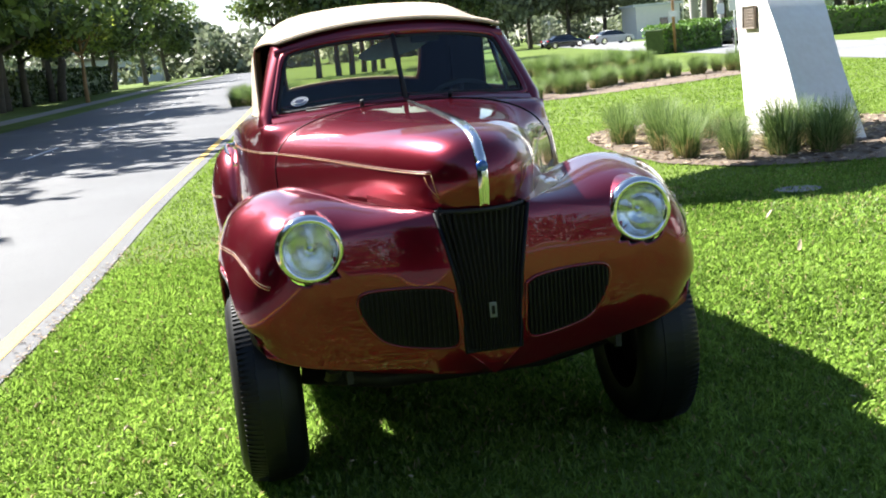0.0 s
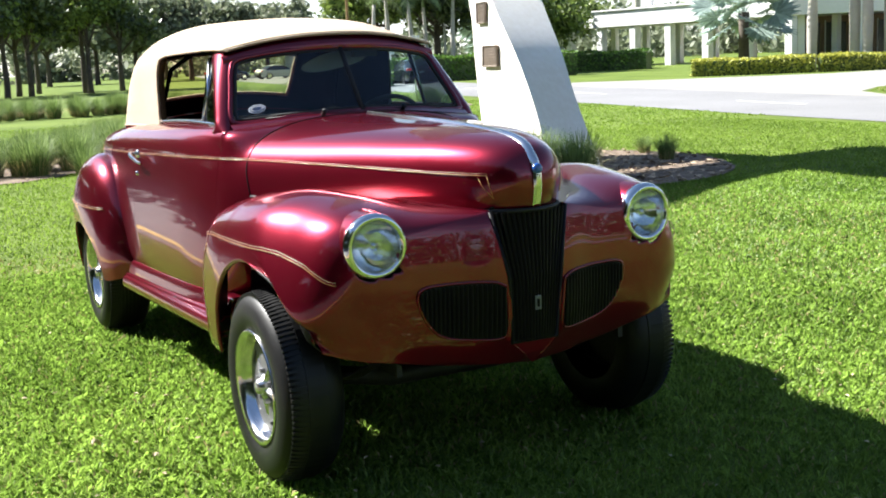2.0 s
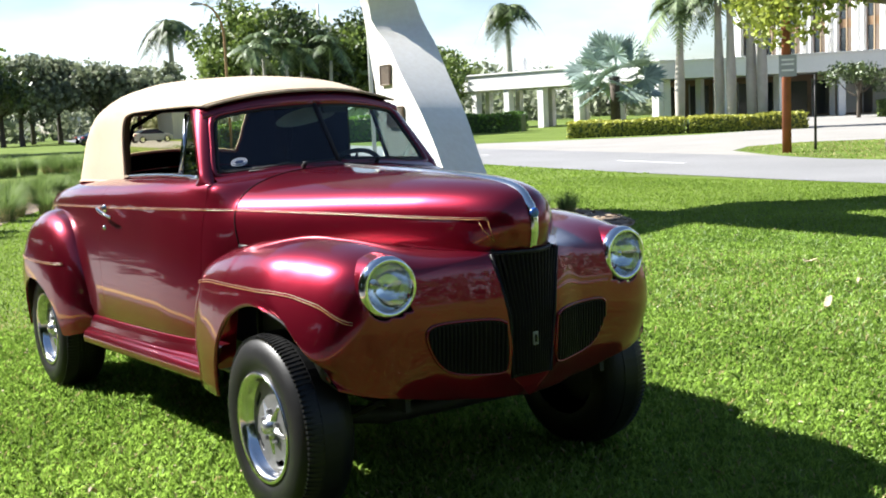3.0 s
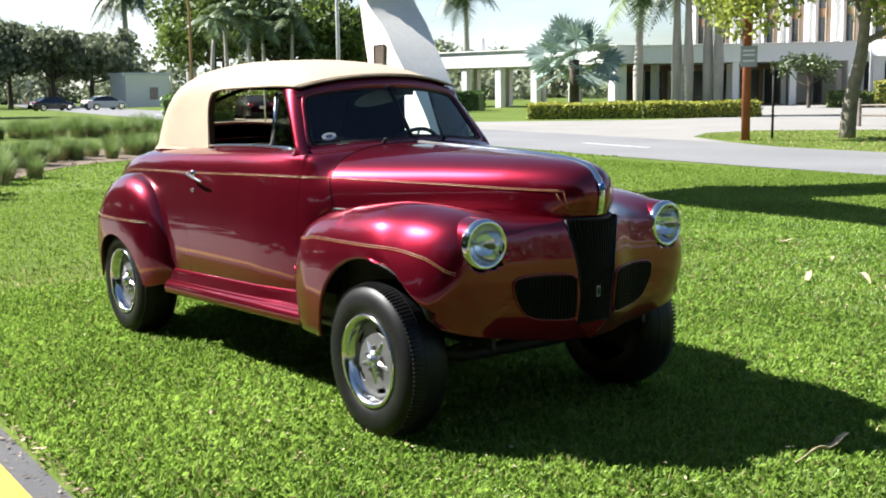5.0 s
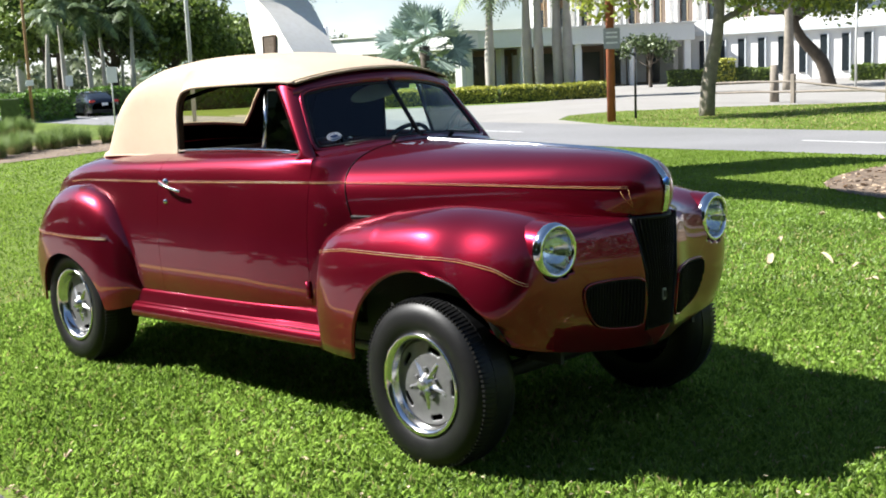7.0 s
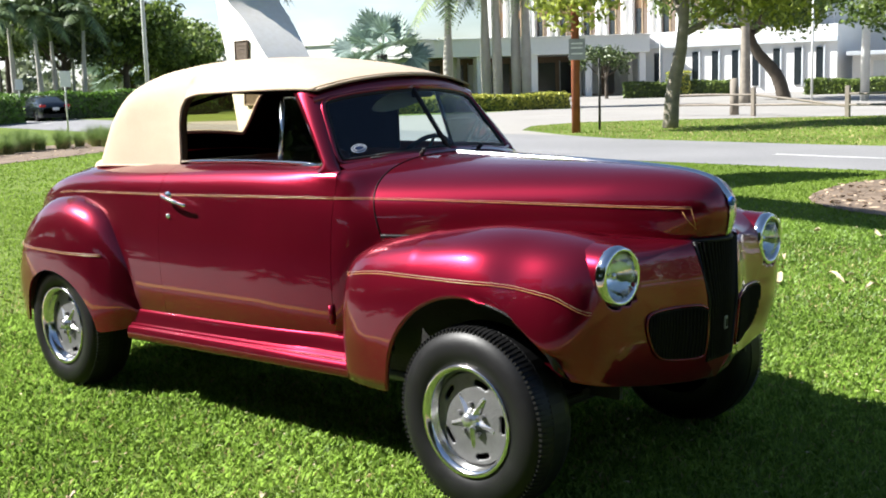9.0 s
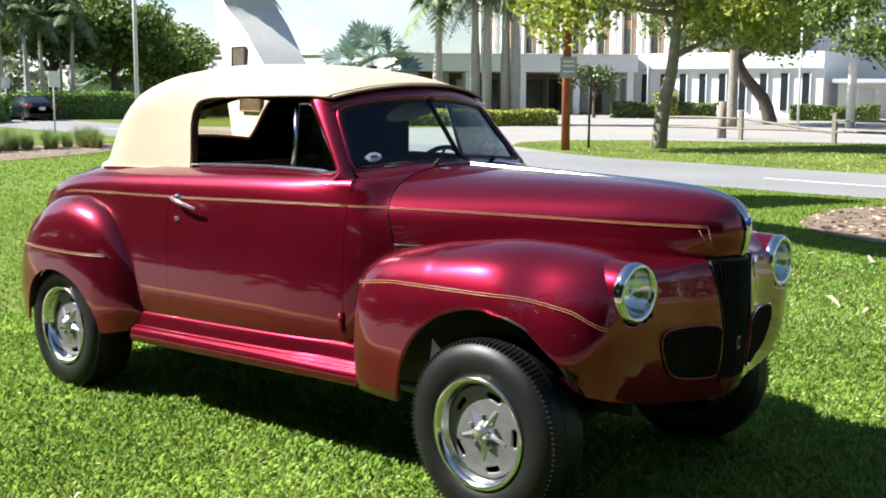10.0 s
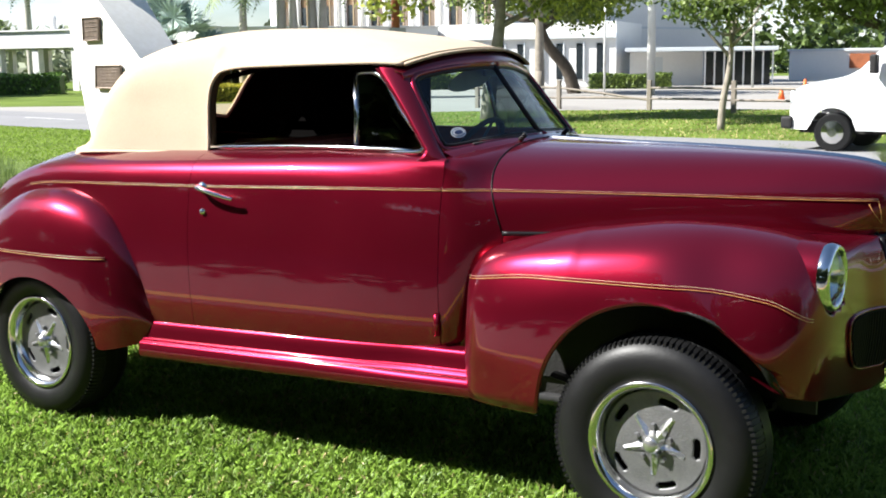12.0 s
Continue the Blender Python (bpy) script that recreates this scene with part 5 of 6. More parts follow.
# inside
part("dashboard", box((0, 1.08, 1.14), (1.12, 0.12, 0.2), 0.03), M_PAINT, car)
part("floor_pan", box((0, 1.75, 0.47), (1.0, 1.9, 0.06)), M_UNDER, car)
part("firewall", box((0, 0.74, 0.80), (0.98, 0.02, 0.6)), M_UNDER, car)
part("bench_seat", box((0, 1.85, 0.78), (1.12, 0.5, 0.22), 0.06), M_LEATHER, car, "maroon leather bench seat")
part("seat_back", box((0, 2.14, 1.0), (1.12, 0.17, 0.44), 0.06, Matrix.Translation((0, 0, 0))), M_LEATHER, car)
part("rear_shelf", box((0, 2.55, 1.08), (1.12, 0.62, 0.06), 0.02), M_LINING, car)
for s in (1, -1):
    part("door_trim", box((s * 0.585, 1.47, 1.05 if s < 0 else 1.075), (0.03, 1.06, 0.32 if s < 0 else 0.38), 0.012), M_LEATHER, car, "maroon door trim")
wheel_m = Matrix.Translation((0.33, 1.31, 1.145)) @ Matrix.Rotation(radians(-58), 4, "X")
ring = [wheel_m @ Vector((0.195 * math.cos(a), 0.195 * math.sin(a), 0)) for a in np.linspace(0, 2 * math.pi, 37)]
sw = part("steering_wheel", tube(ring, 0.012, 8, caps=False), M_UNDER, car, "dark steering wheel", True)
part("column", tube([wheel_m @ Vector((0, 0, 0.02)), wheel_m @ Vector((0, 0, -0.35))], 0.025, 10), M_UNDER, sw, smooth=True)
for a in (0.3, math.pi - 0.3, -math.pi / 2):
    part("spoke", tube([wheel_m @ Vector((0, 0, 0)), wheel_m @ Vector((0.2 * math.cos(a), 0.2 * math.sin(a), 0))], 0.007, 6), M_CAST, sw)
vm = Matrix.Translation((0.02, 1.15, 1.492)) @ Matrix.Rotation(radians(-12), 4, "Y") @ Matrix.Rotation(radians(-20), 4, "X")
bm = bmesh.new()
face = [[bm.verts.new(vm @ Vector((0.165 * math.copysign(abs(math.cos(a)) ** 0.7, math.cos(a)) * (1 - 0.02 * k), 0.006 * k, 0.040 * math.sin(a) * (1 - 0.04 * k) * (1 + 0.25 * math.cos(a))))) for a in np.linspace(0, 2 * math.pi, 33)[:-1]] for k in (-1, 1)]
bm.faces.new(face[0])
bm.faces.new(face[1][::-1])
for k in range(32):
    bm.faces.new((face[0][k], face[1][k], face[1][(k + 1) % 32], face[0][(k + 1) % 32]))
bmesh.ops.recalc_face_normals(bm, faces=bm.faces[:])
part("sun_visor", bm, M_VISOR, car, "pale rounded sun visor folded down")
# Two added near-black panels keep the far window and quarter dark.
part("side_curtain", box((0.545, 2.12, 1.38), (0.012, 0.90, 0.31), 0.004), M_LINING, car, "added near-black panel that darkens the far window")
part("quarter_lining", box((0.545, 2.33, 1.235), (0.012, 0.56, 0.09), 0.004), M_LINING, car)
part("mirror", box((0.16, 1.12, 1.528), (0.13, 0.02, 0.05), 0.008), M_UNDER, car)

# underside
part("chassis", box((0, 1.85, 0.38), (0.9, 2.8, 0.12), 0.02), M_UNDER, car, "black chassis frame")
for s in (1, -1):
    part("inner_wing", box((s * 0.46, 0.15, 0.68), (0.02, 1.15, 0.52)), M_UNDER, car)
    part("inner_rear_wing", box((s * 0.50, 2.85, 0.62), (0.02, 1.2, 0.5)), M_UNDER, car)
part("front_axle", tube([(-0.6, 0, 0.36), (-0.3, 0, 0.30), (0.3, 0, 0.30), (0.6, 0, 0.36)], 0.035, 10), M_UNDER, car, smooth=True)
part("rear_axle", tube([(-0.6, 2.896, 0.36), (0.6, 2.896, 0.36)], 0.04, 10), M_UNDER, car, smooth=True)
for s in (1, -1):
    part("leaf_spring", tube(crv([(s * 0.5, -0.3, 0.44), (s * 0.5, 0, 0.34), (s * 0.5, 0.5, 0.44)], 12), 0.03, 6, squash=0.4), M_UNDER, car)
    part("tail_pipe", tube([(s * 0.45, 0.3, 0.33), (s * 0.42, 3.2, 0.31)], 0.025, 8), M_CAST, car, smooth=True)


def wheel(y, outer, radius, width, s):
    """Wheel whose outer tyre wall is at x = outer (towards -x), mirrored for the other side."""
    w, r = width, radius
    c = (-outer + 0.0, y, radius)
    prof = [(0.196, 0.004 - 0.03), (0.213, -0.006), (0.25, 0.004), (r * 0.80, 0.006), (r * 0.885, -0.006), (r * 0.945, -0.024), (r * 0.975, -0.042), (r * 0.992, -0.062),
            (r, -0.10), (r, -w + 0.10), (r * 0.992, -w + 0.062), (r * 0.95, -w + 0.026), (r * 0.85, -w), (0.21, -w + 0.02)]
    bm = lathe(prof, 72, c)
    tyre = part("tyre", bm, M_RUBBER, None, "wide black tyre with ribbed shoulders", True)
    bm = bmesh.new()
    n = 110
    for k in range(n):
        a = 2 * math.pi * k / n
        m = Matrix.Translation(c) @ Matrix.Rotation(a, 4, "X")
        box((0.050, 0, r * 0.985), (0.060, 0.0100, 0.050), 0, m @ Matrix.Rotation(radians(0), 4, "Y"), bm)
    for v in bm.verts:
        d = math.hypot(v.co.y - c[1], v.co.z - c[2])
        depth = v.co.x - c[0]
        lim = np.interp(depth, [0.02, 0.045, 0.08], [r * 0.972, r * 1.0, r * 1.006])
        if d > lim:
            v.co.y, v.co.z = c[1] + (v.co.y - c[1]) * lim / d, c[2] + (v.co.z - c[2]) * lim / d
    lugs = part("shoulder_lug", bm, M_RUBBER)
    lugs["kind"] = "stuff"
    bm = bmesh.new()
    for dx in np.linspace(0.085, w - 0.085, 5):
        lathe([(r * 0.99, -dx + 0.010), (r * 1.006, -dx + 0.008), (r * 1.006, -dx - 0.008), (r * 0.99, -dx - 0.010)], 64, c, bm)
    ribs = part("tread_rib", bm, M_RUBBER)
    ribs["kind"] = "stuff"
    made = [tyre, lugs, ribs]
    rimr = 0.199
    rim_ob = part("rim", lathe([(rimr + 0.008, -0.016), (rimr + 0.012, -0.006), (rimr + 0.008, 0.002), (rimr - 0.006, -0.004), (rimr - 0.013, -0.014), (rimr - 0.018, -0.022), (rimr - 0.020, -0.050),
                            (rimr - 0.030, -0.058), (rimr - 0.034, -0.085)], 64, c), M_ALU, None, "polished aluminium rim", True)
    # slotted disc
    R0, R1, nr, na = 0.03, rimr - 0.028, 24, 180
    vs, fs = [], []
    for i in range(nr + 1):
        rr = R0 + (R1 - R0) * i / nr
        for k in range(na):
            a = 2 * math.pi * k / na
            vs.append((c[0] + 0.048 + 0.008 * (rr / R1) ** 2, c[1] + rr * math.cos(a), c[2] + rr * math.sin(a)))
    for i in range(nr):
        rr = (R0 + (R1 - R0) * (i + 0.5) / nr)
        for k in range(na):
            ph = (k + 0.5) / na * 5 % 1 - 0.5
            arc = abs(ph) * 2 * math.pi / 5 * 0.135
            dr = abs(rr - 0.142)
            if dr < 0.012 and arc < 0.020 + math.sqrt(max(0, 0.012**2 - dr**2)):
                continue
            j = (k + 1) % na
            fs.append((i * na + k, (i + 1) * na + k, (i + 1) * na + j, i * na + j))
    disc = mesh_ob("slotted_disc", vs, fs, M_CAST, None, True, "dull grey disc with five slots")
    sd = disc.modifiers.new("thickness", "SOLIDIFY")
    sd.thickness, sd.offset = 0.012, 0
    drum = part("brake_drum", lathe([(0.0, -0.105), (0.16, -0.105), (0.165, -0.15)], 32, c), M_UNDER)
    hub = part("hub_cap", lathe([(0.0, -0.005), (0.020, -0.007), (0.027, -0.014), (0.030, -0.03), (0.040, -0.038), (0.046, -0.062)], 28, c), M_ALU2, None, "polished hub cap", True)
    for k in range(5):
        a = 2 * math.pi * (k + 0.5) / 5
        m = Matrix.Translation(c) @ Matrix.Rotation(a, 4, "X")
        bm = bmesh.new()
        vv = [m @ Vector(p) for p in ((0.050, -0.026, 0.030), (0.050, 0.026, 0.030), (0.026, 0, 0.030), (0.050, -0.016, 0.112), (0.050, 0.016, 0.112), (0.040, 0, 0.104))]
        v = [bm.verts.new(p) for p in vv]
        for f in ((0, 2, 5, 3), (2, 1, 4, 5), (3, 5, 4)):
            bm.faces.new([v[i] for i in f])
        made.append(part("star_arm", bm, M_ALU2, None, "cast raised star arm"))
        a2 = a + math.pi / 5
        m2 = Matrix.Translation(c) @ Matrix.Rotation(a2, 4, "X")
        p0, p1 = m2 @ Vector((0.046, 0, 0.058)), m2 @ Vector((0.026, 0, 0.058))
        made.append(part("lug_nut", tube([p0, p1], [0.011, 0.009], 6), M_CAST))
    return made + [rim_ob, disc, drum, hub]


for y, outer, radius, width in ((0.0, 0.838, 0.350, 0.225), (2.896, 0.832, 0.345, 0.25)):
    for s in (-1, 1):
        w = thing("wheel", (0, y, 0), "wide black tyre on a slotted polished wheel", "wheel")
        for o in wheel(0.0, outer - (0.035 if s > 0 and y < 1 else 0), radius, width, s):
            o.parent = w
        for k in ("label", "category"):
            del w[k]
        w.parent = car
        w.location = (0, y, 0)
        if s > 0:
            w.rotation_euler = (0, 0, math.pi)
settle(car)

# ---- trees ----
def leaf_cloud(name, centres, radii, n, size, material, seed, parent, flat=0.75):
    """Small leaf faces gathered in clumps, as one mesh."""
    r = np.random.default_rng(seed)
    c, rad = np.array(centres), np.array(radii)
    k = r.choice(len(c), n, p=rad**2 / (rad**2).sum())
    d = r.normal(size=(n, 3))
    d /= np.linalg.norm(d, axis=1)[:, None]
    p = c[k] + d * (rad[k] * r.random(n) ** 0.45)[:, None] * np.array([1, 1, flat])
    u = r.normal(size=(n, 3))
    u /= np.linalg.norm(u, axis=1)[:, None]
    w = np.cross(u, r.normal(size=(n, 3)))
    w /= np.linalg.norm(w, axis=1)[:, None]
    s = size * r.uniform(0.6, 1.3, n)[:, None]
    v = np.stack([p - u * s, p + w * s * 0.55, p + u * s, p - w * s * 0.55], 1).reshape(-1, 3)
    f = np.arange(4 * n).reshape(-1, 4)
    ob = mesh_ob(name, v.tolist(), f.tolist(), material, parent, False)
    return ob


def tree(at, height, trunk_r, fork, crown_r, leaf, bark, seed, label, n=2600, size=0.16, limbs=6, bend=(0, 0), clump=0.42, cat="tree"):
    """Tapered trunk, limbs that fork out of it, and leaf clumps at and round the limbs' ends."""
    r = random.Random(seed)
    x, y = at
    t = thing("tree", (x, y, 0), label, cat)
    top = Vector((x + bend[0], y + bend[1], fork))
    trunk = crv([(x, y, -0.1), (x + bend[0] * 0.25 + r.uniform(-.05, .05), y + bend[1] * 0.25, fork * 0.45), tuple(top), (top.x + bend[0] * 0.4, top.y + bend[1] * 0.4, fork + (height - fork) * 0.55)], 14)
    part("trunk", tube(trunk, np.linspace(trunk_r * 1.15, trunk_r * 0.45, 14).tolist(), 10), bark, t, smooth=True)
    cs, rs = [], []
    for i in range(limbs):
        a = 6.283 * (i + r.uniform(-.25, .25)) / limbs
        reach = crown_r * r.uniform(0.5, 0.8)
        s0 = trunk[r.randint(7, 11)]
        end = Vector((top.x + reach * math.cos(a), top.y + reach * math.sin(a), fork + (height - fork) * r.uniform(0.35, 0.85)))
        mid = (Vector(s0) + end) / 2 + Vector((0, 0, -0.08 * crown_r + r.uniform(-.2, .2)))
        part("limb", tube(crv([tuple(s0), tuple(mid), tuple(end)], 8), np.linspace(trunk_r * 0.5, trunk_r * 0.10, 8).tolist(), 7), bark, t, smooth=True)
        for _ in range(3):
            q = end + Vector((r.uniform(-1, 1), r.uniform(-1, 1), r.uniform(-0.5, 0.6))) * crown_r * 0.34
            cs.append(tuple(q))
            rs.append(crown_r * clump * r.uniform(0.55, 1.0))
    for _ in range(5):
        q = Vector((top.x, top.y, fork + (height - fork) * r.uniform(0.55, 0.95))) + Vector((r.uniform(-1, 1), r.uniform(-1, 1), 0)) * crown_r * 0.4
        cs.append(tuple(q))
        rs.append(crown_r * clump * r.uniform(0.6, 1.0))
    leaf_cloud("crown", cs, rs, n, size, leaf, seed, t)
    return settle(t)


def palm(at, height, r0, seed, label, fronds=15, length=2.6, droop=1.0, leaf=None):
    """Royal palm: smooth pale trunk, green crownshaft, feather fronds."""
    r = random.Random(seed)
    x, y = at
    t = thing("palm_tree", (x, y, 0), label, "palm tree", "palms by the forecourt")
    lean = (r.uniform(-.25, .25), r.uniform(-.25, .25))
    zs = np.linspace(0, height, 12)
    rr = [r0 * (1.15 - 0.15 * k + 0.22 * math.exp(-((k - 0.45) / 0.2) ** 2) - 0.30 * k * k) for k in np.linspace(0, 1, 12)]
    part("trunk", tube([(x + lean[0] * (z / height) ** 2, y + lean[1] * (z / height) ** 2, z - 0.1) for z in zs], rr, 10), M_PALMBARK, t, smooth=True)
    top = Vector((x + lean[0], y + lean[1], height - 0.1))
    part("crownshaft", tube([top, top + Vector((0, 0, 0.8)), top + Vector((0, 0, 1.3))], [r0 * 0.75, r0 * 0.62, r0 * 0.3], 10), M_LEAFP, t, smooth=True)
    v, f = [], []
    for i in range(fronds):
        a, up = 6.283 * i / fronds + r.uniform(-.2, .2), r.uniform(-0.35, 1.2)
        L = length * r.uniform(0.8, 1.1)
        p0 = top + Vector((0, 0, 1.2))
        prev = None
        for s in range(15):
            k = s / 14
            rad, z = L * k * math.cos(up * (1 - 0.3 * k)), L * (k * math.sin(up) - droop * 0.75 * k * k)
            p = p0 + Vector((rad * math.cos(a), rad * math.sin(a), z))
            if prev is not None:
                d = (p - prev).normalized()
                side = d.cross(Vector((0, 0, 1))).normalized()
                ll = L * 0.34 * math.sin(math.pi * min(1, 0.12 + 0.9 * k)) + 0.05
                for sg in (1, -1):
                    for h in (0.0, 0.5):
                        b = prev + (p - prev) * h
                        tip = b + side * sg * ll + d * ll * 0.5 + Vector((0, 0, -ll * r.uniform(0.25, 0.7)))
                        i0 = len(v)
                        w = d * 0.028 * L
                        v += [tuple(b - w), tuple(b + w), tuple(tip)]
                        f.append((i0, i0 + 1, i0 + 2))
            prev = p
    mesh_ob("crown", v, f, leaf or M_LEAFP, t, False)
    return settle(t)


def fan_palm(at, height, seed, label, fans=34, leaf=None, size=1.5):
    """Silver fan palm: short stout trunk and stiff round pleated fans."""
    r = random.Random(seed)
    x, y = at
    t = thing("fan_palm", (x, y, 0), label, "palm tree")
    part("trunk", tube([(x, y, -0.1), (x, y, height * 0.3), (x, y, height * 0.52)], [0.32, 0.26, 0.3], 10), M_BARKD, t, smooth=True)
    c = Vector((x, y, height * 0.50))
    v, f = [], []
    for i in range(fans):
        a, el = i * 2.4, -0.75 + 2.1 * (i + 0.5) / fans
        d = Vector((math.cos(a) * math.cos(el), math.sin(a) * math.cos(el), math.sin(el)))
        stalk = height * 0.30 * r.uniform(0.75, 1.1)
        p = c + d * stalk
        side = d.cross(Vector((0, 0, 1))).normalized()
        upv = side.cross(d).normalized()
        tilt = r.uniform(-1.1, 1.1)
        side, upv = side * math.cos(tilt) + upv * math.sin(tilt), upv * math.cos(tilt) - side * math.sin(tilt)
        i0 = len(v)
        w = side * 0.03
        v += [tuple(c - w), tuple(c + w), tuple(p + w), tuple(p - w)]
        f.append((i0, i0 + 1, i0 + 2, i0 + 3))
        m = 22
        tip = r.uniform(0.85, 1.1) * size
        for k in range(m):
            th = math.pi * 1.35 * ((k + 0.5) / m - 0.5)
            dd = (d * math.cos(th) + side * math.sin(th)).normalized()
            e = p + dd * tip * (0.8 + 0.2 * math.cos(th)) + upv * (0.10 * (1 if k % 2 else -1) - 0.25 * abs(math.sin(th)) * 0.4) * size * 0.5
            n2 = (side * math.cos(th) - d * math.sin(th)) * 0.10 * size
            q = p + dd * tip * 0.55
            i0 = len(v)
            v += [tuple(p), tuple(q - n2), tuple(e), tuple(q + n2)]
            f.append((i0, i0 + 1, i0 + 2, i0 + 3))
    mesh_ob("crown", v, f, leaf or M_SILVER, t, False)
    return settle(t)


def hedge(p0, p1, width, height, material, seed, label, n=2600, size=0.09):
    p0, p1 = Vector((*p0, 0)), Vector((*p1, 0))
    d = p1 - p0
    L = d.length
    d.normalize()
    s = Vector((-d.y, d.x, 0))
    t = thing("hedge", tuple((p0 + p1) / 2), label, "hedge")
    m = Matrix.Translation((p0 + p1) / 2) @ Matrix.Rotation(math.atan2(d.y, d.x), 4, "Z")
    # Dark box whose colour stands for the shade between the leaves.
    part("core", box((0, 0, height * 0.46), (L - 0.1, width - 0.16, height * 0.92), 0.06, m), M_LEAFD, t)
    r = np.random.default_rng(seed)
    u, side = r.uniform(0, L, n), r.random(n)
    h, w = r.uniform(0, height, n), r.uniform(-width / 2, width / 2, n)
    top = side > 0.62
    h[top] = height + r.normal(0, 0.03, top.sum())
    w[~top] = np.where(r.random((~top).sum()) < 0.5, -1, 1) * (width / 2 + r.normal(0, 0.03, (~top).sum()))
    c = np.array(p0)[None] + u[:, None] * np.array(d)[None] + w[:, None] * np.array(s)[None]
    c[:, 2] = np.maximum(0.02, h * (1 + 0.05 * np.sin(u * 1.7)))
    a = r.normal(size=(n, 3))
    a /= np.linalg.norm(a, axis=1)[:, None]
    b = np.cross(a, r.normal(size=(n, 3)))
    b /= np.linalg.norm(b, axis=1)[:, None]
    z = size * r.uniform(0.6, 1.3, n)[:, None]
    v = np.stack([c - a * z, c + b * z * 0.6, c + a * z, c - b * z * 0.6], 1).reshape(-1, 3)
    mesh_ob("leaves", v.tolist(), np.arange(4 * n).reshape(-1, 4).tolist(), material, t, False)
    return settle(t)


# trees on the grass island and the forecourt
tree((25.5, 15.4), 7.2, 0.21, 2.5, 4.4, M_LEAFY, M_BARK, 11, "tall tree with sparse yellow-green leaves and a pale trunk", 16000, 0.115, 8, (0.15, -0.3), 0.36)
tree((22.4, 7.35), 4.7, 0.085, 1.5, 1.7, M_LEAFM, M_BARK, 12, "young slender tree with a light green crown", 5200, 0.07, 7, (0.25, -0.1), 0.36)
tree((25.4, 3.0), 4.8, 0.2, 1.5, 4.4, M_LEAFM, M_BARKD, 13, "dark leafy oak beside the cross road", 26000, 0.10, 9, (-0.2, 0.6), 0.42)
tree((54.4, 26.1), 8.6, 0.34, 3.0, 5.0, M_LEAFM, M_BARKD, 14, "spreading tree with a curved dark trunk", 15000, 0.14, 8, (-1.4, 1.2), 0.44)
tree((49.0, 25.6), 10, 0.26, 4.5, 3.0, M_LEAFM, M_BARK, 15, "tall tree with a straight grey trunk", 1800, 0.17, 5)
tree((62.0, 43.0), 3.8, 0.12, 1.2, 2.0, M_LEAFD, M_BARKD, 16, "small round dark tree by the entrance", 1500, 0.13, 6)
for i, (x, y, h) in enumerate([(40.5, 38.0, 5.5), (41.9, 36.6, 6.6), (42.0, 35.9, 6.2), (42.8, 35.3, 6.9), (42.9, 34.7, 6.4)]):
    palm((x, y), h, 0.21, 30 + i, "royal palm with a smooth grey trunk by the forecourt", 17, 2.5, 1.35)
palm((56.3, 148.4), 14.2, 0.42, 40, "tall solitary royal palm with drooping fronds", 20, 5.6, 1.6, M_LEAFD)
palm((76.8, 99.3), 11.6, 0.32, 41, "tall royal palm behind the white pavilion", 19, 4.2, 1.6, M_LEAFD)
palm((40.0, 92.0), 14.5, 0.34, 42, "tall royal palm above the dense green trees", 15, 3.4, 1.4)
fan_palm((41.7, 44.1), 6.0, 50, "large silver-blue fan palm on the lawn", 30, None, 1.25)
fan_palm((46.5, 77.5), 7.6, 51, "silver-green fan palm before dense trees", 30, None, 1.7)
# dense trees behind the cross road
for i, (x, y, h, cr, leaf) in enumerate([(31.8, 70, 9.8, 3.4, M_LEAFM), (33.6, 72, 10.5, 4.0, M_LEAFM), (35.5, 68, 8.5, 4.0, M_LEAFD), (39.5, 67, 7.6, 4.0, M_LEAFM), (44.0, 70, 7.4, 3.6, M_LEAFM),
                                          (49.0, 78, 7.0, 4.2, M_LEAFM), (56, 84, 7.2, 4.0, M_LEAFM)]):
    tree((x, y), h, 0.28, 1.3, cr, leaf, M_BARKD, 60 + i, "dense green tree in a thick grove", 9000, 0.21, 9, clump=0.55)
for i, (x, y, h) in enumerate([(28.5, 63.5, 5.0), (30.0, 64.2, 5.8), (31.2, 63.2, 5.2), (32.6, 64.0, 4.8), (34.0, 63.0, 5.4)]):
    palm((x, y), h, 0.14, 70 + i, "slim young palm before the dense grove", 11, 2.0, 1.2)
hedge((20.6, 51.5), (25.5, 55.6), 1.2, 1.35, M_HEDGE, 80, "clipped bright green hedge", 2600, 0.10)
hedge((25.7, 60.6), (38.5, 55.5), 1.4, 1.5, M_HEDGE, 81, "clipped bright green hedge", 4200, 0.11)
hedge((34.6, 39.9), (38.6, 35.9), 1.6, 0.75, M_HEDGEY, 82, "low clipped golden-green hedge", 4200, 0.075)
hedge((38.7, 35.8), (43.0, 32.2), 1.6, 0.75, M_HEDGEY, 83, "low clipped golden-green hedge", 4200, 0.075)
hedge((45.5, 65.5), (48.5, 61.0), 1.4, 1.3, M_HEDGE, 84, "clipped green hedge under the white pavilion", 1800, 0.12)
hedge((62.5, 42.0), (66.4, 36.0), 1.5, 1.0, M_LEAFM, 85, "dark shrub row at the building's foot", 2200, 0.12)
hedge((66.0, 30.5), (68.0, 25.5), 1.5, 0.9, M_LEAFM, 86, "dark shrub row at the building's foot", 1800, 0.12)
hedge((63.6, 39.2), (64.6, 38.0), 1.0, 1.6, M_HEDGEY, 87, "rounded golden shrub by the entrance", 900, 0.10)
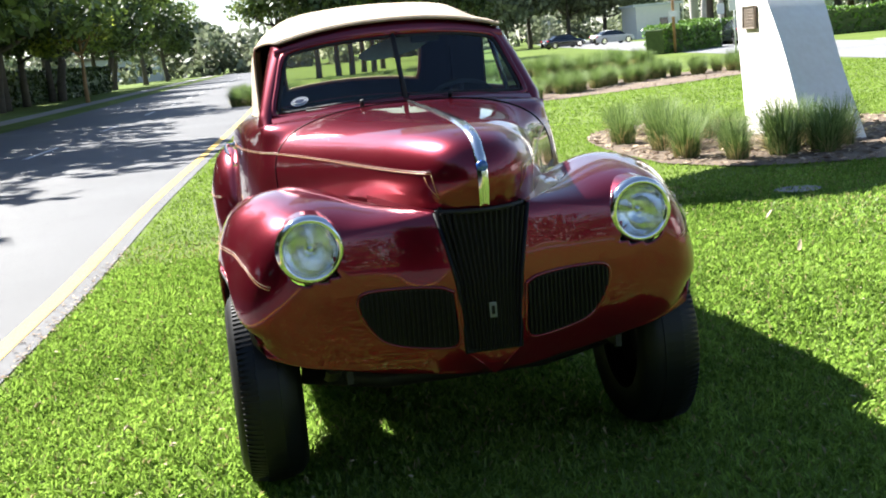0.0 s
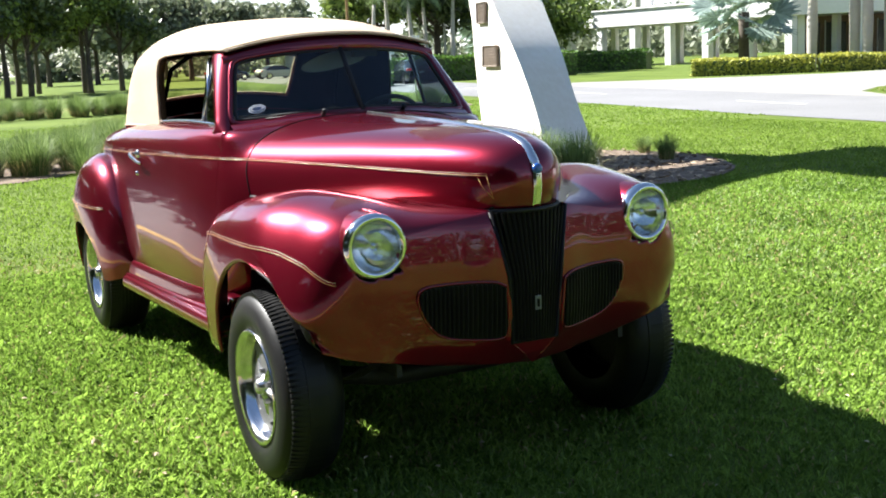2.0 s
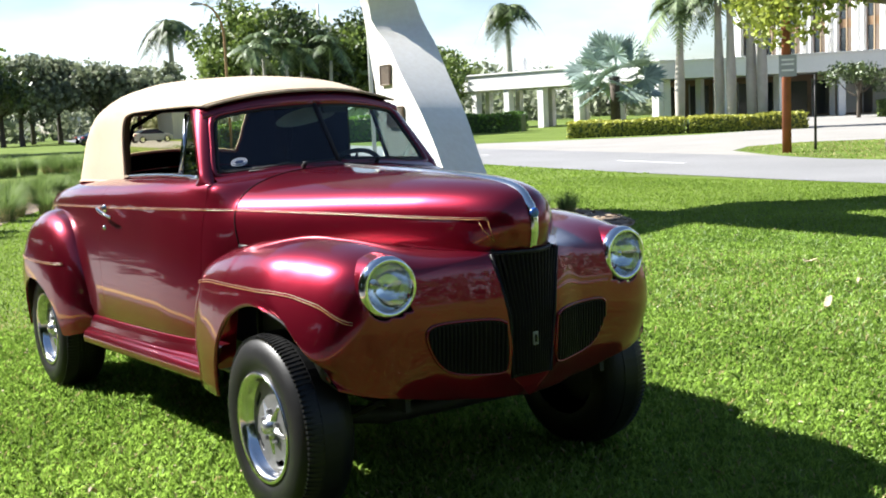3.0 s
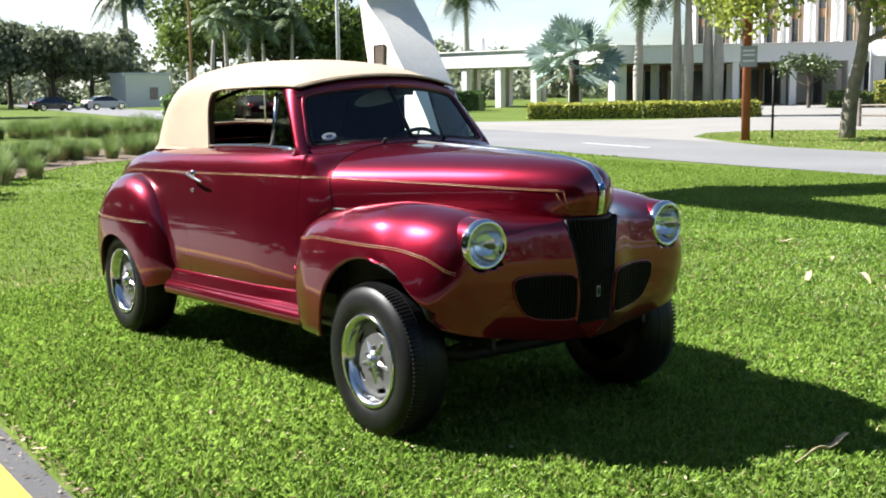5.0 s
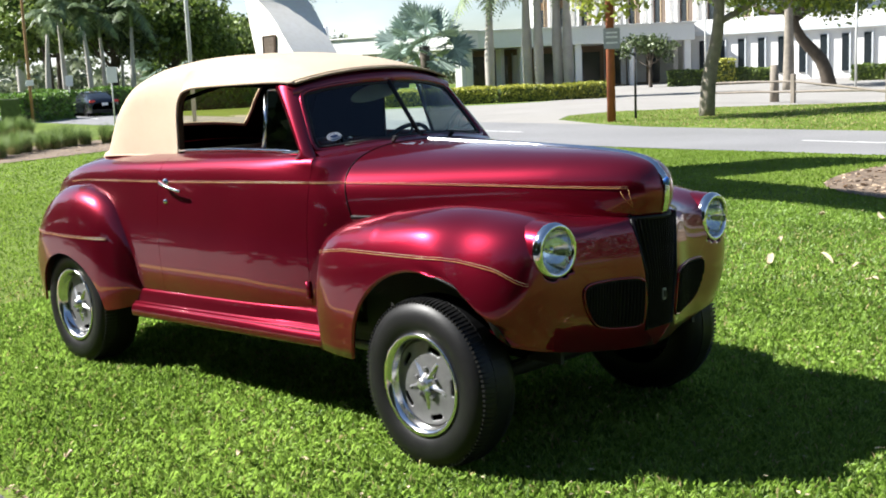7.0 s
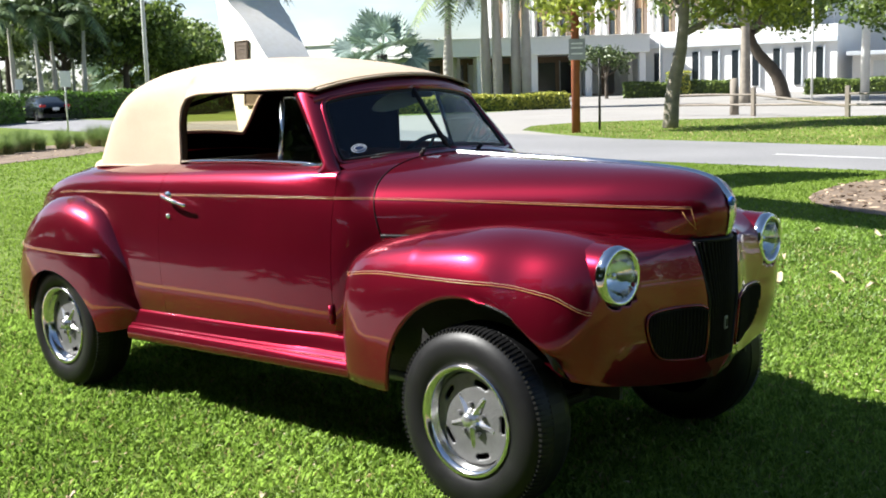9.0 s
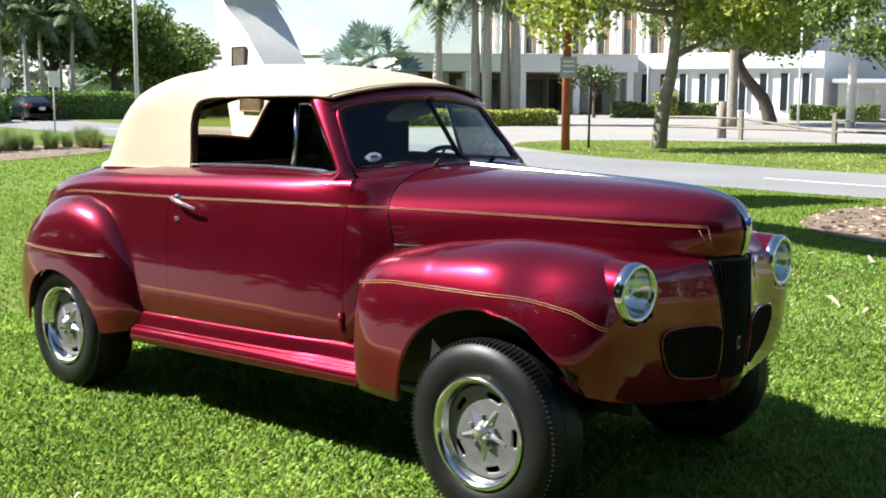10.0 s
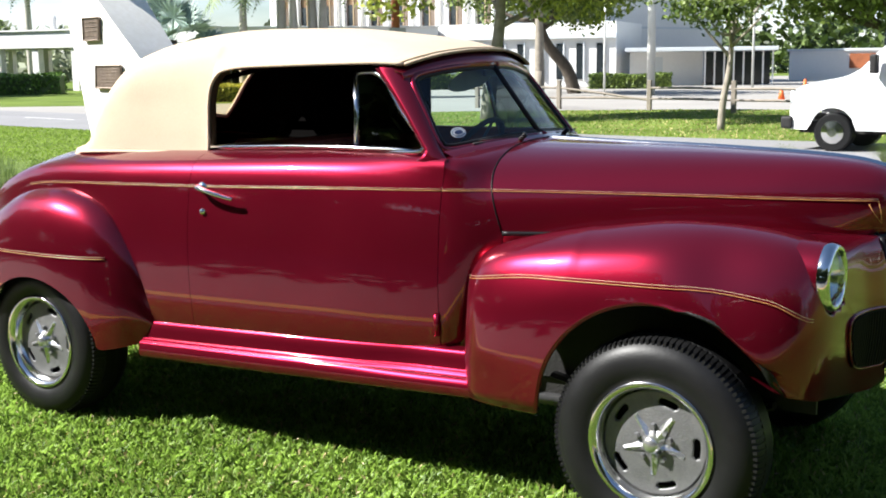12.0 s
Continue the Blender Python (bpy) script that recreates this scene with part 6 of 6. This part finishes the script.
# far left: trees on the median and along the near road
r = random.Random(9)
for i in range(10):
    x, y = 3.5 + 1.45 * i + r.uniform(-1, 1), 84 + r.uniform(-7, 9)
    tree((x, y), r.uniform(7.2, 9.6), 0.2, 2.6, 2.6, (M_LEAFM, M_LEAFD)[i % 2], M_BARKD, 100 + i, "tall dark tree on the far median", 4200, 0.2, 6, clump=0.6)
for i in range(9):
    x, y = 22 + 5.2 * i * 0.68 + r.uniform(-2, 2), 150 + r.uniform(-14, 16)
    tree((x, y), r.uniform(8, 12), 0.3, 2.6, 5.5, M_HAZE, M_BARKD, 120 + i, "broad distant tree with air haze in its leaf colour", 6000, 0.40, 6, clump=0.5)
for i, (x, y) in enumerate([(-11.8, 44), (-14.2, 54), (-13.4, 64), (-15.0, 75), (-12.9, 86), (-14.0, 98), (-12.2, 112), (-12.8, 127), (-10.6, 145), (-9.0, 168), (-14.5, 36), (-5.5, 205)]):
    tree((x, y), r.uniform(8.5, 10.5), 0.32, 3.0, 5.2, M_LEAFD if i % 2 else M_LEAFM, M_BARKD, 140 + i, "dark spreading oak along the road", 9500, 0.27, 9, (r.uniform(-.4, .8), 0), clump=0.52)
# Unseen oaks, added so the car's side reflects something dark.
for i in range(9):
    x, y = -15.5 + r.uniform(-1.5, 1.5), -34 + 8.2 * i + r.uniform(-1.5, 1.5)
    tree((x, y), r.uniform(9.5, 12), 0.32, 2.0, 5.8, M_LEAFD, M_BARKD, 170 + i, "unseen dark oak added to darken the car's reflections", 8000, 0.36, 8, clump=0.6)


def far_woods(name, a0, a1, dist, n, h, size, material, seed, label):
    """A belt of distant foliage with an uneven top, seen from the middle of the place."""
    q = np.random.default_rng(seed)
    k = 90
    ang = np.linspace(a0, a1, k) + q.normal(0, 0.01, k)
    dd = dist * q.uniform(0.9, 1.15, k)
    hh = h * q.uniform(0.55, 1.1, k)
    cs, rs = [], []
    for t, di, hi in zip(ang, dd, hh):
        for z in np.arange(1.0, hi, 2.6):
            cs.append((di * math.sin(t) + q.normal(0, 2), di * math.cos(t) + q.normal(0, 2), z))
            rs.append(q.uniform(2.4, 4.2))
    ob = leaf_cloud(name, cs, rs, n, size, material, seed, None, 0.9)
    return tagged(ob, label, "woodland", kind="stuff")


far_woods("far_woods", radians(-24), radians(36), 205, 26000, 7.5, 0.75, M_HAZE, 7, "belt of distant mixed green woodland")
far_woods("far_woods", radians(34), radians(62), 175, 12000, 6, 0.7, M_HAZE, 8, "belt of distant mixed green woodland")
far_woods("far_woods", radians(62), radians(86), 200, 8000, 9, 0.9, M_LEAFD, 13, "belt of distant mixed green woodland")
# These two belts stay out of view; added to darken the paint's reflections.
far_woods("far_woods", radians(86), radians(235), 80, 22000, 15, 0.8, M_LEAFD, 9, "belt of distant mixed green woodland")
far_woods("far_woods", radians(235), radians(330), 90, 20000, 15, 0.8, M_LEAFD, 10, "belt of distant mixed green woodland")
hedge((-17.6, 62), (-12.6, 112), 2.0, 2.3, M_LEAFD, 180, "dark overgrown shrubs under the oaks", 6000, 0.19)
for i in range(8):
    x, y = -14.5 + 0.05 * i + r.uniform(-1, 1), 50 + 9 * i
    tree((x, y), r.uniform(8, 10), 0.26, 2.2, 4.6, M_LEAFD, M_BARKD, 190 + i, "dark spreading oak behind the road", 4200, 0.24, 7, clump=0.5)
# Unseen shrub row, added to hide the sunlit strip from the door's reflection.
for k in range(6):
    hedge((-13.8 + 0.12 * k, -40 + 14 * k), (-13.6 + 0.12 * k, -26.5 + 14 * k), 1.8, 2.6, M_LEAFD, 210 + k, "unseen dark shrubs added to darken the door's reflection", 2600, 0.2)
tree((-9.3, 70.5), 6.0, 0.13, 2.4, 2.4, M_LEAFY, M_BROWNPOLE, 160, "young bright green tree by the road", 1800, 0.17, 6)

# ---- posts, signs, fence ----
def post(name, at, h, r, material, label, cat):
    x, y = at
    t = thing(name, (x, y, 0), label, cat)
    part("shaft", tube([(x, y, -0.1), (x, y, h * 0.5), (x, y, h)], [r * 1.08, r, r * 0.9], 12), material, t, smooth=True)
    return t


p = post("sign_post", (22.55, 16.65), 6.2, 0.115, M_RUST, "rust-red wooden post with a grey sign on the island", "sign post")
sm = Matrix.Translation((22.47, 16.53, 2.33)) @ Matrix.Rotation(radians(-52), 4, "Z")
s = part("sign_plate", box((0, 0, 0), (0.46, 0.015, 0.58), 0.004, sm), M_SIGNGREY, p, "grey sign seen with plain bars")
for k in (0.16, 0.04, -0.12):
    part("text_bar", box((0, -0.010, k), (0.32, 0.004, 0.045), 0, sm), M_WHITE, s)
settle(p)
settle(post("thin_post", (24.2, 17.0), 2.1, 0.035, M_UNDER, "thin dark metal post on the island", "post"))
for x, y, h, rr in ((20.5, 35.0, 9.0, 0.075), (51.5, 20.5, 9.5, 0.20), (46.0, 20.65, 5.2, 0.05), (62.3, 18.5, 8.0, 0.07), (72, 45.0, 6.0, 0.06), (58, 138, 11, 0.10), (36, 67.8, 9.5, 0.09)):
    settle(post("lamp_post", (x, y), h, rr, M_POLE, "plain pale metal pole", "pole"))
bp = thing("street_lamp", (21.5, 51.0, 0), "slim brown street lamp with curved arm and small white sign", "street lamp")
part("shaft", tube([(21.5, 51.0, -0.1), (21.5, 51.0, 3.0), (21.5, 51.0, 5.8)] + [(21.5 - 1.1 * (1 - math.cos(a)), 51.0, 5.8 + 1.7 * math.sin(a)) for a in np.linspace(0.2, 1.5, 7)],
                   np.linspace(0.075, 0.045, 10).tolist(), 10), M_BROWNPOLE, bp, smooth=True)
part("lamp_head", tube([(20.45, 51.0, 7.50), (20.0, 51.0, 7.52), (19.8, 51.0, 7.48)], [0.05, 0.10, 0.05], 10), M_SIGNGREY, bp, smooth=True)
part("sign_plate", box((21.44, 50.85, 1.95), (0.42, 0.02, 0.28), 0.004), M_WHITE, bp, "small white sign")
settle(bp)
for x, y, h in ((27.6, 59.0, 2.3), (44.6, 154, 3.4), (18.5, 37.5, 2.3)):
    q = post("road_sign", (x, y), h, 0.03, M_POLE, "small pale sign on a thin pole", "sign")
    part("sign_plate", box((x, y - 0.05, h - 0.25), (0.45, 0.02, 0.6), 0.004), M_WHITE, q, "pale sign plate")
    settle(q)
FENCE = [(33.6, 20.4), (33.4, 16.9), (33.0, 13.3), (31.8, 10.0), (30.4, 6.8), (29.0, 3.4), (27.6, 0.0)]
fence = thing("rail_fence", (32, 10, 0), "weathered grey split-rail fence with a slipped rail", "fence")
for i, (x, y) in enumerate(FENCE):
    part("post", box((x, y, 0.5), (0.15, 0.15, 1.05), 0.02), M_WOODGREY, fence)
for i, ((x0, y0), (x1, y1)) in enumerate(zip(FENCE, FENCE[1:])):
    for z, d in ((0.40, 0), (0.76, -0.42 if i == 1 else 0)):
        a, b = Vector((x0, y0, z)), Vector((x1, y1, z + d))
        part("rail", tube([a, (a + b) / 2 + Vector((0, 0, 0.02)), b], [0.05, 0.065, 0.05], 7, squash=0.7), M_WOODGREY, fence)
settle(fence)
settle(post("bollard", (34.6, 18.3), 1.35, 0.16, M_WOODGREY, "thick weathered wooden bollard", "bollard"))
for x, y, h in ((44.5, 11.0, 0.9), (43.2, 11.6, 0.55)):
    c = thing("traffic_cone", (x, y, 0), "orange traffic cone on the forecourt", "traffic cone")
    part("cone", tube([(x, y, 0.04), (x, y, h)], [0.16, 0.05], 12), M_ORANGE, c, smooth=True)
    part("foot", box((x, y, 0.02), (0.42, 0.42, 0.04)), M_ORANGE, c)
    settle(c)

# ---- buildings ----
def frame_of(p, q):
    p, q = Vector((*p, 0)), Vector((*q, 0))
    d = (q - p).normalized()
    return Matrix.Translation(p) @ Matrix.Rotation(math.atan2(d.y, d.x), 4, "Z"), (q - p).length


# office block with entrance canopy
b = thing("office_building", (70, 55, 0), "white office block with bronze windows above a grey canopy", "building")
m, L = frame_of((60.2, 59.1), (72.9, 46.5))
part("canopy", box((L / 2, 4.2, 3.95), (L, 8.4, 1.3), 0.05, m), M_STONE, b, "grey-white flat canopy fascia")
part("coping", box((L / 2, 4.2, 4.65), (L + 0.3, 8.7, 0.10), 0.02, m), M_STONE, b)
part("recess_wall", box((L / 2, 8.2, 1.65), (L - 0.4, 0.3, 3.3), 0, m), M_BRONZEWIN, b, "shaded entrance wall")
for i in range(5):
    u = 0.5 + i * (L - 1.0) / 4
    part("column", box((u, 0.5, 1.65), (0.5, 0.5, 3.3), 0.03, m), M_STONE, b)
    part("column", box((u, 5.2, 1.65), (0.4, 0.4, 3.3), 0.03, m), M_STONE, b)
for i in range(9):
    u = 1.2 + i * (L - 2.4) / 8
    pane = part("entrance_pane", box((u, 7.98, 1.45), (1.5, 0.10, 2.7), 0, m), M_STONE if i in (2, 7) else M_DARKGLASS, b)
    part("pane_frame", box((u - 0.8, 7.94, 1.5), (0.08, 0.12, 2.9), 0, m), M_FASCIA, pane)
m, L = frame_of((79.6, 69.0), (76.3, 42.6))
part("tower", box((L / 2, 8.0, 9.5), (L, 16, 19), 0.1, m), M_STONE, b, "white wall with tall recesses")
for i in range(9):
    u = 2.2 + i * 2.85
    w = part("window_bay", box((u, -0.03, 10.9), (1.65, 0.14, 13.0), 0, m), M_BRONZEWIN, b, "tall bronze window bay")
    part("fin", box((u - 0.93, -0.22, 10.9), (0.20, 0.5, 13.3), 0, m), M_STONE, w)
    part("fin", box((u + 0.93, -0.22, 10.9), (0.20, 0.5, 13.3), 0, m), M_STONE, w)
    part("mullion", box((u, -0.13, 10.9), (0.10, 0.10, 13.0), 0, m), M_WELT, w)
    for z in (5.9, 8.7, 11.5, 14.3):
        part("pane", box((u - 0.41, -0.11, z), (0.56, 0.06, 2.1), 0, m), M_DARKGLASS, w)
        part("pane", box((u + 0.41, -0.11, z), (0.56, 0.06, 2.1), 0, m), M_BRONZEWIN if z > 9 else M_BRONZE, w)
settle(b)
# white hall beside it
b = thing("white_hall", (84, 35, 0), "plain tall white hall with low slotted wing and glazed porch", "building")
m, L = frame_of((74.4, 47.8), (76.6, 33.1))
part("low_wing", box((L / 2, 4, 2.4), (L, 8, 4.8), 0.03, m), M_STONE, b, "low white wing with narrow windows")
part("wing_band", box((L / 2, -0.15, 3.75), (L + 0.2, 0.5, 0.35), 0.02, m), M_FASCIA, b)
for i in range(9):
    slot = part("slot_window", box((1.0 + i * 1.58, -0.04, 1.85), (0.55, 0.12, 2.7), 0, m), M_DARKGLASS, b, "narrow dark window slot")
    part("slot_frame", box((1.0 + i * 1.58 + 0.33, -0.08, 1.85), (0.10, 0.2, 2.9), 0, m), M_FASCIA, slot)
m, L = frame_of((83.8, 36.6), (96.5, 31.5))
part("hall", box((L / 2, 6, 7), (L, 12, 14), 0.05, m), M_STONE, b, "plain pale wall")
for z in (4.6, 9.2):
    part("wall_band", box((L / 2, -0.03, z), (L, 0.08, 0.16), 0, m), M_FASCIA, b)
m, L = frame_of((75.0, 31.7), (78.7, 21.6))
part("porch_roof", box((L / 2, 3, 2.62), (L, 7, 0.28), 0.03, m), M_FASCIA, b, "thin flat porch roof")
part("porch_wall", box((L * 0.27, 3.2, 1.24), (L * 0.5, 0.4, 2.48), 0, m), M_STONE, b, "pale wall under the porch")
part("porch_door", box((L * 0.2, 2.96, 1.05), (1.0, 0.08, 2.1), 0, m), M_FASCIA, b)
part("porch_glass", box((L * 0.76, 5.6, 1.24), (L * 0.46, 0.3, 2.48), 0, m), M_DARKGLASS, b)
for i in range(8):
    part("porch_post", box((L * 0.53 + i * L * 0.063, 0.4, 1.24), (0.11, 0.11, 2.48), 0, m), M_STONE, b)
settle(b)
b = thing("far_house", (120, 20, 0), "distant white house with a brick-red window", "building")
m, L = frame_of((102, 27), (103.5, 6))
part("wall", box((L / 2, 4, 1.3), (L, 8, 2.6), 0, m), M_STONE, b)
part("window", box((L * 0.30, -0.05, 1.7), (2.2, 0.1, 1.3), 0, m), M_RUST, b)
part("window", box((L * 0.60, -0.05, 1.6), (1.6, 0.1, 1.2), 0, m), M_DARKGLASS, b)
part("roof", box((L / 2, 4, 2.7), (L + 0.4, 8.4, 0.2), 0, m), M_FASCIA, b)
settle(b)
# white pavilion
b = thing("pavilion", (56, 68, 0), "long white pavilion with a deep fascia on square columns", "building")
m, L = frame_of((55.2, 81.7), (58.9, 57.9))
part("fascia", box((L / 2, 3.2, 3.95), (L, 6.4, 1.3), 0.03, m), M_STONE, b, "deep white fascia")
part("coping", box((L / 2, 3.2, 4.66), (L + 0.3, 6.7, 0.12), 0.02, m), M_STONE, b)
for i in range(7):
    u = 0.5 + i * (L - 1.0) / 6
    part("column", box((u, 0.45, 1.65), (0.62, 0.62, 3.3), 0.02, m), M_STONE, b)
    part("column", box((u, 5.9, 1.65), (0.5, 0.5, 3.3), 0.02, m), M_STONE, b)
part("finial", tube([m @ Vector((L * 0.32, 3, 4.7)), m @ Vector((L * 0.32, 3, 5.0)), m @ Vector((L * 0.32, 3, 5.7)), m @ Vector((L * 0.32, 3, 6.0))], [0.35, 0.22, 0.26, 0.1], 10), M_STONE, b, "white urn finial", True)
settle(b)
# house behind the oaks
b = thing("roadside_house", (-17.5, 196, 0), "pale blue-white house behind the oaks", "building")
part("wall", box((-17.5, 196, 2.1), (13.0, 7, 4.2)), M_FASCIA, b)
part("roof", box((-17.5, 196, 4.45), (13.8, 8, 0.5)), M_WOODGREY, b)
for x in (-21.5, -17.0, -13.2):
    part("window", box((x, 192.45, 2.0), (1.4, 0.1, 1.6)), M_DARKGLASS, b)
settle(b)
b = thing("far_white_building", (50, 128, 0), "small white building beyond the parked cars", "building")
part("wall", box((50.5, 130, 1.9), (5.5, 5, 3.8)), M_STONE, b)
part("roof", box((50.5, 130, 3.9), (6, 5.5, 0.3)), M_FASCIA, b)
part("window", box((51.2, 127.45, 1.6), (1.0, 0.1, 1.4)), M_DARKGLASS, b)
settle(b)


# ---- other vehicles ----
def coupe(name, at, heading, material, label, cat="car", tall=0.0, length=4.6):
    """A modern car: body in sections along its length, glass house, wheels, lamps. Nose towards +x before turning."""
    t = thing(name, (*at, 0), label, cat)
    m = Matrix.Translation((*at, 0)) @ Matrix.Rotation(heading, 4, "Z")
    hl = length / 2
    zt = spl([-hl, -hl + 0.15, -1.6, -0.2, 0.9, 1.7, hl - 0.1, hl], [0.75, 1.0 + tall * .4, 0.98 + tall * .5, 0.95 + tall * .5, 0.93 + tall * .4, 0.84 + tall * .35, 0.68, 0.5])
    hw = spl([-hl, -hl + 0.25, -1.0, 1.0, hl - 0.35, hl], [0.70, 0.86, 0.91, 0.90, 0.80, 0.55])
    rows = []
    for x in np.linspace(-hl, hl, 36):
        w, z = float(hw(x)), float(zt(x))
        cut = 0.22
        for wx in (-1.42, 1.42):
            d = 0.37**2 - (x - wx) ** 2
            if d > 0:
                cut = max(cut, 0.32 + math.sqrt(d))
        half = crv([(w * 0.98, cut), (w, max(cut + 0.03, 0.55)), (w * 0.96, max(cut + 0.05, z - 0.16)), (w * 0.82, z - 0.02), (0.0, z + 0.02)], 12)
        pts = [(x, a, b) for a, b in half] + [(x, -a, b) for a, b in half[-2::-1]]
        rows.append([tuple(m @ Vector(p)) for p in pts])
    skin("body", rows, material, t, thick=0.01)
    rz = 1.38 + tall
    house = []
    for x, k in zip((-1.75, -1.1, -0.55, 0.1, 0.55, 1.15), (0, 0.86, 1.0, 1.0, 0.9, 0.0)):
        z = 0.94 + tall * 0.5 + (rz - 0.94 - tall * 0.5) * k
        w0, w1 = 0.80, 0.80 - 0.22 * k
        pts = [(x, w0, 0.9 + tall * 0.5), (x, w1, z - 0.03 * k), (x, w1 * 0.7, z), (x, 0, z + 0.01), (x, -w1 * 0.7, z), (x, -w1, z - 0.03 * k), (x, -w0, 0.9 + tall * 0.5)]
        house.append([tuple(m @ Vector(p)) for p in pts])
    skin("glass_house", house, M_DARKGLASS, t, label="dark tinted windows")
    roof = []
    for x, k in zip((-1.0, -0.5, 0.1, 0.5), (0.9, 1.0, 1.0, 0.92)):
        z = 0.94 + tall * .5 + (rz - 0.94 - tall * .5) * k + 0.012
        roof.append([tuple(m @ Vector((x, w, z - 0.03 * abs(w) * 1.4))) for w in (-0.58, -0.3, 0, 0.3, 0.58)])
    skin("roof", roof, material, t, thick=0.02)
    for wx in (-1.42, 1.42):
        for sy in (-0.84, 0.84):
            c = m @ Vector((wx, sy, 0.33))
            ax = (m.to_3x3() @ Vector((0, 1, 0))) * (1 if sy > 0 else -1)
            w = part("wheel", tube([c - ax * 0.2, c - ax * 0.02, c + ax * 0.0], [0.33, 0.33, 0.30], 24), M_RUBBER, t, smooth=False)
            part("rim", tube([c - ax * 0.02, c + ax * 0.006], [0.235, 0.225], 20), M_ALU, w)
            for k in range(7):
                a = 2 * math.pi * k / 7
                e = c + (m.to_3x3() @ Vector((math.cos(a), 0, math.sin(a)))) * 0.20 + ax * 0.012
                part("spoke_gap", tube([e - (e - c) * 0.25 + ax * 0.0, e - (e - c) * 0.55], [0.03, 0.02], 5), M_UNDER, w)
    for sy in (-0.66, 0.66):
        part("tail_lamp", box((-hl + 0.10, sy, 0.84), (0.14, 0.32, 0.13), 0.03, m), M_RED, t, "red tail lamp")
        part("head_lamp", box((hl - 0.28, sy * 0.95, 0.66), (0.25, 0.26, 0.1), 0.03, m), M_LENS, t)
    part("number_plate", box((-hl - 0.01, 0, 0.68), (0.02, 0.34, 0.16), 0.004, m), M_WHITE, t, "pale blank number plate")
    part("underbody", box((0, 0, 0.3), (length - 0.6, 1.5, 0.2), 0, m), M_UNDER, t)
    return settle(t)


coupe("car", (28.2, 57.5), math.atan2(5.5, 1.2) , M_BLACKCAR, "shiny black two-door coupe on the cross road")
coupe("car", (38.6, 110), 0.2, M_POLE, "distant silver parked car under the trees")
coupe("car", (34.0, 112), 0.2, M_BLACKCAR, "distant dark parked car under the trees")


def van(at, heading):
    t = thing("van", (*at, 0), "white van with a sloping nose on the cross road", "van")
    m = Matrix.Translation((*at, 0)) @ Matrix.Rotation(heading, 4, "Z")
    xs = [0.0, 0.06, 0.3, 0.9, 1.15, 1.6, 2.0, 2.4, 5.6]
    zt = spl(xs, [0.85, 1.10, 1.19, 1.31, 1.42, 1.84, 2.20, 2.30, 2.33])
    rows = []
    for x in np.concatenate([np.linspace(0, 2.4, 34), [3, 4, 5, 5.6]]):
        z = float(zt(x))
        w = 0.98 if x > 0.5 else 0.80 + 0.18 * math.sqrt(x / 0.5)
        cut = 0.38
        for wx in (0.82, 4.4):
            d = 0.40**2 - (x - wx) ** 2
            if d > 0:
                cut = max(cut, 0.37 + math.sqrt(d))
        half = crv([(w * 0.98, cut), (w, max(cut + 0.03, 0.66)), (w * 0.985, max(cut + 0.06, min(z - 0.1, 1.25))), (w * (0.88 if z > 1.4 else 0.93), z - 0.07), (w * 0.7, z - 0.005), (0, z + 0.03)], 14)
        pts = [(x, a, b) for a, b in half] + [(x, -a, b) for a, b in half[-2::-1]]
        rows.append([tuple(m @ Vector(p)) for p in pts])
    skin("body", rows, M_VAN, t, thick=0.01)
    for s in (1, -1):
        part("side_window", (lambda q: q)(box((2.2, s * 0.945, 1.66), (0.95, 0.03, 0.52), 0.01, m)), M_DARKGLASS, t)
        mi = part("mirror", box((1.55, s * 1.13, 1.52), (0.12, 0.2, 0.32), 0.03, m), M_UNDER, t, "black door mirror")
        part("head_lamp", box((0.10, s * 0.74, 0.95), (0.14, 0.30, 0.22), 0.03, m), M_LENS, t)
    part("bumper", box((-0.02, 0, 0.50), (0.2, 1.86, 0.22), 0.04, m), M_UNDER, t, "black front bumper")
    part("windscreen", box((1.60, 0, 1.80), (0.03, 1.5, 0.62), 0.01, m @ Matrix.Translation((0, 0, 0)) ), M_DARKGLASS, t)
    for wx in (0.82, 4.4):
        for sy in (-0.92, 0.92):
            c = m @ Vector((wx, sy, 0.34))
            ax = (m.to_3x3() @ Vector((0, 1, 0))) * (1 if sy > 0 else -1)
            w = part("wheel", tube([c - ax * 0.22, c - ax * 0.03, c], [0.34, 0.34, 0.31], 24), M_RUBBER, t)
            part("hub_cap", tube([c - ax * 0.02, c + ax * 0.012, c + ax * 0.03], [0.21, 0.20, 0.08], 16), M_ALU, w, "silver wheel cover")
    part("underbody", box((2.8, 0, 0.42), (5.2, 1.6, 0.2), 0, m), M_UNDER, t)
    return settle(t)


van((17.5, 4.15), radians(-96))
